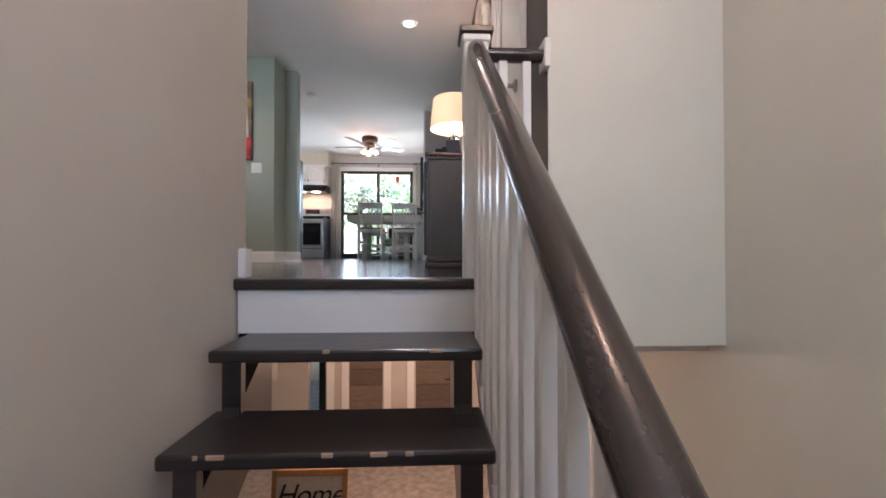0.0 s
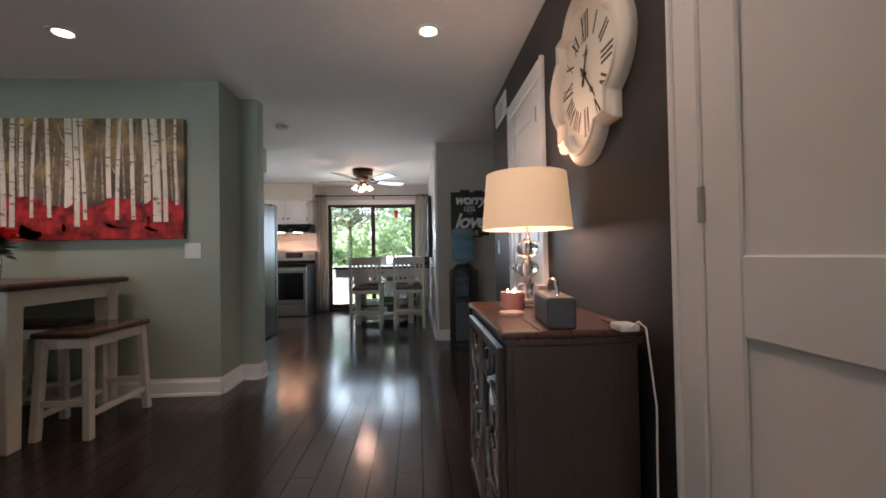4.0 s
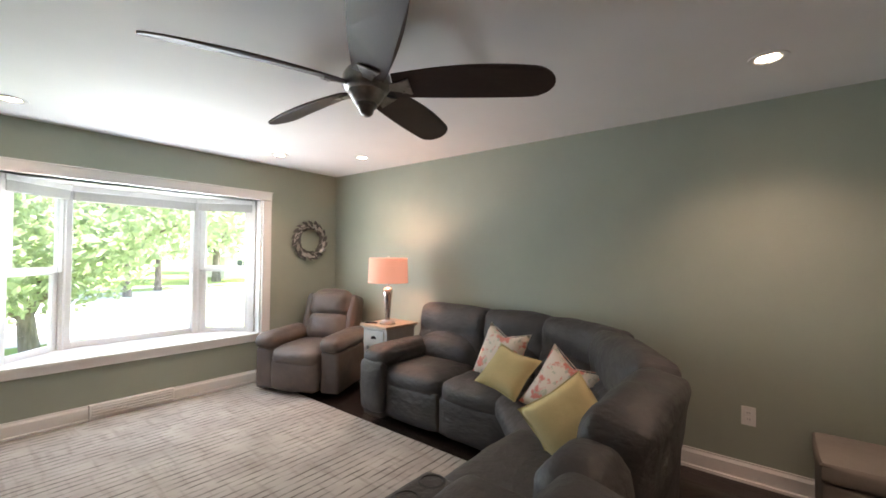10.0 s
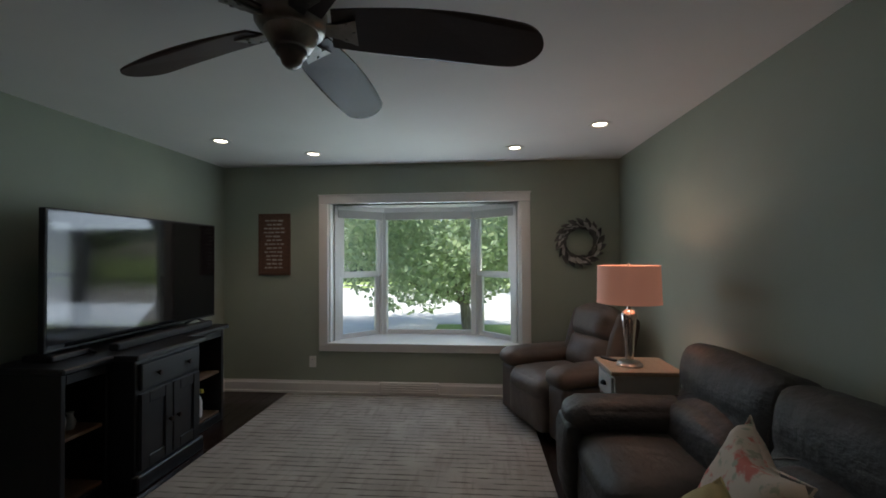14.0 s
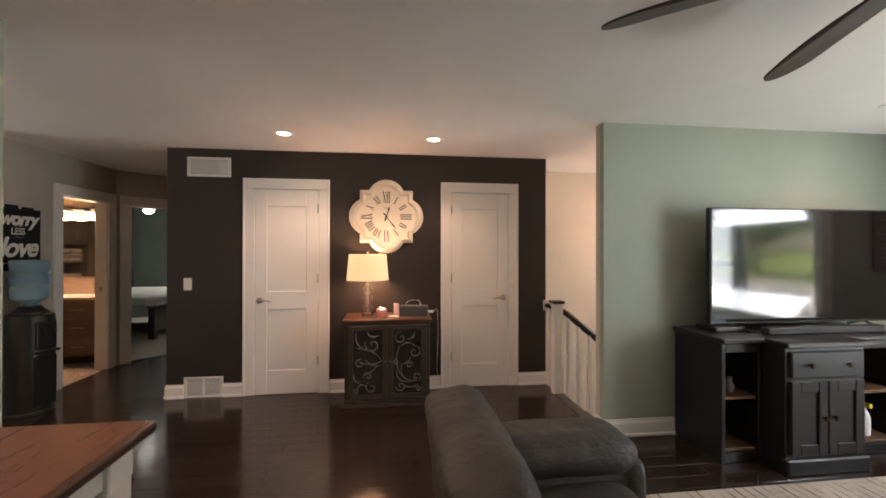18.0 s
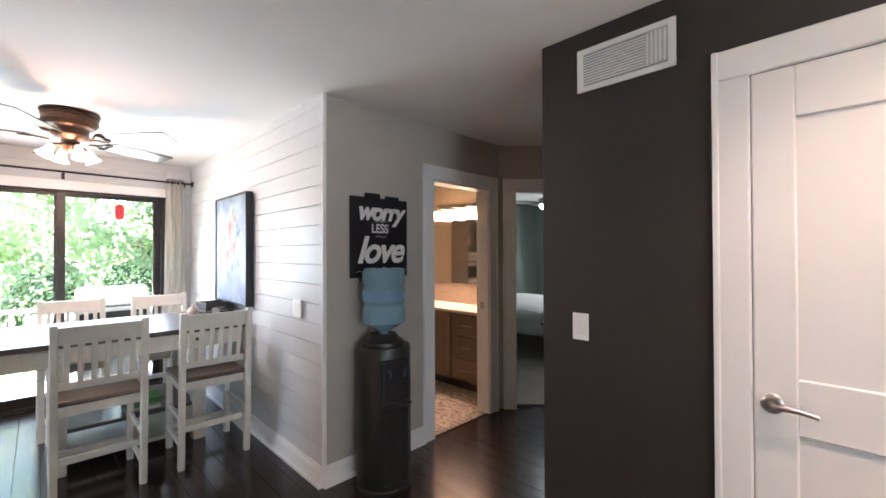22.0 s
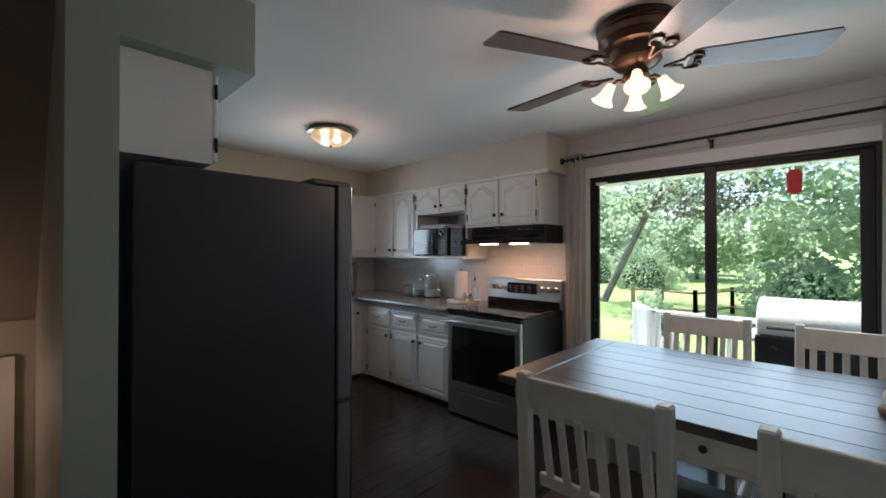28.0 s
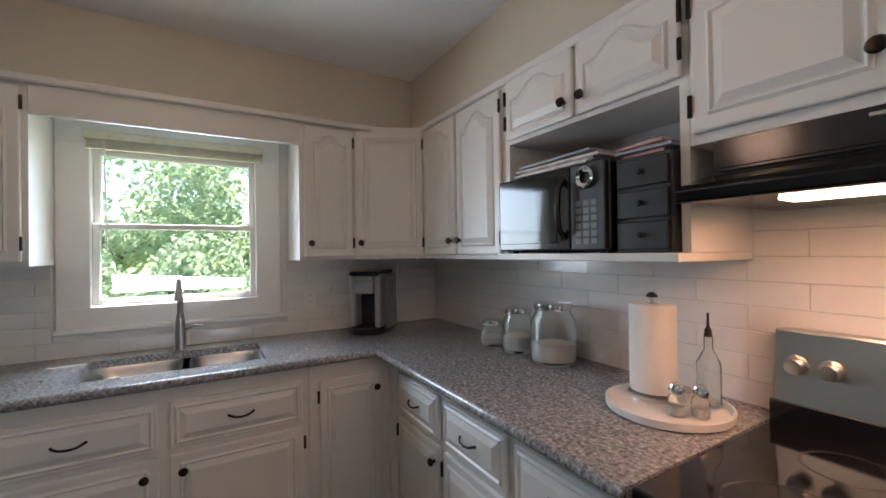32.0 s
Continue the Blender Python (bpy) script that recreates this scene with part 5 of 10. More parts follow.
# recliner in the corner by the window
rec = thing("recliner", T((-4.31, -0.60, 0)) @ RZ(116), "taupe suede-leather recliner armchair beside the window", "armchair")
part("base", box(-0.26, -0.30, 0.05, 0.26, 0.32, 0.30, 0.02), SUEDE_PALE, rec)
pad("footrest_panel", rec, 0.52, 0.14, 0.32, T((0, -0.36, 0.06)), 0.35, 0.015, mat=SUEDE_PALE)
pad("seat_cushion", rec, 0.54, 0.62, 0.20, T((0, -0.12, 0.28)), 0.42, 0.025, seg=9, mat=SUEDE_PALE)
for sx in (-1, 1):
    part("arm_base", box(-0.10, -0.38, 0.05, 0.10, 0.36, 0.46, 0.03, 2), SUEDE_PALE, rec, "", None, T((sx * 0.36, 0, 0)))
    pad("arm_pillow", rec, 0.24, 0.78, 0.16, T((sx * 0.36, -0.02, 0.44)), 0.48, 0.015, seg=9, mat=SUEDE_PALE)
tl = Matrix.Rotation(radians(-18), 4, "X")
pad("lumbar_cushion", rec, 0.46, 0.24, 0.34, T((0, 0.22, 0.42)) @ tl, 0.42, 0.03, seg=9, mat=SUEDE_PALE)
pad("headrest_cushion", rec, 0.48, 0.24, 0.30, T((0, 0.31, 0.69)) @ tl, 0.38, 0.03, seg=9, wrinkle=0.01, mat=SUEDE_PALE)
for sx in (-1, 1):
    pad("back_wing", rec, 0.11, 0.24, 0.50, T((sx * 0.265, 0.29, 0.45)) @ Matrix.Rotation(radians(-18), 4, "X"), 0.45, 0.01, mat=SUEDE_PALE)
part("back_shell", box(-0.28, 0.34, 0.10, 0.28, 0.42, 0.90, 0.04, 2), SUEDE_PALE, rec, "", None, Matrix.Rotation(radians(-8), 4, "X"))

# end table and its lamp
GREYP = plain("pale_grey_furniture_paint", (0.46, 0.45, 0.42), 0.5, var=0.06, scale=12)
et = thing("end_table", T((-4.585, 0.245, 0)) @ RZ(90), "pale grey end table with a pale wood top and one drawer", "side table")
part("top", box(-0.190, -0.22, 0.708, 0.190, 0.22, 0.735, 0.006, 2), wood("pale_oak_top", (0.36, 0.27, 0.19), (0.52, 0.41, 0.30), 0.45, along=(1, 9, 9)), et, "pale wood top")
part("case", box(-0.165, -0.19, 0.52, 0.165, 0.19, 0.708), GREYP, et)
part("top_moulding", box(-0.176, -0.203, 0.690, 0.176, 0.203, 0.709, 0.005, 2), GREYP, et)
d = part("drawer", box(-0.130, -0.205, 0.540, 0.130, -0.188, 0.680, 0.004), GREYP, et)
part("cup_pull", bent(lathe([(0, 0), (0.035, 0), (0.033, 0.012), (0.02, 0.024), (0, 0.028)], 16), lambda c: (c.x, -0.205 - c.z, 0.605 + abs(c.y) * 0.7)), BLACKM, d, "black cup pull", 50)
for sx in (-1, 1):
    for sy in (-1, 1):
        leg_ = box(-0.020, -0.020, 0.0, 0.020, 0.020, 0.52, 0.005)
        part("leg", bent(leg_, lambda c: (c.x * (0.72 + 0.54 * c.z), c.y * (0.72 + 0.54 * c.z), c.z)), GREYP, et, "", None, T((sx * 0.145, sy * 0.17, 0)))
part("lower_shelf", box(-0.16, -0.185, 0.15, 0.16, 0.185, 0.170, 0.004), GREYP, et)
PINKSH = Mat("rosy_lampshade", (0.58, 0.34, 0.26), 0.8)
PINKSH.b.inputs["Emission Color"].default_value = (1.0, 0.40, 0.26, 1)
PINKSH.b.inputs["Emission Strength"].default_value = 0.10
PINKSH.bump(PINKSH.noise(280, 2, (1, 1, 5)), 0.2, 0.001)
sl = thing("side_lamp", T((-4.53, 0.275, 0.735)), "lit table lamp with mercury glass base and rosy drum shade", "lamp")
part("foot", lathe([(0, 0), (0.080, 0), (0.080, 0.012), (0.070, 0.018), (0.064, 0.030), (0.028, 0.036), (0, 0.036)], 28), NICKEL, sl, "brushed nickel foot", 40)
part("column", lathe([(0, 0.036), (0.024, 0.037), (0.026, 0.05), (0.032, 0.16), (0.042, 0.27), (0.047, 0.325), (0.041, 0.35), (0.018, 0.362), (0, 0.362)], 24), plain("mercury_glass", (0.62, 0.60, 0.56), 0.10, 0.85, var=0.25, scale=16), sl, "mercury glass column", 50)
part("neck", cyl(0.012, 0.355, 0.46, 12), NICKEL, sl)
part("shade", lathe([(0.192, 0.408), (0.195, 0.408), (0.189, 0.648), (0.186, 0.648)], 40), PINKSH.m, sl, "rosy fabric drum shade", 60)
part("shade_band", lathe([(0.1935, 0.405), (0.1975, 0.405), (0.1970, 0.415), (0.193, 0.415)], 40), PINKSH.m, sl)
part("finial", lathe([(0, 0.642), (0.006, 0.642), (0.01, 0.660), (0, 0.668)], 12), NICKEL, sl, "", 40)
lamp("side_lamp_bulb", "POINT", 8, WARM, T((-4.53, 0.275, 1.27)), 0.05)
ctrl = thing("remote_control", T((-4.44, 0.14, 0.735)) @ RZ(30), "black remote control on the end table", "remote")
part("case", box(-0.02, -0.06, 0, 0.02, 0.06, 0.014, 0.005), BLACKP, ctrl)

# storage ottoman by the niche wall
OTT = cloth("taupe_linen", (0.23, 0.205, 0.18), 260, 0.08, 0.5)
ot = thing("storage_ottoman", T((-4.66, 3.63, 0)), "taupe linen storage ottoman with a lift-off lid", "ottoman")
part("box", box(-0.225, -0.205, 0.07, 0.225, 0.205, 0.335, 0.012, 2), OTT, ot)
pad("lid", ot, 0.47, 0.43, 0.105, T((0, 0, 0.34)), 0.22, 0.008, OTT, wrinkle=0.001)
part("piping", tube([(-0.232, -0.212, 0.425), (0.232, -0.212, 0.425), (0.232, 0.212, 0.425), (-0.232, 0.212, 0.425)], 0.005, 5, closed=True), OTT, ot)
for sx in (-1, 1):
    for sy in (-1, 1):
        part("foot", bent(cyl(0.016, 0, 0.07, 10, r2=0.022), lambda c, sx=sx, sy=sy: (c.x + sx * 0.19, c.y + sy * 0.17, c.z)), wood("ottoman_foot_wood", (0.2, 0.10, 0.05), (0.3, 0.16, 0.08)) if sx < 0 and sy < 0 else bpy.data.materials["ottoman_foot_wood"], ot)

# ---- counter-height table, four stools, roses ----
DARKEDGE = wood("dark_table_edge", (0.035, 0.014, 0.008), (0.07, 0.03, 0.018), 0.3, coat=0.2, along=(1, 9, 9))
ht = thing("counter_table", T((-2.885, 4.325, 0)), "square counter-height table with a red-brown top and cream legs", "table")
part("top", box(-0.455, -0.44, 0.895, 0.455, 0.44, 0.92, 0.004, 2), REDBROWN, ht, "red-brown wooden top")
part("top_edge", box(-0.47, -0.455, 0.880, 0.47, 0.455, 0.914, 0.010, 2), DARKEDGE, ht, "darker rounded edge")
for a, b in (((-0.40, -0.395), (0.40, -0.372)), ((-0.40, 0.372), (0.40, 0.395)), ((-0.415, -0.38), (-0.392, 0.38)), ((0.392, -0.38), (0.415, 0.38))):
    part("apron", box(a[0], a[1], 0.785, b[0], b[1], 0.882, 0.003), OFFWHITE, ht)
for sx in (-1, 1):
    for sy in (-1, 1):
        x, y = sx * 0.375, sy * 0.36
        leg = part("leg", bent(box(-0.05, -0.05, 0.0, 0.05, 0.05, 0.78, 0.006), lambda c: (c.x * (0.86 + 0.14 * c.z / 0.78), c.y * (0.86 + 0.14 * c.z / 0.78), c.z)), OFFWHITE, ht, "", None, T((x, y, 0)))
        part("leg_block", box(-0.052, -0.052, 0.775, 0.052, 0.052, 0.885, 0.005), OFFWHITE, leg)


def stool(m):
    s = thing("saddle_stool", m, "cream wooden stool with a dark red-brown seat, pushed to the table", "stool", "stools round the counter table")
    seat = bent(box(-0.27, -0.165, 0.0, 0.27, 0.165, 0.032, 0.008, 2), lambda c: (c.x, c.y, c.z + 0.59))
    part("seat", seat, STOOLTOP, s, "dark red-brown seat")
    for a, b in (((-0.235, -0.14), (0.235, -0.12)), ((-0.235, 0.12), (0.235, 0.14)), ((-0.245, -0.13), (-0.225, 0.13)), ((0.225, -0.13), (0.245, 0.13))):
        part("apron", box(a[0], a[1], 0.525, b[0], b[1], 0.592, 0.003), OFFWHITE, s)
    for sx in (-1, 1):
        for sy in (-1, 1):
            part("leg", bent(box(-0.022, -0.022, 0, 0.022, 0.022, 0.59, 0.004), lambda c, sx=sx, sy=sy: (c.x + sx * (0.255 - 0.028 * c.z / 0.59), c.y + sy * (0.148 - 0.020 * c.z / 0.59), c.z)), OFFWHITE, s)
    for sy in (-1, 1):
        part("stretcher", box(-0.24, sy * 0.142 - 0.010, 0.12, 0.24, sy * 0.142 + 0.010, 0.155, 0.003), OFFWHITE, s)
    for sx in (-1, 1):
        part("stretcher", box(sx * 0.246 - 0.010, -0.14, 0.19, sx * 0.246 + 0.010, 0.14, 0.225, 0.003), OFFWHITE, s)
    return s


STOOLTOP = wood("dark_stool_seat", (0.050, 0.020, 0.013), (0.085, 0.035, 0.022), 0.25, coat=0.3, along=(1, 9, 9))
st = stool(T((-2.82, 3.86, 0)))
copy_thing(st, T((-2.33, 4.35, 0)) @ RZ(90))
copy_thing(st, T((-3.40, 4.33, 0)) @ RZ(90))
copy_thing(st, T((-2.86, 4.60, 0)))

GREEN = plain("rose_leaf", (0.05, 0.12, 0.045), 0.45, var=0.3, scale=20)
STEM = plain("rose_stem", (0.06, 0.13, 0.04), 0.5)


def rose(col_bm, x, y, z, r, tilt, seed):
    """A rose head: turned shells of petals round a bud."""
    rnd = random.Random(seed)
    tmp = bmesh.new()
    for ring, (rr, hh, n) in enumerate(((0.28, 0.95, 3), (0.52, 0.92, 4), (0.78, 0.78, 5), (1.0, 0.55, 6))):
        for i in range(n):
            a = 2 * math.pi * (i + 0.5 * (ring % 2)) / n + rnd.uniform(-0.2, 0.2)
            wide = 1.25 * math.pi / n
            rows = []
            for v in range(4):
                row = []
                for u in range(5):
                    t = a + wide * (u / 4 - 0.5) * 1.5
                    f = v / 3
                    rad = r * rr * (0.35 + 0.65 * math.sin(f * 1.5)) * (1 + 0.12 * (ring > 1) * f * f)
                    zz = r * (hh * 1.15 * f - 0.10 * (abs(u - 2) / 2) ** 2 * f) + (-0.05 * r * (ring > 2) * f ** 3)
                    row.append(tmp.verts.new((rad * math.cos(t), rad * math.sin(t), zz)))
                rows.append(row)
            for v in range(3):
                for u in range(4):
                    tmp.faces.new((rows[v][u], rows[v][u + 1], rows[v + 1][u + 1], rows[v + 1][u]))
    absorb(col_bm, tmp, T((x, y, z)) @ RZ(rnd.uniform(0, 360)) @ Matrix.Rotation(tilt, 4, "X"))
    return col_bm


def leaf(bm, base, way, size, roll):
    tmp = bmesh.new()
    pts = [(0, 0, 0), (0.3, 0.26, 0.03), (0.62, 0.22, 0.02), (1.0, 0, -0.10), (0.62, -0.22, 0.02), (0.3, -0.26, 0.03)]
    vs = [tmp.verts.new((p[0] * size, p[1] * size, p[2] * size)) for p in pts]
    mid = tmp.verts.new((0.5 * size, 0, -0.03 * size))
    for i in range(6):
        tmp.faces.new((vs[i], vs[(i + 1) % 6], mid))
    q = Vector(way).to_track_quat("X", "Z").to_matrix().to_4x4()
    return absorb(bm, tmp, T(base) @ q @ Matrix.Rotation(roll, 4, "X"))


def bouquet(m, vase_r, vase_h, heads, head_r, spread, top, mat, label, seed, thin=1.0):
    """Roses in a glass vase half full of water."""
    rnd = random.Random(seed)
    b = thing("rose_vase", m, label, "flowers")
    part("vase", lathe([(0, 0), (vase_r * 0.8, 0), (vase_r * 0.86, 0.01), (vase_r, vase_h * 0.5), (vase_r * 0.92, vase_h), (vase_r * 0.86, vase_h), (vase_r * 0.92, vase_h * 0.5), (vase_r * 0.76, 0.016), (0, 0.016)], 24), GLASS, b, "clear glass vase", 50)
    part("water", lathe([(0, 0.018), (vase_r * 0.74, 0.018), (vase_r * 0.9, vase_h * 0.5), (vase_r * 0.88, vase_h * 0.62), (0, vase_h * 0.62)], 20), bpy.data.materials.get("vase_water") or glass("vase_water", (0.80, 0.90, 0.82), 0, 1.33), b)
    for i in range(heads):
        a = i * 2.4 + rnd.uniform(-0.3, 0.3)
        rr = spread * math.sqrt((i + 0.4) / heads)
        x, y = rr * math.cos(a), rr * math.sin(a)
        z = top * (1 - 0.22 * (rr / spread) ** 2) + rnd.uniform(-0.01, 0.01)
        part("rose", rose(bmesh.new(), x, y, z - head_r * 0.4, head_r * rnd.uniform(0.9, 1.1), rnd.uniform(-0.4, 0.4), seed * 50 + i), mat, b, "", 80)
        part("stem", tube([(x * 0.15, y * 0.15, 0.03), (x * 0.4, y * 0.4, vase_h), (x, y, z - head_r * 0.3)], 0.003, 5), STEM, b)
    bm = bmesh.new()
    for i in range(int(110 * thin)):
        a = rnd.uniform(0, 6.28)
        rr = spread * rnd.uniform(0.35, 1.1)
        z = rnd.uniform(vase_h * 0.95, top - head_r * 0.6)
        leaf(bm, (rr * 0.6 * math.cos(a), rr * 0.6 * math.sin(a), z), (math.cos(a), math.sin(a), rnd.uniform(-0.5, 0.4)), rnd.uniform(0.05, 0.085), rnd.uniform(-0.6, 0.6))
    part("foliage", bm, GREEN, b, "green rose leaves")
    return b


RED = plain("red_rose_petal", (0.55, 0.018, 0.014), 0.5, var=0.25, scale=30)
MAGENTA = plain("magenta_petal", (0.36, 0.012, 0.06), 0.55, var=0.25, scale=30)
bouquet(T((-3.06, 4.45, 0.92)), 0.05, 0.17, 15, 0.042, 0.115, 0.345, RED, "red roses in a clear glass vase on the table", 3)

# ---- birch picture ----
pic = thing("birch_painting", T((-2.77, 4.83, 1.195)), "canvas painting of white birches over red bushes", "painting")
k = Mat("birch_canvas", (0.2, 0.16, 0.12), 0.75)
gold = k.ramp(k.noise(5, 9), [(0.34, (0.09, 0.075, 0.06)), (0.50, (0.24, 0.17, 0.09)), (0.66, (0.58, 0.38, 0.12))])
up = k.node("ShaderNodeSeparateXYZ")
k.link(k.node("ShaderNodeNewGeometry").outputs["Position"], up.inputs[0])
mr = k.node("ShaderNodeMapRange")
mr.inputs["From Min"].default_value, mr.inputs["From Max"].default_value = 1.45, 1.95
k.link(up.outputs["Z"], mr.inputs["Value"])
low = k.ramp(k.noise(7, 6, (1, 1, 0.35)), [(0.35, (0.045, 0.040, 0.038)), (0.7, (0.14, 0.12, 0.10))])
k.color(k.mix(low, gold, mr.outputs[0]))
k.bump(k.noise(500, 2), 0.2, 0.001)
cv = part("canvas", box(-0.745, -0.038, 0, 0.745, -0.004, 0.915, 0.003), k.m, pic)
k = Mat("birch_bark_paint", (0.6, 0.57, 0.52), 0.7)
bark = k.ramp(k.noise(16, 5, (1, 1, 3.2)), [(0.34, (0.14, 0.12, 0.10)), (0.43, (0.74, 0.68, 0.58))])
k.color(k.mix(bark, (0.42, 0.38, 0.34), k.ramp(k.noise(30, 3, (2, 1, 0.3)), [(0.5, (0, 0, 0)), (0.8, (0.7, 0.7, 0.7))])))
BIRCH = k.m
k = Mat("distant_birch_paint", (0.28, 0.24, 0.20), 0.75)
k.color(k.ramp(k.noise(14, 5, (1, 1, 2.0)), [(0.35, (0.13, 0.105, 0.085)), (0.6, (0.40, 0.34, 0.27))]))
FARBIRCH = k.m
rnd = random.Random(23)
for i in range(26):
    x, w = -0.72 + 1.44 * (i + rnd.uniform(-0.3, 0.3)) / 25, rnd.uniform(0.007, 0.018)
    slant = rnd.uniform(-0.05, 0.05)
    lo_, hi_ = rnd.uniform(0.20, 0.30), rnd.uniform(0.72, 0.91)
    pts = [(x - w / 2, lo_), (x + w / 2, lo_), (x + slant + w / 3, hi_), (x + slant - w / 3, hi_)]
    pts = [(min(0.743, max(-0.743, p[0])), p[1]) for p in pts]
    part("painted_far_trunk", bent(prism(pts, 0.0, 0.0008 + 0.00002 * i), lambda c: (c.x, -0.0385 - c.z, c.y)), FARBIRCH, cv, "thin dim birch trunk")
rnd = random.Random(11)
for i, (x, w, lo) in enumerate([(-0.68, 0.034, 0.17), (-0.545, 0.048, 0.17), (-0.487, 0.046, 0.17), (-0.41, 0.038, 0.22), (-0.338, 0.030, 0.24), (-0.21, 0.036, 0.24), (-0.086, 0.070, 0.19), (-0.03, 0.046, 0.17),
                                (0.028, 0.032, 0.22), (0.206, 0.044, 0.2), (0.267, 0.034, 0.22), (0.39, 0.036, 0.22), (0.487, 0.058, 0.2), (0.55, 0.070, 0.2), (0.607, 0.040, 0.2), (0.69, 0.026, 0.3)]):
    dx = rnd.uniform(-0.05, 0.03)
    n = 7
    left, right = [], []
    for j in range(n):
        f = j / (n - 1)
        xx = x + dx * f + 0.008 * math.sin(3 * f + i)
        ww = 0.86 * w * (1 - 0.18 * f) / 2
        zz = lo - 0.07 + (0.983 - lo) * f
        left.append((min(0.743, max(-0.743, xx - ww)), zz))
        right.append((min(0.743, max(-0.743, xx + ww)), zz))
    tr = prism(left + right[::-1], 0.0, 0.0034 if i % 3 else 0.0016)
    part("painted_trunk", bent(tr, lambda c: (c.x, -0.0385 - c.z, c.y)), BIRCH, cv, "white birch trunk")
    if i % 2 == 0:
        bz = rnd.uniform(0.45, 0.7)
        s = rnd.choice((-1, 1))
        pts = [(x, -0.0392, bz), (x + s * 0.05, -0.0392, bz + 0.10), (x + s * 0.075, -0.0392, bz + 0.2)]
        pts = [(min(0.74, max(-0.74, p[0])), p[1], p[2]) for p in pts]
        part("painted_branch", tube(pts, [0.007, 0.004, 0.002], 5, flat=0.3), BIRCH, cv)
k = Mat("red_bush_paint", (0.35, 0.02, 0.02), 0.7)
k.color(k.ramp(k.noise(11, 7), [(0.34, (0.030, 0.006, 0.007)), (0.48, (0.26, 0.010, 0.012)), (0.66, (0.58, 0.035, 0.035))]))
k.bump(k.noise(60, 4), 0.3, 0.004)
REDB = k.m
for i in range(16):
    x = -0.72 + 1.44 * i / 15 + rnd.uniform(-0.03, 0.03)
    for row in range(2):
        rx, rz = rnd.uniform(0.08, 0.16), rnd.uniform(0.05, 0.105)
        cz = (0.085 if row else 0.19) + rnd.uniform(-0.03, 0.06)
        pts = [(min(0.743, max(-0.743, x + rx * math.cos(t) * (1 + 0.15 * math.sin(5 * t + i)))), max(0.002, cz + rz * math.sin(t) * (1 + 0.15 * math.cos(4 * t + i)))) for t in (2 * math.pi * q / 14 for q in range(14))]
        part("painted_bush", bent(prism(pts, 0, 0.0022 + 0.0006 * row + 0.0002 * (i % 3)), lambda c: (c.x, -0.0385 - c.z, c.y)), REDB, cv)
part("painted_ground", box(-0.743, -0.0415, 0.002, 0.743, -0.0384, 0.12), REDB, cv)

# ---- display niche ----
nf = thing("window_niche", T((-4.465, 3.88, 1.215)), "white-framed display niche with a glass shelf", "niche", kind="structure")
for nm, b in (("frame_side", (-0.485, -0.02, -0.085, -0.385, 0.0, 0.94)), ("frame_side", (0.385, -0.02, -0.085, 0.485, 0.0, 0.94)), ("frame_head", (-0.385, -0.019, 0.855, 0.385, 0.0, 0.94)), ("frame_foot", (-0.385, -0.019, -0.085, 0.385, 0.0, 0.0))):
    part(nm, box(*b, 0.005), TRIM, nf)
for nm, b in (("lining", (-0.40, 0.0, 0.0, -0.384, 0.22, 0.855)), ("lining", (0.369, 0.0, 0.0, 0.385, 0.22, 0.855)), ("lining", (-0.385, 0.0, 0.840, 0.37, 0.22, 0.856)), ("lining", (-0.385, 0.0, -0.005, 0.37, 0.22, 0.012)), ("back", (-0.40, 0.21, -0.01, 0.385, 0.225, 0.865))):
    part(nm, box(*b), TRIM, nf)
part("glass_shelf", box(-0.383, 0.01, 0.285, 0.368, 0.20, 0.293, 0.001), GLASS, nf, "clear glass shelf")
bouquet(T((-4.44, 3.985, 1.508)), 0.055, 0.14, 15, 0.060, 0.175, 0.30, MAGENTA, "dark magenta roses in a glass vase on the niche shelf", 8, 0.5)
su = thing("succulent_pot", T((-4.42, 3.99, 1.227)), "leafy succulent in a small white pot in the niche", "plant")
part("pot", lathe([(0, 0), (0.05, 0), (0.062, 0.09), (0.055, 0.09), (0.05, 0.07), (0, 0.07)], 20), WHITEPL, su, "", 40)
bm = bmesh.new()
rnd = random.Random(4)
for i in range(40):
    a = rnd.uniform(0, 6.28)
    leaf(bm, (0.02 * math.cos(a), 0.02 * math.sin(a), 0.08 + 0.04 * rnd.random()), (math.cos(a), math.sin(a), rnd.uniform(0.1, 1.3)), rnd.uniform(0.08, 0.14), rnd.uniform(-0.5, 0.5))
part("foliage", bm, plain("succulent_green", (0.24, 0.32, 0.13), 0.5, var=0.3), su)

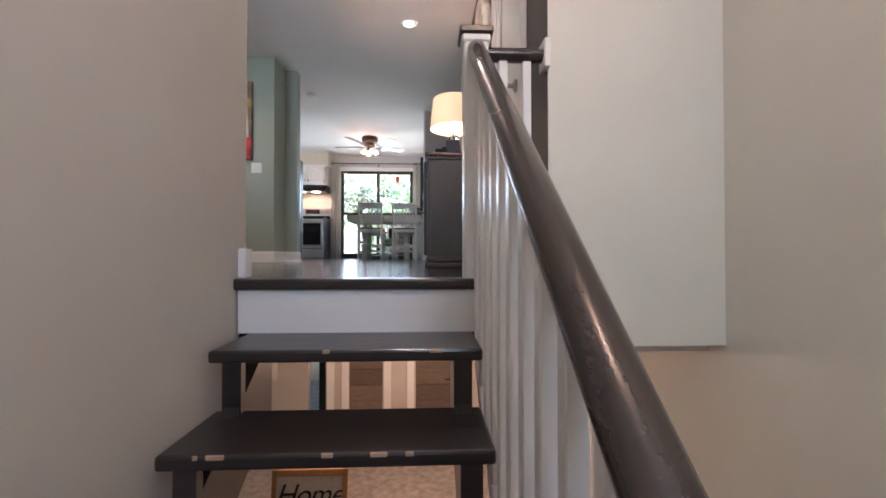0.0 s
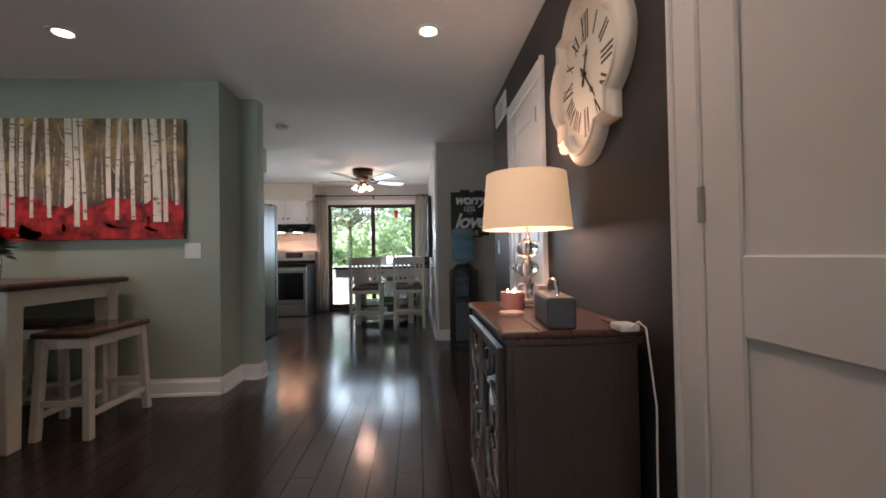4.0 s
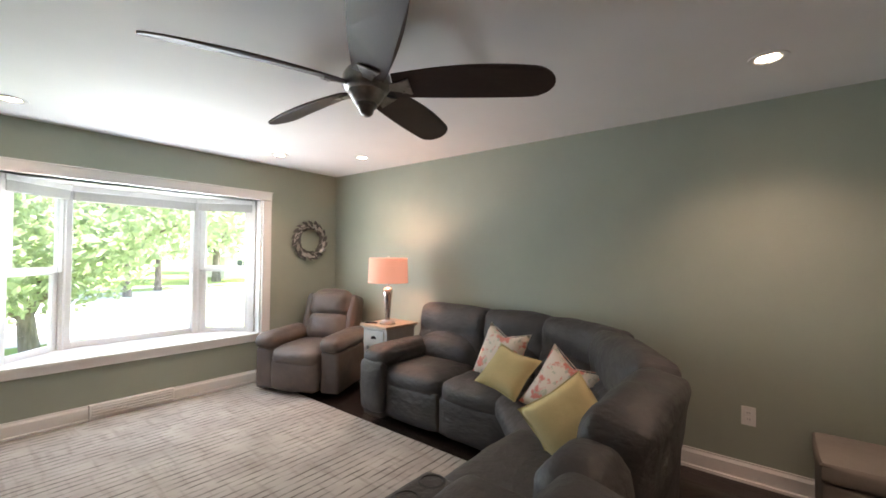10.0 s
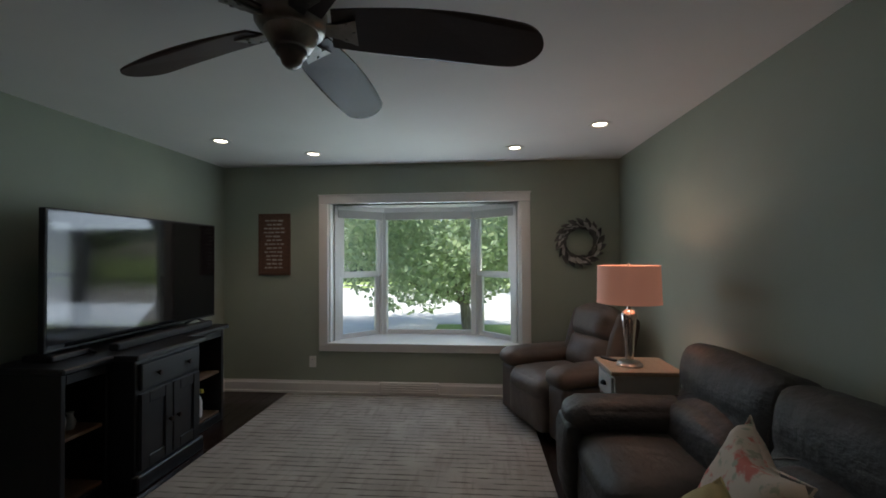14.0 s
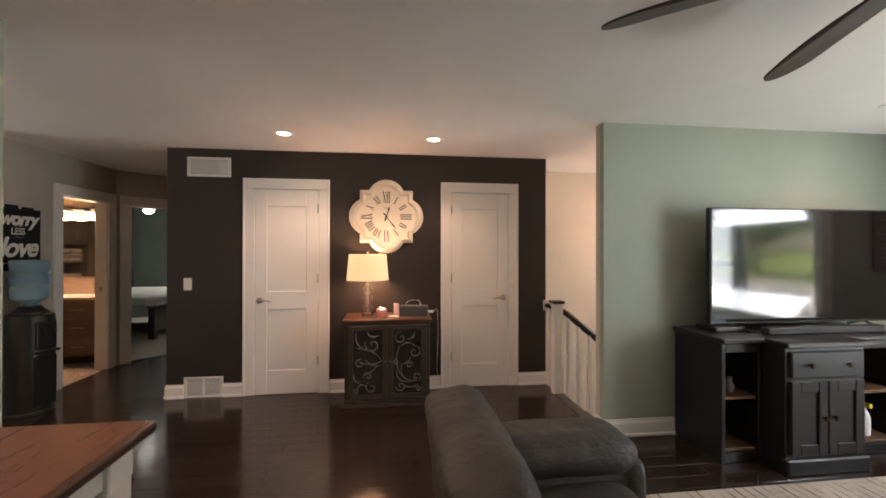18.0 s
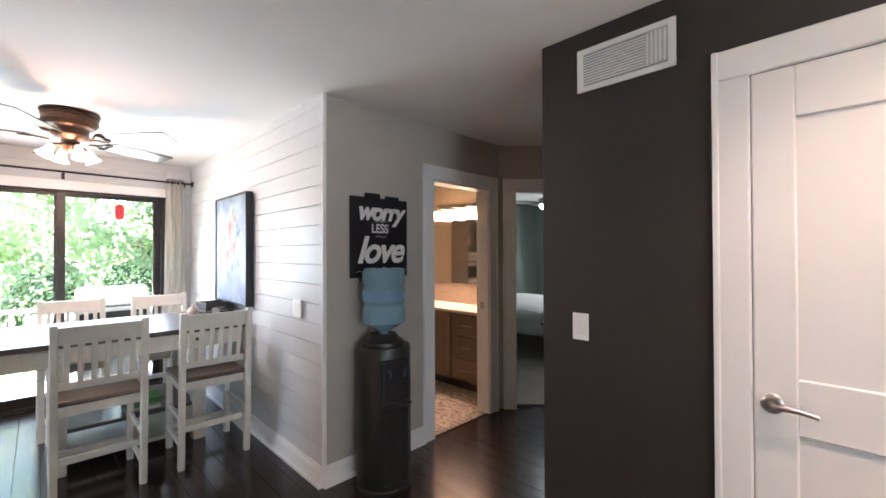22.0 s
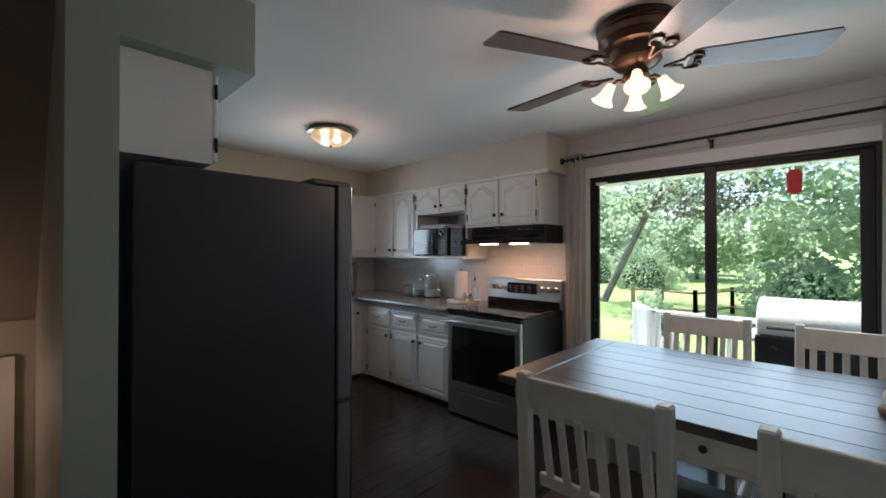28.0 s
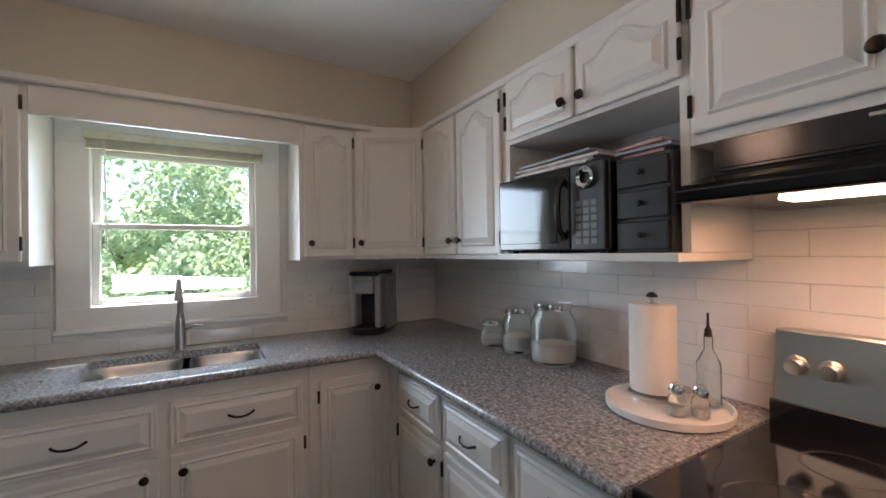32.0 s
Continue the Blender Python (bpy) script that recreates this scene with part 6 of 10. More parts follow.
# ---- wreath and wooden word sign on the bay wall ----
PALELEAF = plain("pale_silver_leaf", (0.46, 0.44, 0.41), 0.45, 0.2, var=0.2, scale=14)
SILV = plain("silvered_leaf", (0.12, 0.115, 0.108), 0.45, 0.3, var=0.35, scale=14)
wr = thing("leaf_wreath", T((-4.575, YB + 0.02, 1.575)) @ Matrix.Rotation(radians(-90), 4, "X"), "round wreath of silver-grey metal leaves", "wreath")
part("ring", tube([(0.175 * math.cos(t), 0.175 * math.sin(t), 0.0) for t in (2 * math.pi * i / 32 for i in range(32))], 0.007, 6, closed=True), SILV, wr)
rnd = random.Random(2)
for i in range(54):
    a = 2 * math.pi * i / 54
    out = (i % 3 - 1) * 0.55
    bm = bmesh.new()
    leaf(bm, (0.175 * math.cos(a), 0.175 * math.sin(a), 0.004 + 0.003 * (i % 4)), (-math.sin(a) + out * math.cos(a), math.cos(a) + out * math.sin(a), 0.22), 0.12, rnd.uniform(-0.8, 0.8))
    part("leaf", bm, PALELEAF if i % 3 == 1 else SILV, wr)
REDWOOD = wood("reclaimed_red_brown_board", (0.09, 0.045, 0.03), (0.20, 0.10, 0.065), 0.7, along=(1, 9, 9), bump=0.2)
ws = thing("word_sign", T((-1.375, YB, 1.25)) @ RZ(180), "reclaimed wood sign with rows of pale lettering", "sign")
part("board", box(-0.155, -0.018, 0.02, 0.155, -0.003, 0.64), REDWOOD, ws)
for b in ((-0.175, -0.026, 0.0, -0.145, 0.0, 0.66), (0.145, -0.026, 0.0, 0.175, 0.0, 0.66), (-0.145, -0.025, 0.0, 0.145, 0.0, 0.03), (-0.145, -0.025, 0.63, 0.145, 0.0, 0.66)):
    part("frame", box(*b, 0.003), REDWOOD, ws)
PALE = plain("pale_letter_paint", (0.42, 0.37, 0.33), 0.7, var=0.3)
rnd = random.Random(9)
for i in range(13):
    z = 0.585 - i * 0.042
    w = 0.25 * rnd.uniform(0.65, 1.0)
    x = -w / 2
    while x < w / 2 - 0.02:
        ww = min(rnd.uniform(0.03, 0.08), w / 2 - x)
        part("word_bar", box(x, -0.0195, z - rnd.uniform(0.006, 0.012), x + ww, -0.0175, z + 0.008), PALE, ws)
        x += ww + 0.012

# ---- ceiling fan of the living room ----
BLADE = wood("walnut_fan_blade", (0.030, 0.016, 0.013), (0.060, 0.034, 0.027), 0.5, coat=0.05, along=(1, 9, 9), bump=0.05)
fan = thing("ceiling_fan", T((-2.96, 1.77, H)), "five-blade ceiling fan with dark walnut blades and a pewter motor", "ceiling fan")
part("canopy", lathe([(0, 0), (0.075, 0), (0.075, -0.012), (0.055, -0.05), (0.03, -0.07), (0, -0.07)], 28), PEWTER, fan, "", 40)
part("downrod", cyl(0.014, -0.15, -0.05, 14), PEWTER, fan)
part("motor", lathe([(0, -0.12), (0.045, -0.12), (0.06, -0.14), (0.095, -0.155), (0.112, -0.185), (0.112, -0.225), (0.098, -0.245), (0.085, -0.25), (0.078, -0.27), (0.06, -0.30), (0.05, -0.305), (0, -0.305)], 32), PEWTER, fan, "pewter motor housing", 35)
part("bottom_cap", lathe([(0, -0.30), (0.048, -0.30), (0.048, -0.32), (0.036, -0.33), (0.030, -0.35), (0.016, -0.362), (0, -0.364)], 24), PEWTER, fan, "", 35)


def blade(parent, ang, r0, r1, w, z, pitch, mat, iron, curve=0.0, square=False, scroll=False):
    n = 28
    top = []
    for i in range(n + 1):
        f = 1 - (1 - i / n) ** 1.7
        x = r0 + (r1 - r0) * f
        if square:
            h = w / 2 * (0.78 + 0.22 * f) * (1 if 0.02 < f < 0.985 else 0.86)
        else:
            h = w / 2 * (0.62 + 0.55 * math.sin(math.pi * min(1, 0.12 + 0.66 * f))) * (1 if f < 0.86 else math.sqrt(max(0.0, 1 - ((f - 0.86) / 0.1402) ** 2)))
        top.append((x, h))
    out = top + [(x, -h) for x, h in top[::-1]]
    bm = prism(out, -0.004, 0.004)
    for v in bm.verts:
        f = (v.co.x - r0) / (r1 - r0)
        v.co.z += curve * math.sin(math.pi * f) - 0.0
    b = part("blade", bm, mat, parent, "", None, RZ(ang) @ T((0, 0, z)) @ Matrix.Rotation(radians(pitch), 4, "X"))
    if scroll:
        for s in (-1, 1):
            part("blade_iron", tube([(r0 - 0.10, 0, -0.02)] + [(r0 + 0.01 + 0.035 * math.cos(t), s * (0.028 + 0.022 * math.sin(t)), -0.010) for t in (radians(a) for a in range(200, -120, -40))], 0.006, 6), iron, b, "scrolled bronze bracket", 60)
    else:
        part("blade_iron", prism([(r0 - 0.06, -0.018), (r0 + 0.02, -0.028), (r0 + 0.075, -0.05), (r0 + 0.085, 0.05), (r0 + 0.02, 0.028), (r0 - 0.06, 0.018)], -0.011, -0.0045), iron, b, "pewter blade bracket")
        for q in ((r0 + 0.045, -0.03), (r0 + 0.045, 0.03), (r0 + 0.07, 0.0)):
            part("screw", bent(cyl(0.006, -0.015, -0.010, 10), lambda c, q=q: (c.x + q[0], c.y + q[1], c.z)), iron, b)
    return b


for i in range(5):
    blade(fan, -20 + 72 * i, 0.125, 0.86, 0.175, -0.222, -19, BLADE, PEWTER, 0.012)

# smoke detector on the hall ceiling
sm = thing("smoke_detector", T((-1.66, 5.96, H)), "round white smoke detector on the ceiling", "detector")
part("body", lathe([(0, 0), (0.065, 0), (0.065, -0.02), (0.05, -0.032), (0, -0.034)], 24), WHITEPL, sm, "", 40)

# ---- bay window ----
bay = thing("window_bay", T((0, 0, 0)), "white bay window with a deep sill and two side sashes", "window", kind="structure")
BX0, BX1, BZ0, BZ1 = -3.99, -1.97, 0.53, 2.005
IX0, IX1, BYO = -3.52, -2.44, -1.74
for b in ((BX0 - 0.10, YB, BZ0 - 0.02, BX0, YB + 0.024, BZ1), (BX1, YB, BZ0 - 0.02, BX1 + 0.10, YB + 0.024, BZ1)):
    part("casing_side", box(*b, 0.005), TRIM, bay)
part("casing_head", box(BX0 - 0.10, YB, BZ1, BX1 + 0.10, YB + 0.027, BZ1 + 0.09, 0.005), TRIM, bay)
part("casing_cap", box(BX0 - 0.11, YB, BZ1 + 0.085, BX1 + 0.11, YB + 0.034, BZ1 + 0.10, 0.004), TRIM, bay)
part("apron", box(BX0 - 0.10, YB, BZ0 - 0.085, BX1 + 0.10, YB + 0.022, BZ0 - 0.02, 0.005), TRIM, bay)
part("sill", prism([(BX0 - 0.02, YB + 0.035), (BX1 + 0.02, YB + 0.035), (BX1 + 0.02, YB - 0.1), (IX1 + 0.02, BYO - 0.02), (IX0 - 0.02, BYO - 0.02), (BX0 - 0.02, YB - 0.1)], BZ0 - 0.022, BZ0 + 0.004, 0.004), TRIM, bay)
part("bay_ceiling", prism([(BX0 - 0.02, YB), (BX1 + 0.02, YB), (BX1 + 0.02, YB - 0.1), (IX1 + 0.04, BYO - 0.06), (IX0 - 0.04, BYO - 0.06), (BX0 - 0.02, YB - 0.1)], BZ1, BZ1 + 0.04), TRIM, bay)
part("bay_floor", prism([(BX0, YB - 0.15), (BX1, YB - 0.15), (IX1, BYO - 0.04), (IX0, BYO - 0.04)], BZ0 - 0.25, BZ0 - 0.03), TRIM, bay)
for x in (BX0, BX1 - 0.02):
    part("jamb", box(x, YB - 0.16, BZ0, x + 0.02, YB, BZ1), TRIM, bay)
PANE = Mat("window_pane", (1, 1, 1), 0.0)
PANE.b.inputs["Transmission Weight"].default_value = 1.0
PANE.b.inputs["IOR"].default_value = 1.02
PANE.b.inputs["Specular IOR Level"].default_value = 0.3
VINYL = plain("white_vinyl_frame", (0.74, 0.73, 0.71), 0.38, var=0.03)


def pane_box(parent, x0, z0, x1, z1, m, y=0.0):
    p = part("pane", box(x0, y - 0.002, z0, x1, y + 0.002, z1), PANE.m, parent, "clear window glass", None, m)
    p.visible_shadow = False
    return p


def sash(parent, x0, z0, x1, z1, m, w=0.055, y=0.0, t=0.04):
    """A glazed frame in the local x-z plane."""
    f = part("sash", box(x0, y - t / 2, z0, x0 + w, y + t / 2, z1, 0.004), VINYL, parent, "", None, m)
    for b in ((x1 - w, z0, x1, z1), (x0 + w, z0, x1 - w, z0 + w), (x0 + w, z1 - w, x1 - w, z1)):
        part("sash_bar", box(b[0], y - t / 2, b[1], b[2], y + t / 2, b[3], 0.004), VINYL, f)
    pane_box(f, x0 + w - 0.004, z0 + w - 0.004, x1 - w + 0.004, z1 - w + 0.004, None, y)
    return f


sash(bay, IX0, BZ0 + 0.005, IX1, BZ1 - 0.005, T((0, BYO, 0)), 0.05)
for (xa, ya, xb, yb) in ((BX0 + 0.03, YB - 0.13, IX0 - 0.02, BYO + 0.01), (IX1 + 0.02, BYO + 0.01, BX1 - 0.03, YB - 0.13)):
    L = math.hypot(xb - xa, yb - ya)
    m = T((xa, ya, 0)) @ Matrix.Rotation(math.atan2(yb - ya, xb - xa), 4, "Z")
    for b in ((-0.03, BZ0, 0.035, BZ1), (L - 0.035, BZ0, L + 0.03, BZ1)):
        part("mullion", box(b[0], -0.045, b[1], b[2], 0.045, b[3], 0.005), VINYL, bay, "", None, m)
    sash(bay, 0.035, BZ0 + 0.005, L - 0.035, 1.255, m, 0.05, -0.018)
    sash(bay, 0.035, 1.225, L - 0.035, BZ1 - 0.005, m, 0.05, 0.018)
for x in (IX0, IX1):
    part("mullion", box(x - 0.045, BYO - 0.05, BZ0, x + 0.045, BYO + 0.05, BZ1, 0.006), VINYL, bay)
SHADEF = plain("grey_cellular_shade", (0.50, 0.49, 0.47), 0.8, var=0.04, scale=40)
sh = thing("cellular_blind", T((0, 0, 0)), "rolled-up grey cellular shades at the top of the bay window", "blind")
part("center_shade", box(IX0 + 0.04, BYO + 0.03, BZ1 - 0.135, IX1 - 0.04, BYO + 0.085, BZ1 - 0.005, 0.006), SHADEF, sh)
part("headrail", box(IX0 + 0.03, BYO + 0.025, BZ1 - 0.05, IX1 - 0.03, BYO + 0.095, BZ1 - 0.002, 0.004), VINYL, sh)
for (xa, ya, xb, yb) in ((BX0 + 0.04, YB - 0.10, IX0 + 0.02, BYO + 0.06), (IX1 - 0.02, BYO + 0.06, BX1 - 0.04, YB - 0.10)):
    L = math.hypot(xb - xa, yb - ya)
    m = T((xa, ya, 0)) @ Matrix.Rotation(math.atan2(yb - ya, xb - xa), 4, "Z")
    part("side_shade", box(0.02, -0.03, BZ1 - 0.135, L - 0.02, 0.025, BZ1 - 0.005, 0.006), SHADEF, sh, "", None, m)
    part("headrail", box(0.01, -0.035, BZ1 - 0.05, L - 0.01, 0.033, BZ1 - 0.002, 0.004), VINYL, sh, "", None, m)

# ---- kitchen: soffit, cabinets, worktop ----
bm = bmesh.new()
box(-5.03, 6.46, 2.11, -4.67, 9.25, H - 0.001, bm=bm)
box(-5.03, 9.25, 2.11, -2.19, 9.612, H - 0.001, bm=bm)
solid("soffit_kitchen", bm, SOFFIT, "beige soffit box above the wall cabinets", "soffit")
solid("soffit_fridge", box(-3.15, 6.46, 2.13, -2.16, 6.89, H - 0.001), SAGE, "sage green soffit above the refrigerator", "soffit")
for b in ((-4.685, 6.9, 2.085, -4.655, 9.262, 2.115), (-4.67, 9.238, 2.085, -2.18, 9.264, 2.115)):
    solid("trim_soffit", box(*b, 0.006), CABW, "white cove strip below the soffit", "trim")

KNOB = lathe([(0, 0), (0.007, 0), (0.006, 0.010), (0.015, 0.016), (0.017, 0.022), (0.013, 0.029), (0, 0.031)], 16)
KNOBME = mesh_of("knob", KNOB, BRONZE, 40)


def knob(parent, x, z, y=0.0):
    ob = new("knob", KNOBME)
    ob.parent = parent
    ob.matrix_basis = T((x, y, z)) @ Matrix.Rotation(radians(90), 4, "X")
    return ob


def bar_pull(parent, x, z, y=0.0, w=0.10):
    pts = [(x - w / 2, y, z + 0.004), (x - w / 2 + 0.006, y - 0.018, z + 0.003), (x - w / 4, y - 0.028, z - 0.004), (x, y - 0.030, z - 0.007), (x + w / 4, y - 0.028, z - 0.004), (x + w / 2 - 0.006, y - 0.018, z + 0.003), (x + w / 2, y, z + 0.004)]
    return part("pull", tube(pts, [0.007, 0.005, 0.0045, 0.0045, 0.0045, 0.005, 0.007], 7), BRONZE, parent, "dark bronze pull", 60)


def hinges(parent, x, zs, y=0.0):
    for z in zs:
        part("hinge", lathe([(0, -0.028), (0.006, -0.028), (0.006, 0.028), (0, 0.028)], 8), BRONZE, parent, "", None, T((x, y - 0.010, z)))


def arch_line(w, h, arch, inset, n=18):
    """The outline of a raised panel in a door of w by h; arch: rise of a cathedral top."""
    pts = [(inset, inset), (w - inset, inset)]
    x0, x1 = inset, w - inset
    top = h - inset
    if arch <= 0:
        return pts + [(x1, top), (x0, top)]
    out = []
    for i in range(n + 1):
        f = i / n
        x = x1 + (x0 - x1) * f
        s = abs(2 * f - 1)
        if s > 0.86:
            z = top - arch
        else:
            z = top - arch * (0.5 - 0.5 * math.cos(math.pi * s / 0.86))
        out.append((x, z))
    return pts + out


def cab_door(parent, x0, z0, x1, z1, arch=0.0, t=0.02, y=0.0, knob_at=None, hinge_at=None, pull=False, inset=0.055):
    """A painted door or drawer front with a raised field; its face towards -y."""
    w, h = x1 - x0, z1 - z0
    d = part("drawer_front" if pull else "door", box(0, -t, 0, w, 0, h, 0.006, 2), CABW, parent, "", None, T((x0, y, z0)))
    if min(w, h) > 0.17:
        a, b = arch_line(w, h, arch, inset), arch_line(w, h, arch, inset + 0.022)
        c = arch_line(w, h, arch, inset - 0.010)
        bm = bmesh.new()
        rows = [[bm.verts.new((px, -t - dy, pz)) for px, pz in ring] for ring, dy in ((c, 0.0), (arch_line(w, h, arch, inset - 0.004), -0.006), (a, -0.0055), (b, 0.004))]
        for r0, r1 in zip(rows, rows[1:]):
            n = len(r0)
            for i in range(n):
                bm.faces.new((r0[i], r0[(i + 1) % n], r1[(i + 1) % n], r1[i]))
        bm.faces.new(rows[-1])
        bmesh.ops.recalc_face_normals(bm, faces=bm.faces[:])
        if sum(fc.normal.y for fc in bm.faces) > 0:
            bmesh.ops.reverse_faces(bm, faces=bm.faces[:])
        # lift the field clear of the slab
        for v in bm.verts:
            v.co.y -= 0.0065
        part("raised_panel", bm, CABW, d)
        rim = bmesh.new()
        r0 = [rim.verts.new((px, -t - 0.0004, pz)) for px, pz in arch_line(w, h, arch, inset - 0.018)]
        r1 = [rim.verts.new((px, -t - 0.0066, pz)) for px, pz in c]
        n = len(r0)
        for i in range(n):
            rim.faces.new((r0[i], r0[(i + 1) % n], r1[(i + 1) % n], r1[i]))
        bmesh.ops.recalc_face_normals(rim, faces=rim.faces[:])
        part("panel_bead", rim, CABW, d)
    if knob_at:
        knob(d, knob_at[0] - x0, knob_at[1] - z0, -t)
    if pull:
        bar_pull(d, w / 2, h / 2, -t)
    if hinge_at is not None:
        hinges(d, hinge_at - x0, (0.07, h - 0.07), -t + 0.008)
    return d


WALLRUN = T((0, 9.26, 0))                      # faces -y
SINKRUN = T((-4.70, 0, 0)) @ RZ(90)            # local x = world y, faces +x


def wall_cab(label, m, x0, x1, z0, z1, depth, doors, name="wall_cabinet"):
    c = thing(name, m @ T((x0, 0, 0)), label, "cabinet", "white kitchen wall cabinets")
    part("body", box(0.001, 0.0, z0, x1 - x0 - 0.001, depth, z1), CABW, c)
    for d in doors:
        cab_door(c, d[0] - x0, d[1], d[2] - x0, d[3], d[4], knob_at=(d[5] - x0, d[6]), hinge_at=d[7] - x0)
    return c


Z0, Z1 = 1.36, 2.085
wall_cab("white wall cabinet with two arched raised-panel doors", WALLRUN, -4.53, -3.80, Z0, Z1 + 0.02, 0.335, [(-4.515, 1.38, -4.185, 2.075, 0.05, -4.215, 1.45, -4.518), (-4.165, 1.38, -3.825, 2.075, 0.06, -4.135, 1.45, -3.822)])
mc = thing("microwave_cabinet", WALLRUN @ T((-3.80, 0, 0)), "white cabinet with two small arched doors over an open microwave shelf", "cabinet", "white kitchen wall cabinets")
part("upper_body", box(0.001, 0, 1.83, 0.739, 0.335, 2.105), CABW, mc)
part("side_panel", box(0.001, 0, 1.386, 0.02, 0.335, 1.83), CABW, mc)
part("side_panel", box(0.715, 0, 1.386, 0.739, 0.335, 1.83), CABW, mc)
part("shelf", box(0.0005, -0.06, 1.36, 0.7385, 0.335, 1.385, 0.003), CABW, mc)
# back of the open shelf, a darker grey than the cabinet paint
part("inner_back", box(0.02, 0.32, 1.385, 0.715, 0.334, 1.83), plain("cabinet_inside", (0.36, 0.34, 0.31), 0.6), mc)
cab_door(mc, 0.02, 1.845, 0.365, 2.085, 0.05, knob_at=(0.335, 1.90), hinge_at=0.017, inset=0.045)
cab_door(mc, 0.385, 1.845, 0.725, 2.085, 0.05, knob_at=(0.415, 1.90), hinge_at=0.728, inset=0.045)
hc = wall_cab("white wall cabinet with two arched doors above the range hood", WALLRUN, -3.06, -2.27, 1.66, Z1 + 0.02, 0.335, [(-3.045, 1.685, -2.68, 2.08, 0.06, -2.71, 1.76, -3.048), (-2.655, 1.685, -2.29, 2.08, 0.06, -2.625, 1.76, -2.287)])
# corner cabinet set at an angle
ca = math.atan2(9.26 - 8.90, -4.53 + 4.70)
cm = T((-4.70, 8.90, 0)) @ Matrix.Rotation(ca, 4, "Z")
L = math.hypot(0.17, 0.36)
cc = thing("corner_cabinet", cm, "white angled corner wall cabinet with a raised-panel door", "cabinet", "white kitchen wall cabinets")
bm = prism([(-4.70, 8.90), (-4.53, 9.26), (-4.53, 9.595), (-5.03, 9.595), (-5.03, 8.90)], Z0, Z1 + 0.02)
part("body", bent(bm, lambda c: cm.inverted() @ c), CABW, cc)
cab_door(cc, 0.012, 1.38, L - 0.012, 2.075, 0.0, knob_at=(0.04, 1.45), hinge_at=L - 0.010)
wall_cab("white wall cabinet with one raised-panel door beside the window", SINKRUN, 8.60, 8.90, Z0, Z1 + 0.02, 0.33, [(8.625, 1.38, 8.885, 2.075, 0.05, 8.655, 1.45, 8.888)])
wall_cab("white wall cabinet at the far side of the window", SINKRUN, 6.90, 7.57, Z0, Z1 + 0.02, 0.33, [(6.92, 1.38, 7.23, 2.075, 0.05, 7.20, 1.45, 6.917), (7.25, 1.38, 7.55, 2.075, 0.05, 7.28, 1.45, 7.553)])
solid("trim_valance", box(-4.705, 7.57, 1.965, -4.685, 8.60, 2.095, 0.004), CABW, "white valance board over the sink window", "trim")
fc = thing("fridge_cabinet", T((-2.24, 6.46, 0)) @ RZ(0), "white cabinet above the refrigerator", "cabinet", "white kitchen wall cabinets")
part("body", box(-0.88, 0.0, 1.765, 0.0, 0.30, 2.128), CABW, fc)
fd2 = part("door", box(-0.44, 0.30, 1.775, 0.0, 0.32, 2.12, 0.005), CABW, fc)
part("door", box(-0.88, 0.30, 1.775, -0.445, 0.32, 2.12, 0.005), CABW, fc)
hinges(fd2, 0.003, (1.84, 2.05), 0.322)

# base cabinets
BASERUN = T((0, 9.0, 0))
SINKBASE = T((-4.42, 0, 0)) @ RZ(90)


def base_cab(label, m, x0, x1, depth, fronts, name="base_cabinet"):
    c = thing(name, m @ T((x0, 0, 0)), label, "cabinet", "white kitchen base cabinets")
    w = x1 - x0
    if "sink base" in label:
        part("body", box(0.001, 0.0, 0.035, w - 0.001, depth, 0.66), CABW, c)
        part("front_rail", box(0.001, 0.0, 0.66, w - 0.001, 0.05, 0.882), CABW, c)
        for sx in (0.001, w - 0.021):
            part("side_panel", box(sx, 0.05, 0.66, sx + 0.02, depth, 0.882), CABW, c)
    else:
        part("body", box(0.001, 0.0, 0.035, w - 0.001, depth, 0.882), CABW, c)
    part("toe_kick", box(0.001, 0.035, 0.0, x1 - x0 - 0.001, 0.06, 0.035), plain("dark_toe_kick", (0.05, 0.045, 0.04), 0.7) if "dark_toe_kick" not in bpy.data.materials else bpy.data.materials["dark_toe_kick"], c)
    for kind, a, z0, b, z1, kx, hx in fronts:
        if kind == "drawer":
            cab_door(c, a - x0, z0, b - x0, z1, pull=True, inset=0.034)
        else:
            cab_door(c, a - x0, z0, b - x0, z1, 0.0, knob_at=(kx - x0, z1 - 0.065), hinge_at=hx - x0, inset=0.05)
    return c


for a, b, kside in ((-4.33, -3.90, 1), (-3.90, -3.47, 1), (-3.47, -3.02, -1)):
    kx = b - 0.05 if kside > 0 else a + 0.05
    hx = a + 0.012 if kside > 0 else b - 0.012
    base_cab("white base cabinet with one drawer and one raised-panel door", BASERUN, a, b, 0.58, [("drawer", a + 0.022, 0.625, b - 0.022, 0.81, 0, 0), ("door", a + 0.022, 0.060, b - 0.022, 0.60, kx, hx)])
sbm = base_cab("white sink base with two false drawers and two doors", SINKBASE, 7.47, 8.58, 0.60, [("drawer", 7.49, 0.635, 8.01, 0.82, 0, 0), ("drawer", 8.045, 0.635, 8.55, 0.82, 0, 0), ("door", 7.49, 0.060, 8.01, 0.61, 7.965, 7.485), ("door", 8.045, 0.060, 8.55, 0.61, 8.09, 8.556)])
base_cab("narrow white corner base cabinet with a full-height door", SINKBASE, 8.58, 8.98, 0.60, [("door", 8.625, 0.060, 8.925, 0.80, 8.90, 8.62)])
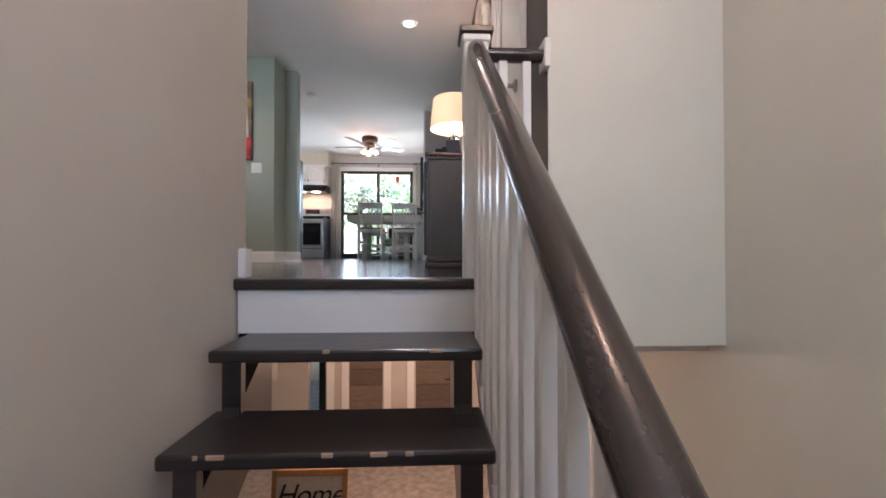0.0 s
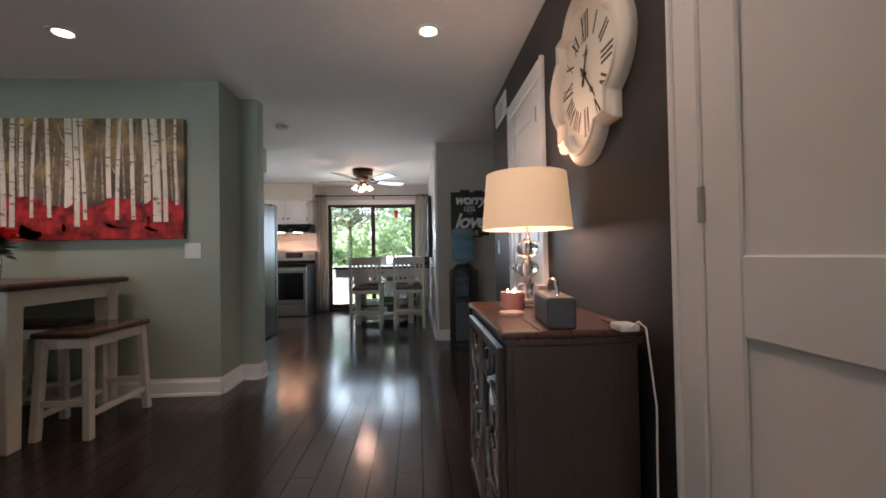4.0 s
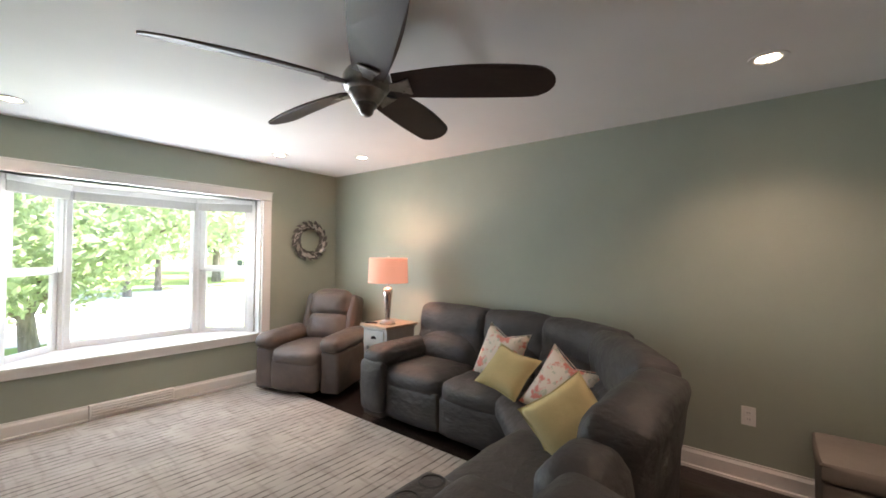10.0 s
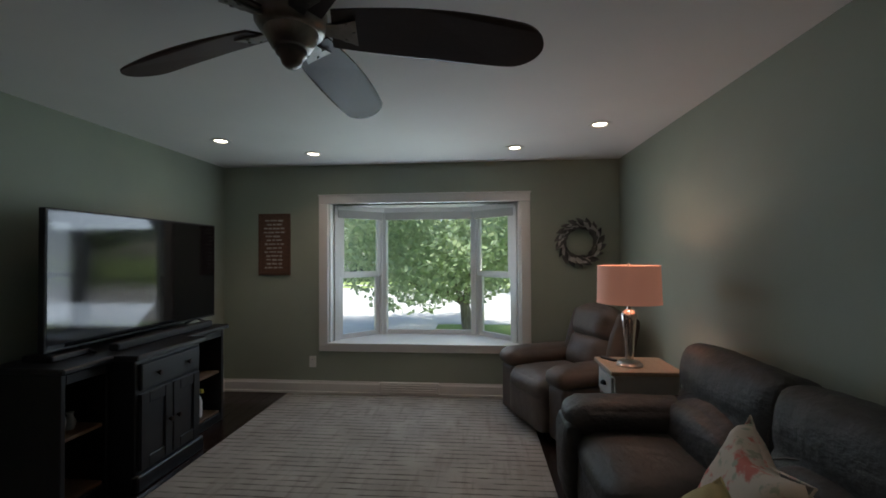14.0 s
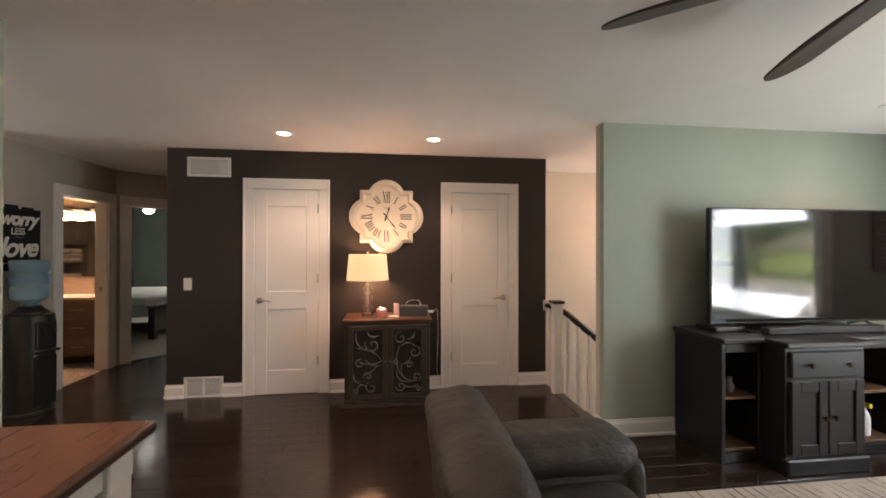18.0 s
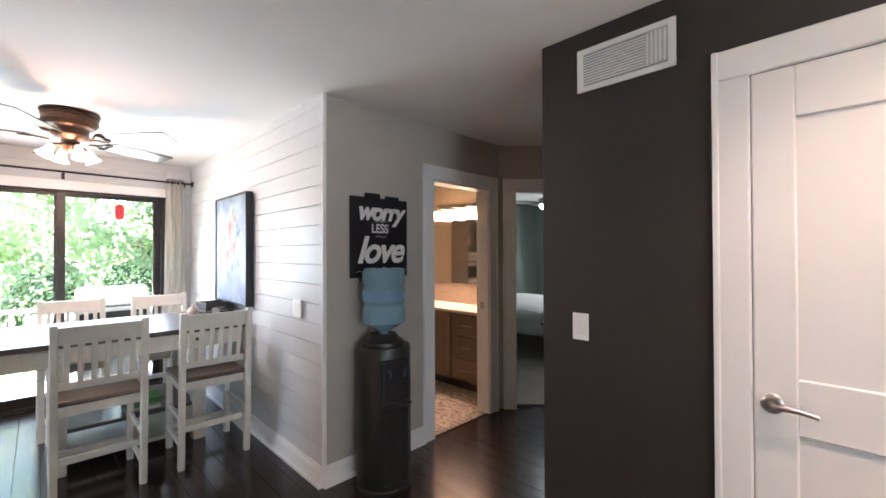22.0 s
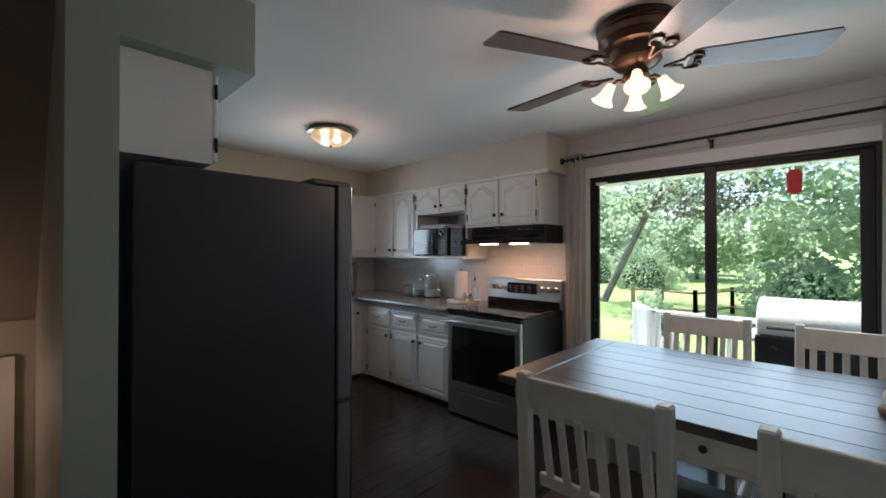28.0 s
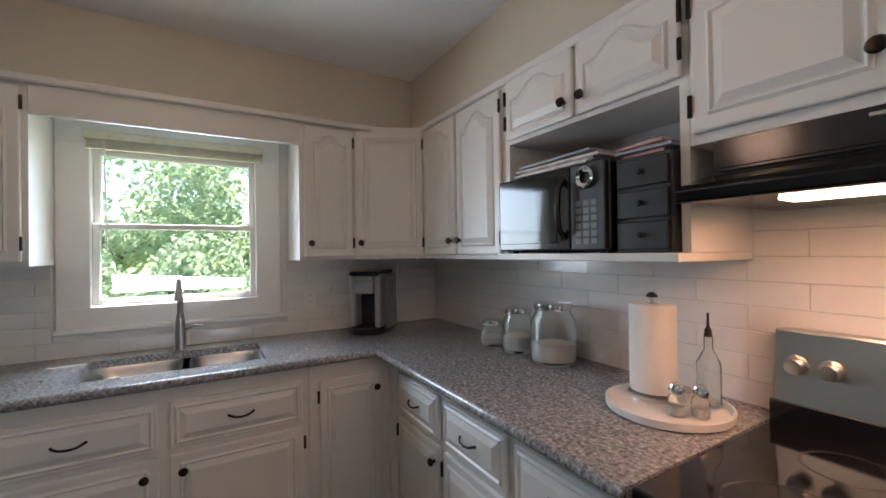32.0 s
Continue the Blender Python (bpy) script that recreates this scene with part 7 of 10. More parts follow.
base_cab("white base cabinet beside the sink", SINKBASE, 6.90, 7.47, 0.60, [("drawer", 6.92, 0.635, 7.45, 0.82, 0, 0), ("door", 6.92, 0.060, 7.45, 0.61, 7.40, 6.915)])
solid("trim_corner_filler", box(-4.42, 8.98, 0.035, -4.331, 9.02, 0.88), CABW, "white corner filler strip", "trim")

# granite worktop with the sink cut out
k = Mat("grey_granite", (0.3, 0.28, 0.26), 0.16)
g1 = k.ramp(k.noise(85, 5, (1, 1, 1), 0.7), [(0.34, (0.055, 0.055, 0.058)), (0.45, (0.20, 0.20, 0.205)), (0.57, (0.34, 0.345, 0.35)), (0.68, (0.58, 0.585, 0.58))])
g2 = k.ramp(k.noise(120, 3), [(0.58, (0, 0, 0)), (0.66, (1, 1, 1))])
k.color(k.mix(g1, (0.25, 0.21, 0.19), g2))
k.rough_from(k.noise(30, 3), 0.08, 0.18)
GRANITE = k.m
top = thing("worktop", T((0, 0, 0)), "speckled grey granite worktop turning round the corner", "worktop")
ZT = 0.92
SX0, SX1, SY0, SY1 = -4.88, -4.50, 7.72, 8.41
bm = bmesh.new()
for b in ((-5.03, 6.90, SX0, 8.90), (SX1, 6.90, -4.375, 8.90), (SX0, 6.90, SX1, SY0), (SX0, SY1, SX1, 8.90)):
    box(b[0], b[1], ZT - 0.036, b[2], b[3], ZT, bm=bm)
bmesh.ops.remove_doubles(bm, verts=bm.verts[:], dist=1e-4)
part("sink_run", bm, GRANITE, top)
part("stove_run", box(-5.03, 8.90, ZT - 0.036, -3.0, 9.60, ZT), GRANITE, top)
part("edge", tube([(-4.375, 6.92, ZT - 0.018), (-4.375, 8.90, ZT - 0.018), (-3.005, 8.90, ZT - 0.018)], 0.0182, 10), GRANITE, top, "rounded granite edge", 50)
sink = thing("kitchen_sink", T((0, 0, 0)), "undermount stainless double-bowl sink", "sink")
STEEL = brushed("brushed_stainless", (0.60, 0.595, 0.58), 0.29)
for y0, y1 in ((SY0 + 0.005, 8.075), (8.105, SY1 - 0.005)):
    bm = bmesh.new()

    def ring(ins, z, n=5):
        pts = []
        r = 0.06
        for cx, cy, a0 in ((SX1 - ins - r, y1 - ins - r, 0), (SX0 + ins + r, y1 - ins - r, 90), (SX0 + ins + r, y0 + ins + r, 180), (SX1 - ins - r, y0 + ins + r, 270)):
            for i in range(n):
                a = radians(a0 + 90 * i / (n - 1))
                pts.append(bm.verts.new((cx + r * math.cos(a), cy + r * math.sin(a), z)))
        return pts

    rr = [ring(-0.03, ZT - 0.0365), ring(0.0, ZT - 0.0365), ring(0.012, ZT - 0.06), ring(0.022, ZT - 0.19), ring(0.05, ZT - 0.205)]
    for a, b in zip(rr, rr[1:]):
        for i in range(len(a)):
            bm.faces.new((a[i], a[(i + 1) % len(a)], b[(i + 1) % len(a)], b[i]))
    bm.faces.new(rr[-1])
    bmesh.ops.recalc_face_normals(bm, faces=bm.faces[:])
    if bm.faces[-1].normal.z < 0:
        bmesh.ops.reverse_faces(bm, faces=bm.faces[:])
    bowl = part("bowl", bm, STEEL, sink, "", 50)
    part("drain", bent(lathe([(0, ZT - 0.203), (0.04, ZT - 0.203), (0.045, ZT - 0.204)], 20), lambda c, y0=y0, y1=y1: (c.x - 4.69, c.y + (y0 + y1) / 2, c.z)), CHROME, bowl)
part("divider", box(SX0 + 0.005, 8.072, ZT - 0.12, SX1 - 0.005, 8.108, ZT - 0.042, 0.008, 2), STEEL, sink)
fau = thing("faucet", T((-4.945, 8.06, ZT)), "brushed nickel pull-down faucet with a side lever", "faucet")
part("body", lathe([(0, 0), (0.028, 0), (0.028, 0.006), (0.022, 0.02), (0.024, 0.07), (0.022, 0.13), (0.016, 0.18), (0, 0.18)], 20), NICKEL, fau, "", 40)
part("spout", tube([(0, 0, 0.16), (0.0, 0, 0.28), (0.015, 0, 0.335), (0.05, 0, 0.362), (0.09, 0, 0.345), (0.11, 0, 0.30), (0.118, 0, 0.255)], [0.014, 0.013, 0.013, 0.014, 0.015, 0.017, 0.019], 12), NICKEL, fau, "", 50)
part("lever", tube([(0.0, 0.02, 0.10), (0.01, 0.06, 0.115), (0.02, 0.10, 0.112)], [0.010, 0.007, 0.006], 8), NICKEL, fau, "", 50)

# window over the sink
sw = thing("window_sink", T((-5.03, 0, 0)) @ RZ(90), "white double-hung window over the sink with a raised blind", "window", kind="structure")
for b in ((7.57, -0.022, 1.05, 7.70, 0.0, 1.99), (8.42, -0.022, 1.05, 8.555, 0.0, 1.99), (7.57, -0.023, 1.93, 8.555, 0.0, 2.06), (7.57, -0.023, 1.05, 8.555, 0.0, 1.155)):
    part("casing", box(*b, 0.005), TRIM, sw)
part("sill", box(7.56, -0.045, 1.03, 8.585, 0.0, 1.055, 0.006), TRIM, sw)
for b in ((7.685, -0.005, 1.145, 7.695, 0.13, 1.94), (8.425, -0.005, 1.145, 8.435, 0.13, 1.94), (7.69, -0.005, 1.93, 8.43, 0.13, 1.94), (7.69, -0.005, 1.145, 8.43, 0.13, 1.155)):
    part("jamb", box(*b), TRIM, sw)
sash(sw, 7.695, 1.155, 8.425, 1.56, T((0, 0.045, 0)), 0.030)
sash(sw, 7.695, 1.53, 8.425, 1.93, T((0, 0.085, 0)), 0.030)
bl = thing("window_blind", T((-5.03, 0, 0)) @ RZ(90), "cream slatted blind drawn up at the window top", "blind")
BLINDM = plain("cream_blind_slat", (0.62, 0.58, 0.44), 0.5)
part("headrail", box(7.68, -0.06, 1.955, 8.46, -0.022, 1.995, 0.003), BLINDM, bl)
for i in range(6):
    part("slat", box(7.69, -0.058, 1.912 + i * 0.0072, 8.45, -0.024, 1.9165 + i * 0.0072), BLINDM, bl)
part("wand", tube([(7.76, -0.055, 1.95), (7.765, -0.05, 1.42)], 0.004, 6), WHITEPL, bl)

# ---- appliances ----
stove = thing("electric_range", T((-2.60, 8.90, 0)), "stainless electric range with a black glass top and door", "stove")
part("body", box(-0.385, 0.03, 0.0, 0.385, 0.66, 0.905, 0.004), BLACKP, stove)
part("cooktop", box(-0.392, -0.005, 0.895, 0.392, 0.62, 0.925, 0.008, 2), BLACKGL, stove, "black glass cooktop")
for x, y, r in ((-0.19, 0.16, 0.10), (0.19, 0.16, 0.115), (-0.19, 0.44, 0.075), (0.19, 0.44, 0.09)):
    part("burner_ring", bent(lathe([(r, 0.9252), (r + 0.004, 0.9256), (r + 0.008, 0.9252)], 32), lambda c, x=x, y=y: (c.x + x, c.y + y, c.z)), plain("burner_print", (0.022, 0.022, 0.022), 0.25) if "burner_print" not in bpy.data.materials else bpy.data.materials["burner_print"], stove)
dr = part("oven_door", box(-0.38, -0.005, 0.225, 0.38, 0.03, 0.865, 0.008, 2), STEEL, stove, "stainless oven door")
part("oven_glass", box(-0.33, -0.0085, 0.30, 0.33, -0.004, 0.775, 0.002), BLACKGL, dr, "black oven glass")
part("vent_trim", box(-0.38, 0.0, 0.868, 0.38, 0.03, 0.893, 0.003), BLACKP, stove)
part("oven_handle", tube([(-0.34, -0.003, 0.815), (-0.335, -0.045, 0.82), (0.335, -0.045, 0.82), (0.34, -0.003, 0.815)], 0.013, 10), STEEL, dr, "", 60)
dw = part("storage_drawer", box(-0.38, -0.003, 0.015, 0.38, 0.03, 0.215, 0.006, 2), STEEL, stove, "stainless storage drawer")
part("badge", cyl(0.016, 0, 0.002, 20), CHROME, dw, "", None, T((0.0, -0.003, 0.275)) @ Matrix.Rotation(radians(90), 4, "X"))
bg = part("backguard", bent(box(-0.39, 0.60, 0.92, 0.39, 0.675, 1.175, 0.008, 2), lambda c: (c.x, c.y + (0.035 * (c.z - 0.92) / 0.25 if c.y < 0.63 else 0), c.z)), STEEL, stove, "stainless control panel")
part("backguard_foot", box(-0.388, 0.592, 0.922, 0.388, 0.605, 0.985), BLACKGL, stove)
part("display", box(-0.17, 0.610, 1.035, 0.15, 0.622, 1.135, 0.003), BLACKGL, bg, "black control display")
for i in range(3):
    for j in range(4):
        part("display_mark", box(-0.15 + j * 0.07, 0.6085, 1.05 + i * 0.025, -0.12 + j * 0.07, 0.6102, 1.054 + i * 0.025), plain("display_print", (0.3, 0.3, 0.3), 0.5) if "display_print" not in bpy.data.materials else bpy.data.materials["display_print"], bg)
for x in (-0.335, -0.265, 0.205, 0.275, 0.345):
    part("control_knob", lathe([(0, 0), (0.026, 0), (0.026, 0.006), (0.021, 0.010), (0.019, 0.030), (0, 0.032)], 20), STEEL, bg, "", 40, T((x, 0.618, 1.085)) @ Matrix.Rotation(radians(96), 4, "X"))

hood = thing("range_hood", T((-2.615, 9.10, 0)), "black under-cabinet range hood with its light on", "range hood")
bm = bmesh.new()
prof = [(0.0, 1.502), (0.0, 1.536), (0.135, 1.572), (0.150, 1.585), (0.158, 1.66), (0.495, 1.66), (0.495, 1.50), (0.02, 1.50)]
a = [bm.verts.new((-0.39, y, z)) for y, z in prof]
b = [bm.verts.new((0.39, y, z)) for y, z in prof]
for i in range(len(prof)):
    j = (i + 1) % len(prof)
    bm.faces.new((a[i], a[j], b[j], b[i]))
bm.faces.new(a[::-1])
bm.faces.new(b)
bmesh.ops.recalc_face_normals(bm, faces=bm.faces[:])
bmesh.ops.bevel(bm, geom=bm.edges[:], offset=0.005, segments=2, affect="EDGES")
part("shell", bm, plain("glossy_black_enamel", (0.007, 0.007, 0.007), 0.14, var=0.1, bump=0), hood)
part("lip", box(-0.395, -0.006, 1.498, 0.395, 0.03, 1.528, 0.006, 2), BLACKGL, hood)
for x in (-0.16, 0.16):
    part("light_lens", box(x - 0.075, 0.09, 1.493, x + 0.075, 0.17, 1.501, 0.003), glow("hood_light", (1.0, 0.72, 0.45), 12) if "hood_light" not in bpy.data.materials else bpy.data.materials["hood_light"], hood)
sw = part("switch_bar", box(0.14, 0.149, 1.618, 0.29, 0.157, 1.628, 0.002), BLACKP, hood)
for x in (0.15, 0.24, 0.275):
    part("switch", box(x, 0.146, 1.619, x + 0.012, 0.150, 1.627, 0.001), PEWTER, sw)
part("badge", box(-0.115, 0.1545, 1.640, -0.055, 0.158, 1.648, 0.001), STEEL, hood, "small pale maker's plate")
lamp("hood_lamp", "AREA", 4.1, (1.0, 0.40, 0.21), T((-2.6, 9.24, 1.485)), 0.55, 0.10)

fr = thing("refrigerator", T((-2.65, 6.505, 0)), "black-sided refrigerator with stainless doors and bottom freezer", "refrigerator")
FRSIDE = plain("charcoal_fridge_side", (0.022, 0.024, 0.026), 0.34, var=0.04, scale=8, bump=0.0)
part("cabinet", box(-0.45, 0.0, 0.02, 0.45, 0.775, 1.735, 0.006), FRSIDE, fr)
FSTEEL = brushed("fridge_stainless", (0.40, 0.40, 0.395), 0.22)
DOORSIDE = plain("grey_fridge_door_edge", (0.085, 0.085, 0.083), 0.5, var=0.05, scale=8, bump=0.0)
for nm, z0, z1 in (("upper_door", 0.72, 1.745), ("freezer_door", 0.03, 0.70)):
    fd = part(nm, box(-0.455, 0.785, z0, 0.455, 0.858, z1, 0.008, 2), DOORSIDE, fr, "grey-edged door")
    part("steel_skin", box(-0.4555, 0.8585, z0 + 0.002, 0.4555, 0.866, z1 - 0.002, 0.003), FSTEEL, fd, "brushed stainless front")
    d1 = d1 if z0 < 0.5 else fd
part("gasket", box(-0.44, 0.772, 0.03, 0.44, 0.786, 1.74), BLACKP, fr)
part("hinge_cover", box(0.28, 0.66, 1.735, 0.45, 0.86, 1.762, 0.008, 2), BLACKP, fr)
part("hinge_cover", box(-0.45, 0.66, 1.735, -0.28, 0.86, 1.762, 0.008, 2), BLACKP, fr)
part("mid_hinge", box(0.40, 0.78, 0.698, 0.462, 0.87, 0.722, 0.003), BLACKP, fr)
part("handle", tube([(-0.40, 0.865, 0.85), (-0.40, 0.91, 0.87), (-0.40, 0.91, 1.55), (-0.40, 0.865, 1.57)], 0.011, 8), STEEL, d1, "", 60)

mw = thing("microwave", WALLRUN @ T((-3.525, 0.012, 1.385)), "black countertop microwave on the open cabinet shelf", "microwave")
part("case", box(-0.25, -0.052, 0.008, 0.25, 0.30, 0.285, 0.006), BLACKP, mw)
for x, y in ((-0.22, -0.03), (0.22, -0.03), (-0.22, 0.26), (0.22, 0.26)):
    part("foot", box(x - 0.015, y - 0.015, 0, x + 0.015, y + 0.015, 0.009), BLACKP, mw)
part("door", box(-0.25, -0.075, 0.010, 0.115, -0.053, 0.283, 0.006, 2), BLACKGL, mw, "black glass door")
part("door_window", box(-0.235, -0.0775, 0.035, 0.06, -0.074, 0.258, 0.003), SCREEN, mw)
part("handle", tube([(0.09, -0.075, 0.05), (0.095, -0.105, 0.08), (0.095, -0.11, 0.145), (0.095, -0.105, 0.21), (0.09, -0.075, 0.24)], 0.010, 8), BLACKGL, mw, "", 60)
pn = part("control_panel", box(0.117, -0.074, 0.010, 0.25, -0.053, 0.283, 0.004), BLACKP, mw)
part("dial", lathe([(0.018, 0), (0.034, 0), (0.034, 0.012), (0.028, 0.016), (0.018, 0.010)], 24), CHROME, pn, "chrome dial ring", 40, T((0.183, -0.074, 0.235)) @ Matrix.Rotation(radians(90), 4, "X"))
for i in range(6):
    for j in range(3):
        part("key", box(0.14 + j * 0.03, -0.0755, 0.03 + i * 0.024, 0.162 + j * 0.03, -0.0735, 0.046 + i * 0.024), plain("keypad_grey", (0.16, 0.16, 0.16), 0.5) if "keypad_grey" not in bpy.data.materials else bpy.data.materials["keypad_grey"], pn)
box3 = thing("drawer_organizer", WALLRUN @ T((-3.175, 0, 1.385)), "small black three-drawer organizer beside the microwave", "organizer")
part("case", box(-0.085, -0.03, 0, 0.085, 0.24, 0.275, 0.004), BLACKP, box3)
for i in range(3):
    d = part("drawer", box(-0.077, -0.04, 0.010 + i * 0.088, 0.077, -0.028, 0.088 + i * 0.088, 0.003), BLACKP, box3)
    part("knob", lathe([(0, 0), (0.005, 0), (0.009, 0.008), (0.007, 0.014), (0, 0.015)], 10), BLACKM, d, "", 40, T((0, -0.04, 0.05 + i * 0.088)) @ Matrix.Rotation(radians(90), 4, "X"))
rnd = random.Random(6)
for (x, z, w, dd, n, nm) in ((-3.50, 1.671, 0.36, 0.26, 4, "paper_stack"), (-3.175, 1.661, 0.15, 0.2, 3, "paper_stack")):
    ps = thing(nm, WALLRUN @ T((x, 0.09, z)), "loose stack of papers and magazines in the microwave nook", "papers")
    for i in range(n):
        col = rnd.choice([(0.62, 0.58, 0.52), (0.42, 0.24, 0.16), (0.55, 0.30, 0.26), (0.30, 0.32, 0.36)])
        tmp = box(-w / 2 + rnd.uniform(-0.02, 0.02), -dd / 2 + rnd.uniform(-0.03, 0.0), 0, w / 2 + rnd.uniform(-0.02, 0.02), dd / 2, 0.008)
        part("magazine", bent(tmp, lambda c, i=i: (c.x, c.y, c.z + i * 0.0105 + 0.012 * max(0, c.x / w) * (i == n - 1))), plain("paper_%d_%d" % (int(z * 1000), i), col, 0.6, var=0.25, scale=25), ps)

# ---- small things on the worktop ----
kg = thing("coffee_maker", T((-4.86, 9.06, ZT)) @ RZ(46) @ Matrix.Scale(1.14, 4), "silver and black single-cup coffee maker in the corner", "coffee maker")
SILV = plain("silver_plastic", (0.36, 0.37, 0.375), 0.3, 0.35)
part("rear_body", box(-0.088, -0.01, 0.004, 0.088, 0.15, 0.305, 0.022, 3), SILV, kg)
part("water_tank", box(-0.125, 0.0, 0.006, -0.089, 0.14, 0.27, 0.014, 2), plain("smoked_tank", (0.16, 0.165, 0.17), 0.15), kg, "smoked plastic tank")
for sx in (-1, 1):
    part("side_column", box(min(sx * 0.052, sx * 0.087), -0.105, 0.03, max(sx * 0.052, sx * 0.087), -0.005, 0.312, 0.014, 3), SILV, kg)
hd = part("brew_head", box(-0.051, -0.122, 0.205, 0.051, -0.004, 0.298, 0.014, 3), SILV, kg)
part("chrome_band", box(-0.046, -0.125, 0.262, 0.046, -0.119, 0.286, 0.002), CHROME, hd)
part("lid", bent(box(-0.083, -0.118, 0.300, 0.083, 0.10, 0.325, 0.012, 3), lambda c: (c.x, c.y, c.z + 0.06 * max(0, c.y + 0.02) - 0.004)), BLACKGL, kg, "black top lid")
part("niche", box(-0.051, -0.030, 0.036, 0.051, -0.011, 0.205), BLACKP, kg)
tr2 = part("drip_tray", bent(lathe([(0, 0), (0.088, 0), (0.092, 0.012), (0.088, 0.032), (0.078, 0.036), (0, 0.034)], 28), lambda c: (c.x, c.y * 0.95 - 0.065, c.z)), BLACKP, kg, "", 40)
part("drip_grate", box(-0.045, -0.125, 0.034, 0.045, -0.04, 0.038, 0.001), BLACKM, tr2)
SUGAR = plain("white_sugar", (0.78, 0.76, 0.72), 0.9, scale=200, bump=0.3)
for x, r, h, fill, lidc in ((-4.15, 0.062, 0.10, 0.04, 0), (-3.97, 0.076, 0.18, 0.075, 0), (-3.745, 0.096, 0.225, 0.085, 1)):
    j = thing("glass_canister", T((x, 9.455 if r > 0.07 else 9.44, ZT)), "clear glass canister part filled with white sugar or flour", "jar", "glass canisters on the worktop")
    part("glass", lathe([(0, 0), (r * 0.92, 0), (r, 0.012), (r, h * 0.78), (r * 0.78, h * 0.93), (r * 0.78, h), (r * 0.74, h), (r * 0.74, h * 0.92), (r * 0.975, h * 0.775), (r * 0.975, 0.014), (0, 0.006)], 28), GLASS, j, "", 45)
    part("contents", lathe([(0, 0.010), (r * 0.93, 0.015), (r * 0.935, fill), (r * 0.4, fill + 0.012), (0, fill + 0.008)], 24), SUGAR, j, "white powder", 50)
    part("lid", lathe([(0, h + 0.002), (r * 0.84, h + 0.002), (r * 0.86, h + 0.010), (r * 0.84, h + 0.024), (r * 0.7, h + 0.028), (0, h + 0.028)], 28), CHROME, j, "silver metal lid", 40)
tray = thing("round_tray", T((-3.185, 9.345, ZT)), "round white tray with paper towels and small bottles", "tray")
part("tray_rim", lathe([(0, 0.004), (0.150, 0.004), (0.156, 0.0), (0.168, 0.006), (0.170, 0.026), (0.162, 0.028), (0.156, 0.012), (0, 0.012)], 40), WHITEPL, tray, "", 40)
tw = thing("paper_towel_holder", T((-3.255, 9.39, ZT + 0.012)), "roll of white paper towel on a steel holder", "paper towel")
part("base", lathe([(0, 0), (0.075, 0), (0.075, 0.012), (0.06, 0.018), (0, 0.018)], 28), STEEL, tw, "", 40)
k = Mat("paper_towel", (0.78, 0.77, 0.74), 0.95)
k.bump(k.noise(90, 3, local=True), 0.5, 0.003)
part("roll", lathe([(0.02, 0.022), (0.066, 0.022), (0.068, 0.03), (0.068, 0.285), (0.066, 0.292), (0.02, 0.292)], 32), k.m, tw, "white quilted roll", 50)
part("rod", cyl(0.006, 0.0, 0.315, 10), STEEL, tw)
part("rod_knob", lathe([(0, 0.31), (0.017, 0.312), (0.017, 0.318), (0.008, 0.326), (0, 0.328)], 14), BLACKM, tw, "", 40)
ob = thing("oil_bottle", T((-3.115, 9.44, ZT + 0.012)), "clear glass oil bottle with a dark pourer", "bottle")
part("bottle", lathe([(0, 0), (0.030, 0), (0.032, 0.01), (0.032, 0.13), (0.012, 0.17), (0.012, 0.21), (0.009, 0.21), (0.009, 0.17), (0.028, 0.128), (0.028, 0.012), (0, 0.008)], 20), GLASS, ob, "", 45)
part("pourer", lathe([(0, 0.205), (0.010, 0.205), (0.010, 0.225), (0.004, 0.235), (0.003, 0.275), (0, 0.275)], 10), BLACKM, ob, "", 40)
for x, y in ((-3.13, 9.30), (-3.085, 9.335)):
    sh2 = thing("spice_shaker", T((x, y, ZT + 0.012)), "small glass shaker with a round metal cap", "shaker", "shakers on the tray")
    part("jar", lathe([(0, 0), (0.022, 0), (0.024, 0.04), (0.018, 0.06), (0, 0.06)], 18), GLASS, sh2, "", 45)
    part("salt", lathe([(0, 0.004), (0.019, 0.004), (0.021, 0.03), (0, 0.032)], 14), SUGAR, sh2)
    part("cap", lathe([(0, 0.06), (0.019, 0.06), (0.022, 0.075), (0.014, 0.09), (0, 0.093)], 18), CHROME, sh2, "", 40)

# ---- lights of the kitchen ----
kl = thing("kitchen_ceiling_light", T((-3.43, 7.99, H)) @ Matrix.Scale(0.93, 4), "flush ceiling light with a ribbed glass bowl and bronze rim, lit", "ceiling light")
part("pan", lathe([(0, 0), (0.185, 0), (0.192, -0.014), (0.206, -0.024), (0.202, -0.042), (0.180, -0.048), (0.165, -0.036), (0, -0.036)], 36), plain("bronze_silver_rim", (0.22, 0.19, 0.15), 0.3, 0.9), kl, "", 35)
k = Mat("ribbed_bowl_glass", (1.0, 0.80, 0.58), 0.34)
k.b.inputs["Transmission Weight"].default_value = 0.9
k.b.inputs["IOR"].default_value = 1.2
k.b.inputs["Emission Color"].default_value = (1.0, 0.62, 0.34, 1)
k.b.inputs["Emission Strength"].default_value = 0.16
BOWL = k.m
ribs = lathe([(0.176, -0.042), (0.168, -0.070), (0.135, -0.108), (0.07, -0.134), (0.004, -0.140)], 96)
part("bowl", bent(ribs, lambda c: (c.x * (1 + 0.008 * math.cos(48 * math.atan2(c.y, c.x))), c.y * (1 + 0.008 * math.cos(48 * math.atan2(c.y, c.x))), c.z)), BOWL, kl, "ribbed glass bowl", 60)
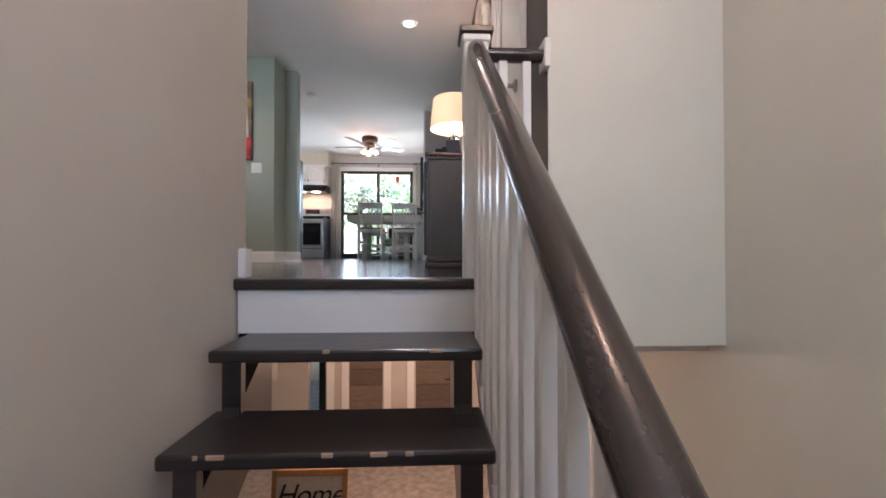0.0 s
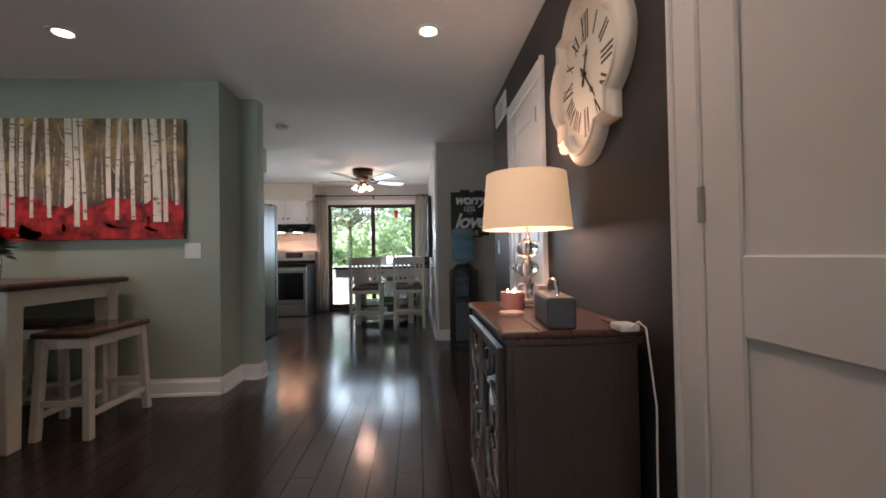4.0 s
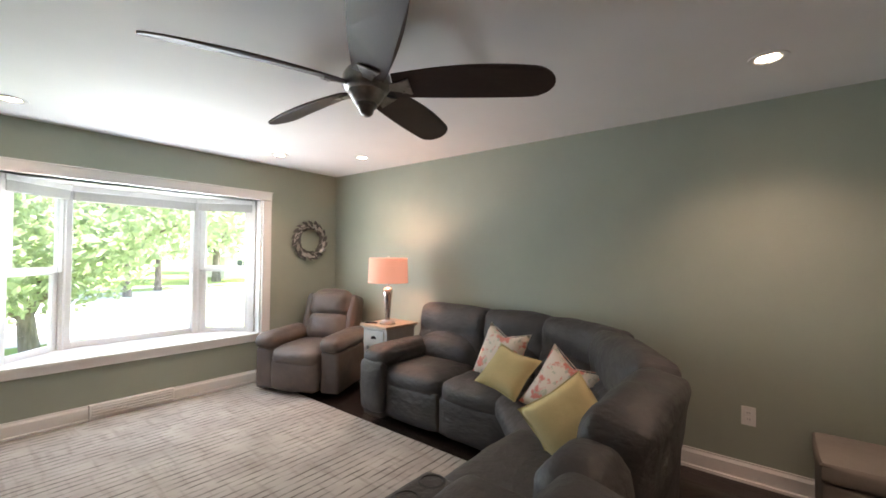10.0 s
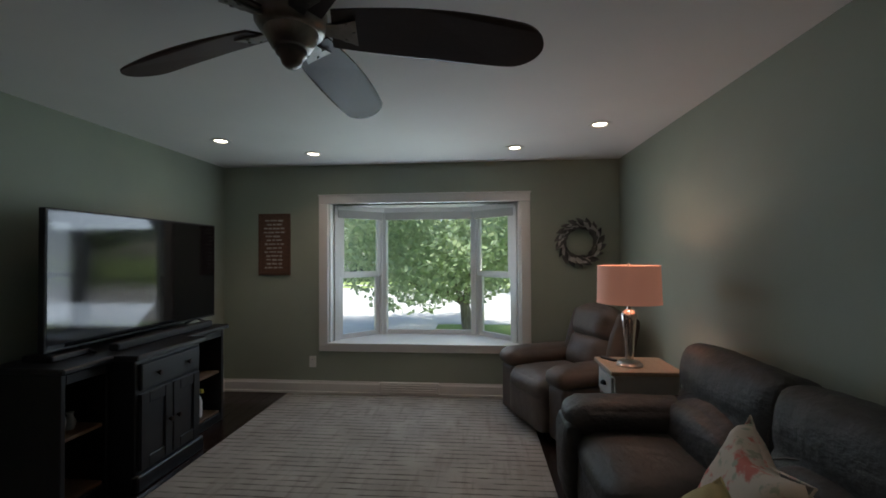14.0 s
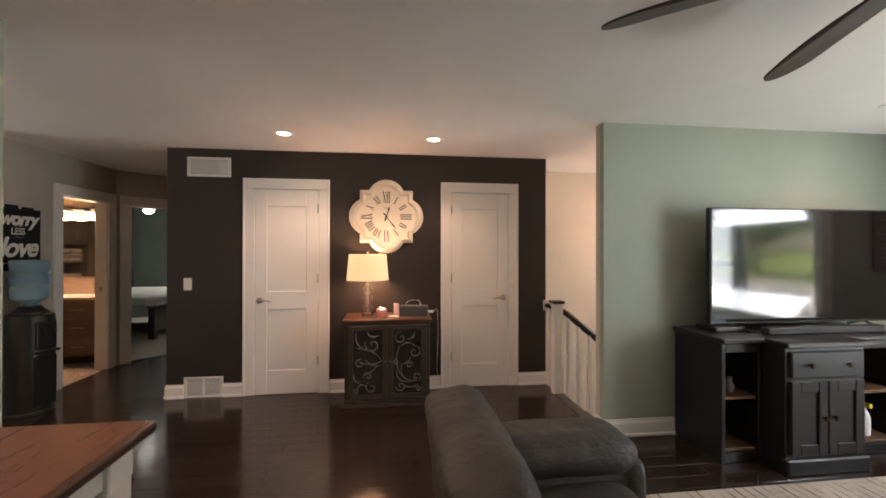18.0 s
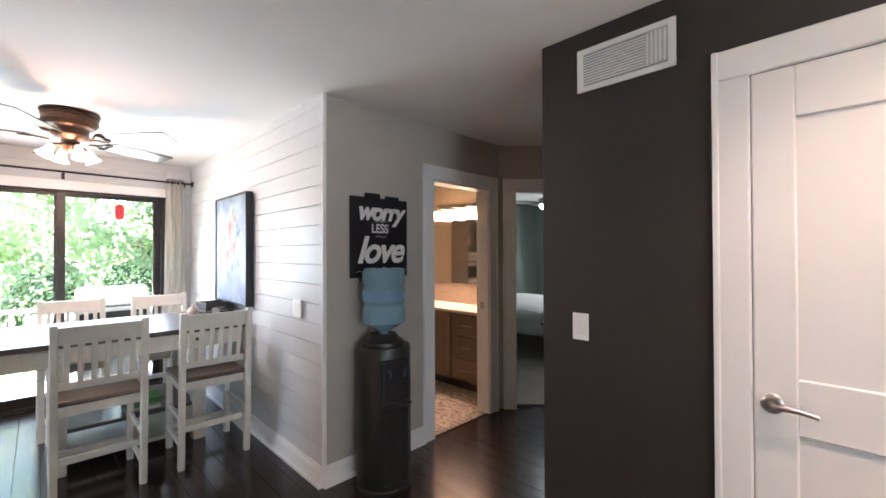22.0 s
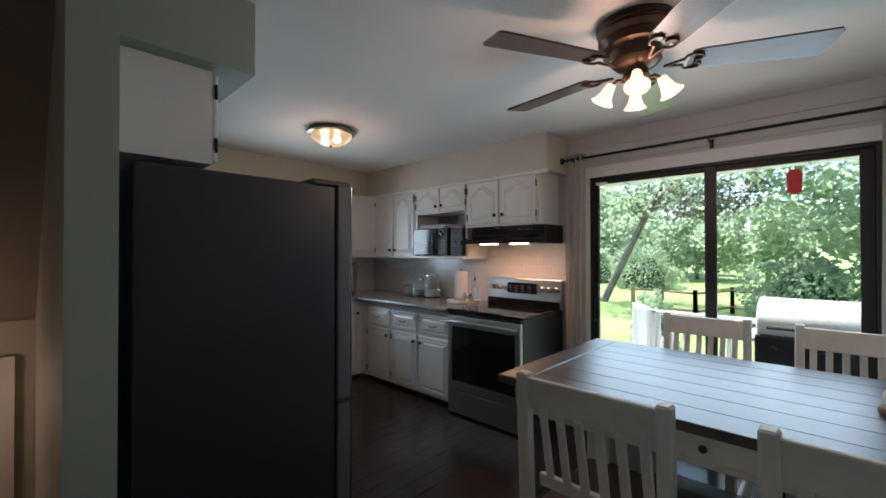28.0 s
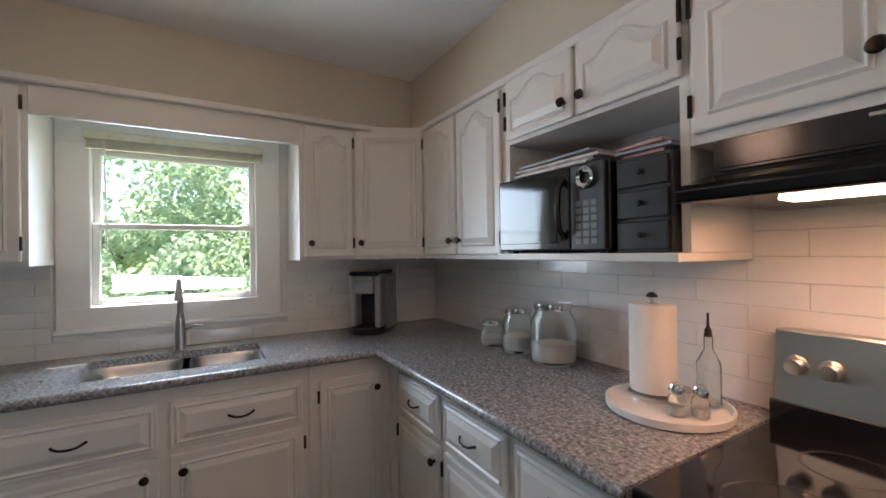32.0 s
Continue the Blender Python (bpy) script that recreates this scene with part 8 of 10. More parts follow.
for sx in (-1, 1):
    part("bulb", lathe([(0, -0.036), (0.014, -0.038), (0.016, -0.055), (0.030, -0.078), (0.026, -0.098), (0, -0.106)], 16), glow("bowl_bulb", (1.0, 0.74, 0.48), 16) if "bowl_bulb" not in bpy.data.materials else bpy.data.materials["bowl_bulb"], kl, "lit bulb", 50, T((sx * 0.055, 0.02 * sx, 0)))
part("finial", lathe([(0, -0.138), (0.012, -0.138), (0.012, -0.146), (0.006, -0.156), (0, -0.160)], 12), BRONZE, kl, "", 40)
lamp("kitchen_ceiling_bulb", "POINT", 5, WARM, T((-3.43, 7.99, H - 0.22)), 0.10)

kf = thing("kitchen_fan", T((-1.11, 8.11, H)), "five-blade hugger ceiling fan with four lit bell shades", "ceiling fan")
part("housing", lathe([(0, 0), (0.158, 0), (0.164, -0.012), (0.156, -0.022), (0.160, -0.034), (0.154, -0.044), (0.156, -0.075), (0.135, -0.105), (0.105, -0.118), (0.098, -0.145), (0.104, -0.165), (0.085, -0.185), (0.05, -0.20), (0.045, -0.225), (0, -0.23)], 32), COPPER, kf, "", 30)
part("light_hub", lathe([(0, -0.215), (0.05, -0.215), (0.058, -0.235), (0.042, -0.262), (0.012, -0.28), (0, -0.285)], 24), COPPER, kf, "", 35)
KBL = wood("grey_walnut_fan_blade", (0.055, 0.042, 0.036), (0.11, 0.085, 0.072), 0.3, coat=0.3, along=(1, 9, 9), bump=0.04)
for i in range(5):
    blade(kf, 27 + 72 * i, 0.21, 0.705, 0.165, -0.180, -10, KBL, COPPER, 0.0, True, True)
BELL = glow("bell_shade_glow", (1.0, 0.66, 0.40), 1.5)
for i in range(4):
    a = radians(20 + 90 * i)
    c, s = math.cos(a), math.sin(a)
    arm = part("lamp_arm", tube([(0.03 * c, 0.03 * s, -0.245), (0.075 * c, 0.075 * s, -0.235), (0.10 * c, 0.10 * s, -0.255)], 0.009, 8), COPPER, kf, "", 50)
    tl = Matrix.Rotation(radians(28), 4, Vector((-s, c, 0)))
    mshade = T((0.10 * c, 0.10 * s, -0.25)) @ Matrix.Rotation(radians(-28), 4, Vector((-s, c, 0)))
    part("bell_shade", lathe([(0.022, 0.0), (0.026, -0.02), (0.034, -0.06), (0.046, -0.085), (0.060, -0.10), (0.056, -0.098), (0.042, -0.082), (0.030, -0.058), (0.02, -0.01)], 20), BELL, arm, "frosted bell glass shade", 50, mshade @ Matrix.Scale(0.84, 4))
lamp("kitchen_fan_bulbs", "POINT", 12, WARM, T((-1.11, 8.11, H - 0.44)), 0.05)

# ---- table by the shiplap wall, four chairs ----
kt = thing("farm_table", T((-0.815, 8.22, -0.035)), "counter-height farm table with grey-brown planks and cream drawers", "table")
for i in range(7):
    y0 = -0.52 + i * 1.04 / 7
    part("plank", box(-0.62, y0 + 0.0006, 0.885, 0.74, y0 + 1.04 / 7 - 0.0006, 0.92, 0.002), GREYTABLE, kt)
part("breadboard_end", box(-0.745, -0.52, 0.885, -0.6225, 0.52, 0.9205, 0.005), GREYTABLE, kt, "", None)
for sy in (-1, 1):
    ap = part("apron", box(-0.66, sy * 0.44 - 0.011, 0.76, 0.72, sy * 0.44 + 0.011, 0.886, 0.003), OFFWHITE, kt)
    for x in (-0.37, 0.02, 0.40):
        dd = part("drawer_front", box(x - 0.15, sy * 0.452 - 0.005, 0.782, x + 0.15, sy * 0.452 + 0.005, 0.868, 0.004), OFFWHITE, ap)
        part("knob", lathe([(0, 0), (0.006, 0), (0.013, 0.012), (0.010, 0.020), (0, 0.022)], 12), BRONZE, dd, "dark knob", 40, T((x, sy * 0.456, 0.825)) @ Matrix.Rotation(radians(90 if sy < 0 else -90), 4, "X"))
part("apron", box(-0.675, -0.43, 0.76, -0.653, 0.43, 0.886, 0.003), OFFWHITE, kt)
part("apron", box(0.70, -0.43, 0.76, 0.722, 0.43, 0.886, 0.003), OFFWHITE, kt)
# storage pedestal under the top
for x in (-0.36, 0.44):
    part("pedestal_panel", box(x - 0.02, -0.33, 0.075, x + 0.02, 0.33, 0.885, 0.004), OFFWHITE, kt)
    for sy in (-1, 1):
        part("pedestal_post", box(x - 0.045, sy * 0.33 - 0.045, 0.036, x + 0.045, sy * 0.33 + 0.045, 0.885, 0.006), OFFWHITE, kt)
for z in (0.10, 0.30):
    part("lower_shelf", box(-0.40, -0.35, z, 0.48, 0.35, z + 0.025, 0.004), GREYTABLE if z > 0.2 else OFFWHITE, kt)
gcl = thing("green_cloth", T((-0.72, 8.0, 0.29)), "folded green cloths stacked on the table's lower shelf", "cloth")
GCL = cloth("green_napkin_cloth", (0.16, 0.34, 0.14))
for i in range(3):
    part("fold", soft(0.22, 0.20, 0.035, 0.45, 5, 0.003, 0, i, 0.004), GCL if i else cloth("white_green_cloth", (0.5, 0.55, 0.42)), gcl, "", 60, T((0, 0, i * 0.034)) @ RZ(4 * i))

SEATW = wood("brown_chair_seat", (0.07, 0.05, 0.04), (0.15, 0.11, 0.085), 0.4, along=(9, 1, 9))


def slat_chair(m, label):
    """A counter-height chair whose back rises at y = 0 and whose seat runs to +y."""
    c = thing("counter_chair", m, label, "chair", "chairs round the farm table")
    part("seat", box(-0.215, -0.005, 0.60, 0.215, 0.42, 0.632, 0.010, 2), SEATW, c, "brown wooden seat")
    part("seat_rail", box(-0.195, 0.0, 0.545, 0.195, 0.02, 0.60), OFFWHITE, c)
    part("seat_rail", box(-0.195, 0.385, 0.545, 0.195, 0.405, 0.60), OFFWHITE, c)
    for sx in (-1, 1):
        part("seat_rail", box(sx * 0.19 - 0.010, 0.01, 0.545, sx * 0.19 + 0.010, 0.395, 0.60), OFFWHITE, c)
        part("back_post", bent(box(-0.019, -0.022, 0.045, 0.019, 0.022, 1.085, 0.006), lambda q, sx=sx: (q.x + sx * 0.205, q.y - 0.10 * max(0, (q.z - 0.6) / 0.485) ** 1.2 - 0.05 * max(0, (0.6 - q.z) / 0.6), q.z)), OFFWHITE, c)
        part("front_leg", box(sx * 0.195 - 0.020, 0.37, 0.045, sx * 0.195 + 0.020, 0.41, 0.60, 0.004), OFFWHITE, c)
        part("stretcher", box(sx * 0.197 - 0.010, -0.02, 0.17, sx * 0.197 + 0.010, 0.38, 0.20, 0.003), OFFWHITE, c)
        part("stretcher", box(sx * 0.197 - 0.010, -0.01, 0.35, sx * 0.197 + 0.010, 0.38, 0.38, 0.003), OFFWHITE, c)

    def by(z):
        return -0.10 * max(0, (z - 0.6) / 0.485) ** 1.2

    part("top_rail", bent(box(-0.19, -0.012, 0.965, 0.19, 0.012, 1.07, 0.005, 2), lambda q: (q.x, q.y + by(q.z) - 0.018 * (1 - (q.x / 0.19) ** 2), q.z + 0.012 * (1 - (q.x / 0.19) ** 2) * (q.z > 1.0))), OFFWHITE, c)
    part("lower_rail", bent(box(-0.19, -0.011, 0.70, 0.19, 0.011, 0.745, 0.004), lambda q: (q.x, q.y + by(q.z) - 0.012 * (1 - (q.x / 0.19) ** 2), q.z)), OFFWHITE, c)
    for i in range(6):
        x = -0.15 + 0.06 * i
        part("slat", bent(box(x - 0.014, -0.006, 0.74, x + 0.014, 0.006, 0.97, 0.003), lambda q: (q.x, q.y + by(q.z) - 0.015 * (1 - (q.x / 0.19) ** 2), q.z)), OFFWHITE, c)
    for z, y in ((0.20, 0.39), (0.30, -0.025)):
        part("foot_rail", box(-0.18, y - 0.011, z - 0.02, 0.18, y + 0.011, z + 0.02, 0.003), OFFWHITE, c)
    return c


ch = slat_chair(T((-1.00, 7.455, -0.045)), "cream slat-back counter chair with a brown seat at the table")
copy_thing(ch, T((-0.385, 7.455, -0.045)) @ RZ(-1))
copy_thing(ch, T((-1.05, 9.01, -0.045)) @ RZ(180))
copy_thing(ch, T((-0.42, 8.99, -0.045)) @ RZ(178))

crate = thing("wooden_crate", T((-0.185, 8.15, 0.885)) @ RZ(6) @ Matrix.Diagonal((1, 0.72, 1, 1)), "small dark wooden crate with handle slots holding a cloth", "crate")
CRATEW = wood("dark_crate_wood", (0.045, 0.034, 0.028), (0.10, 0.075, 0.06), 0.6, along=(1, 9, 9))
for sy in (-1, 1):
    part("side", box(-0.105, sy * 0.145 - 0.006, 0.0, 0.105, sy * 0.145 + 0.006, 0.065), CRATEW, crate)
    part("side", box(-0.105, sy * 0.145 - 0.006, 0.072, 0.105, sy * 0.145 + 0.006, 0.135), CRATEW, crate)
    part("handle_slot", box(-0.04, sy * 0.1455 - 0.0065, 0.080, 0.04, sy * 0.1455 + 0.0065, 0.103, 0.004), plain("slot_shine", (0.28, 0.26, 0.24), 0.6) if "slot_shine" not in bpy.data.materials else bpy.data.materials["slot_shine"], crate)
for sx in (-1, 1):
    part("end", box(sx * 0.105 - 0.006, -0.15, 0, sx * 0.105 + 0.006, 0.15, 0.062), CRATEW, crate)
    part("end", box(sx * 0.105 - 0.006, -0.15, 0.070, sx * 0.105 + 0.006, 0.15, 0.135), CRATEW, crate)
part("bottom", box(-0.10, -0.14, 0, 0.10, 0.14, 0.008), CRATEW, crate)
nap = thing("folded_cloth", T((-0.205, 8.17, 0.893)) @ RZ(18), "folded white cloth in the crate", "cloth")
part("cloth", soft(0.17, 0.25, 0.10, 0.3, 6, 0.004, 0, 3, 0.006), cloth("white_napkin", (0.7, 0.68, 0.64)), nap, "", 60)
gar = thing("ceramic_bulb", T((-0.335, 8.22, 0.885)), "cream garlic-shaped ceramic pot on a wooden slice", "ornament")
part("wood_slice", lathe([(0, 0), (0.050, 0), (0.053, 0.012), (0.049, 0.024), (0, 0.026)], 18), wood("bark_slice", (0.16, 0.09, 0.05), (0.30, 0.19, 0.11), 0.7), gar, "round wooden slice", 40)
part("bulb", lathe([(0, 0.026), (0.030, 0.028), (0.042, 0.05), (0.038, 0.072), (0.018, 0.092), (0.010, 0.115), (0.007, 0.13), (0, 0.131)], 20), plain("cream_ceramic", (0.62, 0.54, 0.44), 0.4), gar, "", 60)

# painting on the shiplap wall
kp = thing("floral_painting", T((-0.045, 8.055, 1.02)) @ RZ(-90) @ Matrix.Diagonal((0.80, 1.0, 0.945, 1)), "tall canvas painting of pink flowers on misty blue", "painting")
k = Mat("misty_floral_canvas", (0.2, 0.25, 0.32), 0.7)
sepn = k.node("ShaderNodeSeparateXYZ")
k.link(k.node("ShaderNodeTexCoord").outputs["Object"], sepn.inputs[0])
mrn = k.node("ShaderNodeMapRange")
mrn.inputs["From Min"].default_value, mrn.inputs["From Max"].default_value = 0.0, 0.95
k.link(sepn.outputs["Z"], mrn.inputs["Value"])
bgc = k.ramp(mrn.outputs[0], [(0.0, (0.16, 0.20, 0.28)), (0.45, (0.30, 0.36, 0.42)), (1.0, (0.13, 0.17, 0.22))])
k.color(k.mix(bgc, (0.42, 0.46, 0.50), k.ramp(k.noise(5, 6), [(0.45, (0, 0, 0)), (0.7, (0.8, 0.8, 0.8))])))
kcv = part("canvas", box(-0.475, -0.045, 0, 0.475, -0.003, 0.95, 0.003), k.m, kp)
for b in ((-0.49, -0.055, -0.015, -0.475, 0, 0.965), (0.475, -0.055, -0.015, 0.49, 0, 0.965), (-0.475, -0.055, -0.015, 0.475, 0, 0.0), (-0.475, -0.055, 0.95, 0.475, 0, 0.965)):
    part("frame", box(*b), BLACKP, kp, "thin black frame")
rnd = random.Random(21)
PETALS = [plain("rose_paint_%s" % nm, c, 0.7, var=0.25, scale=18) for nm, c in (("pale", (0.60, 0.40, 0.38)), ("coral", (0.52, 0.22, 0.19)), ("deep", (0.40, 0.08, 0.08)), ("blush", (0.56, 0.46, 0.46)))]
LEAFP = plain("leaf_paint", (0.13, 0.20, 0.19), 0.7, var=0.3)


def brush_stroke(name, cx, cz, r, squash, turn, lift, mat):
    pts = []
    for q in range(16):
        t = 2 * math.pi * q / 16
        rr = r * (1 + 0.16 * math.sin(3 * t + turn) + 0.08 * math.sin(7 * t))
        u, v = rr * math.cos(t), rr * squash * math.sin(t)
        pts.append((cx + u * math.cos(turn) - v * math.sin(turn), cz + u * math.sin(turn) + v * math.cos(turn)))
    part(name, bent(prism(pts, 0, lift), lambda c: (c.x, -0.0452 - c.z, c.y)), mat, kcv)


# two open blooms and a bud, with leaves round them
for i in range(22):
    a = rnd.uniform(0, 6.28)
    d = 0.10 + 0.17 * rnd.random()
    brush_stroke("painted_leaf", 0.02 + d * math.cos(a), 0.50 + 1.25 * d * math.sin(a), rnd.uniform(0.03, 0.07), 0.35, a + rnd.uniform(-0.5, 0.5), 0.0004 + 0.00002 * i, LEAFP)
for fx, fz, fr in ((0.02, 0.66, 0.15), (-0.06, 0.42, 0.12), (0.13, 0.50, 0.08)):
    for ringn, (n, d, s) in enumerate(((7, 0.72, 0.46), (6, 0.45, 0.40), (4, 0.18, 0.30))):
        for q in range(n):
            a = 2 * math.pi * q / n + ringn * 0.4 + rnd.uniform(-0.2, 0.2)
            brush_stroke("painted_petal", fx + fr * d * math.cos(a), fz + fr * d * math.sin(a), fr * s, 0.72, a + 1.57, 0.0009 + 0.0002 * ringn + 0.00002 * q, PETALS[(q + ringn) % 2 if ringn < 2 else 2] if q % 3 else PETALS[3 if ringn == 0 else 1])

# ---- sliding patio door, curtains ----
pd = thing("door_patio", T((-1.98, YK, 0)), "dark bronze sliding patio door with two glass panels", "door", kind="structure")
DBRZ = plain("dark_bronze_aluminium", (0.035, 0.030, 0.027), 0.4, 0.3)
W = 1.71
for b in ((0, -0.002, 0, 0.024, 0.10, 2.05), (W - 0.04, -0.002, 0, W, 0.12, 2.05), (0.024, -0.002, 2.03, W - 0.04, 0.12, 2.05), (0.024, -0.002, 0, W - 0.04, 0.12, 0.03)):
    part("frame", box(*b, 0.003), DBRZ, pd)
for x0, x1, y in ((0.024, 0.90, 0.035), (0.82, W - 0.04, 0.08)):
    pn = part("panel_stile", box(x0, y - 0.018, 0.03, x0 + (0.04 if y < 0.05 else 0.065), y + 0.018, 2.03, 0.004), DBRZ, pd)
    part("panel_stile", box(x1 - 0.065, y - 0.018, 0.03, x1, y + 0.018, 2.03, 0.004), DBRZ, pn)
    part("panel_rail", box(x0 + (0.04 if y < 0.05 else 0.065), y - 0.018, 0.03, x1 - 0.065, y + 0.018, 0.12, 0.004), DBRZ, pn)
    part("panel_rail", box(x0 + (0.04 if y < 0.05 else 0.065), y - 0.018, 1.993, x1 - 0.065, y + 0.018, 2.03, 0.004), DBRZ, pn)
    pane_box(pn, x0 + (0.036 if y < 0.05 else 0.06), 0.11, x1 - 0.06, 1.998, None, y)
    if y < 0.05:
        hb = part("door_handle", tube([(0.045, 0.017, 0.85), (0.045, -0.018, 0.855), (0.045, -0.034, 0.88), (0.045, -0.034, 1.03), (0.045, -0.018, 1.055), (0.045, 0.017, 1.06)], 0.011, 10), BLACKM, pn, "black pull handle", 50)
part("door_pull", box(0.055, -0.02, 0.95, 0.075, 0.02, 1.15, 0.004), DBRZ, pd)
part("latch_white", box(0.05, -0.006, 1.985, 0.14, 0.03, 2.005, 0.002), WHITEPL, pd)
for b in ((-0.085, -0.018, 0, 0.0, 0.012, 2.05), (W, -0.018, 0, W + 0.085, 0.012, 2.05), (-0.085, -0.02, 2.05, W + 0.085, 0.012, 2.14)):
    part("casing", box(*b, 0.004), TRIM, pd)
dec = thing("window_ornament", T((-0.665, YK + 0.058, 1.80)), "small red translucent ornament hung on the patio glass", "ornament")
part("red_charm", prism([(-0.035, 0.0), (0.0, -0.012), (0.035, 0.0), (0.04, 0.12), (0.02, 0.15), (-0.02, 0.15), (-0.04, 0.12)], 0, 0.004), plain("red_glass_paint", (0.65, 0.03, 0.03), 0.3), dec, "", None, Matrix.Rotation(radians(90), 4, "X"))
rod = thing("curtain_rod", T((0, 9.50, 2.21)), "black curtain rod with ball finials over the patio door", "curtain rod")
part("pole", tube([(-2.17, 0, 0), (-0.05, 0, 0)], 0.010, 10), BLACKM, rod, "", 50)
for x in (-2.19, -0.035):
    part("finial", bent(lathe([(0, -0.03), (0.02, -0.022), (0.028, 0), (0.02, 0.022), (0, 0.03)], 14), lambda c, x=x: (c.x + x, c.y, c.z)), BLACKM, rod, "", 60)
for x in (-2.08, -1.10, -0.11):
    br = part("bracket", tube([(x, 0.10, -0.03), (x, 0.02, -0.03), (x, 0, -0.012)], 0.006, 8), BLACKM, rod)
    part("bracket_plate", box(x - 0.012, 0.093, -0.06, x + 0.012, 0.10, 0.0), BLACKM, br)
k = Mat("cream_striped_curtain", (0.5, 0.47, 0.42), 0.9, spec=0.1)
k.color(k.mix((0.74, 0.72, 0.66), (0.50, 0.47, 0.42), k.ramp(k.noise(30, 5, (1, 1, 0.05)), [(0.48, (0, 0, 0)), (0.66, (0.8, 0.8, 0.8))])))
tr = k.node("ShaderNodeBsdfTranslucent")
tr.inputs["Color"].default_value = (0.74, 0.72, 0.66, 1)
mixs = k.node("ShaderNodeMixShader")
mixs.inputs[0].default_value = 0.15
k.link(k.b.outputs[0], mixs.inputs[1])
k.link(tr.outputs[0], mixs.inputs[2])
k.link(mixs.outputs[0], k.nt.nodes["Material Output"].inputs["Surface"])
CURT = k.m


def curtain(x0, x1, label):
    c = thing("curtain", T((0, 9.50, 0)), label, "curtain", "curtains of the patio door")
    bm = bmesh.new()
    nx, nz = 56, 14
    rows = []
    for j in range(nz + 1):
        f = j / nz
        z = 0.015 + (2.25 - 0.015) * f
        row = []
        for i in range(nx + 1):
            u = i / nx
            spreadx = 1.0 + 0.25 * (1 - f)
            x = (x0 + x1) / 2 + (x1 - x0) * (u - 0.5) * spreadx
            y = 0.017 * math.sin(u * 2 * math.pi * 3.5 + 0.5 * math.sin(4 * f)) * (0.75 + 0.35 * (1 - f)) + 0.006 * math.sin(9 * u + 5 * f)
            row.append(bm.verts.new((x, y, z)))
        rows.append(row)
    for j in range(nz):
        for i in range(nx):
            bm.faces.new((rows[j][i], rows[j][i + 1], rows[j + 1][i + 1], rows[j + 1][i]))
    bmesh.ops.solidify(bm, geom=bm.faces[:], thickness=0.003)
    part("panel", bm, CURT, c, "", 80)
    for i in range(5):
        x = x0 + (x1 - x0) * (i + 0.5) / 5
        part("grommet", tube([(x, 0.02 * math.cos(t), 2.21 + 0.02 * math.sin(t)) for t in (2 * math.pi * q / 12 for q in range(12))], 0.003, 5, closed=True), BLACKM, c)
    return c


curtain(-2.15, -1.98, "cream and grey striped curtain drawn to the side of the door")
curtain(-0.29, -0.12, "cream and grey striped curtain drawn beside the shiplap wall")

# ---- water cooler and word board ----
wc = thing("water_cooler", T((0.275, 6.35, 0)) @ RZ(-12), "black water cooler with a blue bottle on top", "water cooler")
COOL = plain("satin_black_plastic", (0.009, 0.012, 0.011), 0.40, var=0.1)
part("cabinet", bent(lathe([(0, 0.02), (0.165, 0.02), (0.168, 0.05), (0.167, 0.845), (0.160, 0.862), (0.14, 0.868), (0, 0.87)], 40), lambda c: (c.x, c.y if c.y < 0 else c.y * 0.95, c.z)), COOL, wc, "", 35)
part("base", lathe([(0, 0), (0.172, 0), (0.172, 0.02), (0.166, 0.03), (0, 0.03)], 36), COOL, wc)
part("head", lathe([(0, 0.85), (0.13, 0.86), (0.125, 0.885), (0.09, 0.91), (0.08, 0.93), (0, 0.93)], 28), COOL, wc, "", 40)
part("tap_recess", box(-0.085, -0.172, 0.56, 0.085, -0.140, 0.80, 0.012, 2), BLACKP, wc)
for x in (-0.045, 0.045):
    part("tap", tube([(x, -0.155, 0.74), (x, -0.195, 0.735), (x, -0.20, 0.70)], 0.011, 8), BLACKP, wc)
part("drip_tray", box(-0.09, -0.205, 0.53, 0.09, -0.15, 0.55, 0.006), BLACKP, wc)
part("door", box(-0.09, -0.170, 0.06, 0.09, -0.145, 0.50, 0.010), COOL, wc)
bot = part("bottle", lathe([(0, 0.93), (0.03, 0.93), (0.035, 0.945), (0.075, 0.965), (0.128, 1.0), (0.133, 1.02), (0.133, 1.09), (0.126, 1.10), (0.126, 1.12), (0.133, 1.13), (0.133, 1.21), (0.126, 1.22), (0.126, 1.24), (0.133, 1.25), (0.133, 1.315), (0.12, 1.34), (0, 1.345)], 32), BLUEGLASS, wc, "translucent blue water bottle", 40)
part("bottle_label", lathe([(0.1345, 1.14), (0.1345, 1.20)], 32), plain("bottle_label_blue", (0.12, 0.22, 0.34), 0.5), bot)

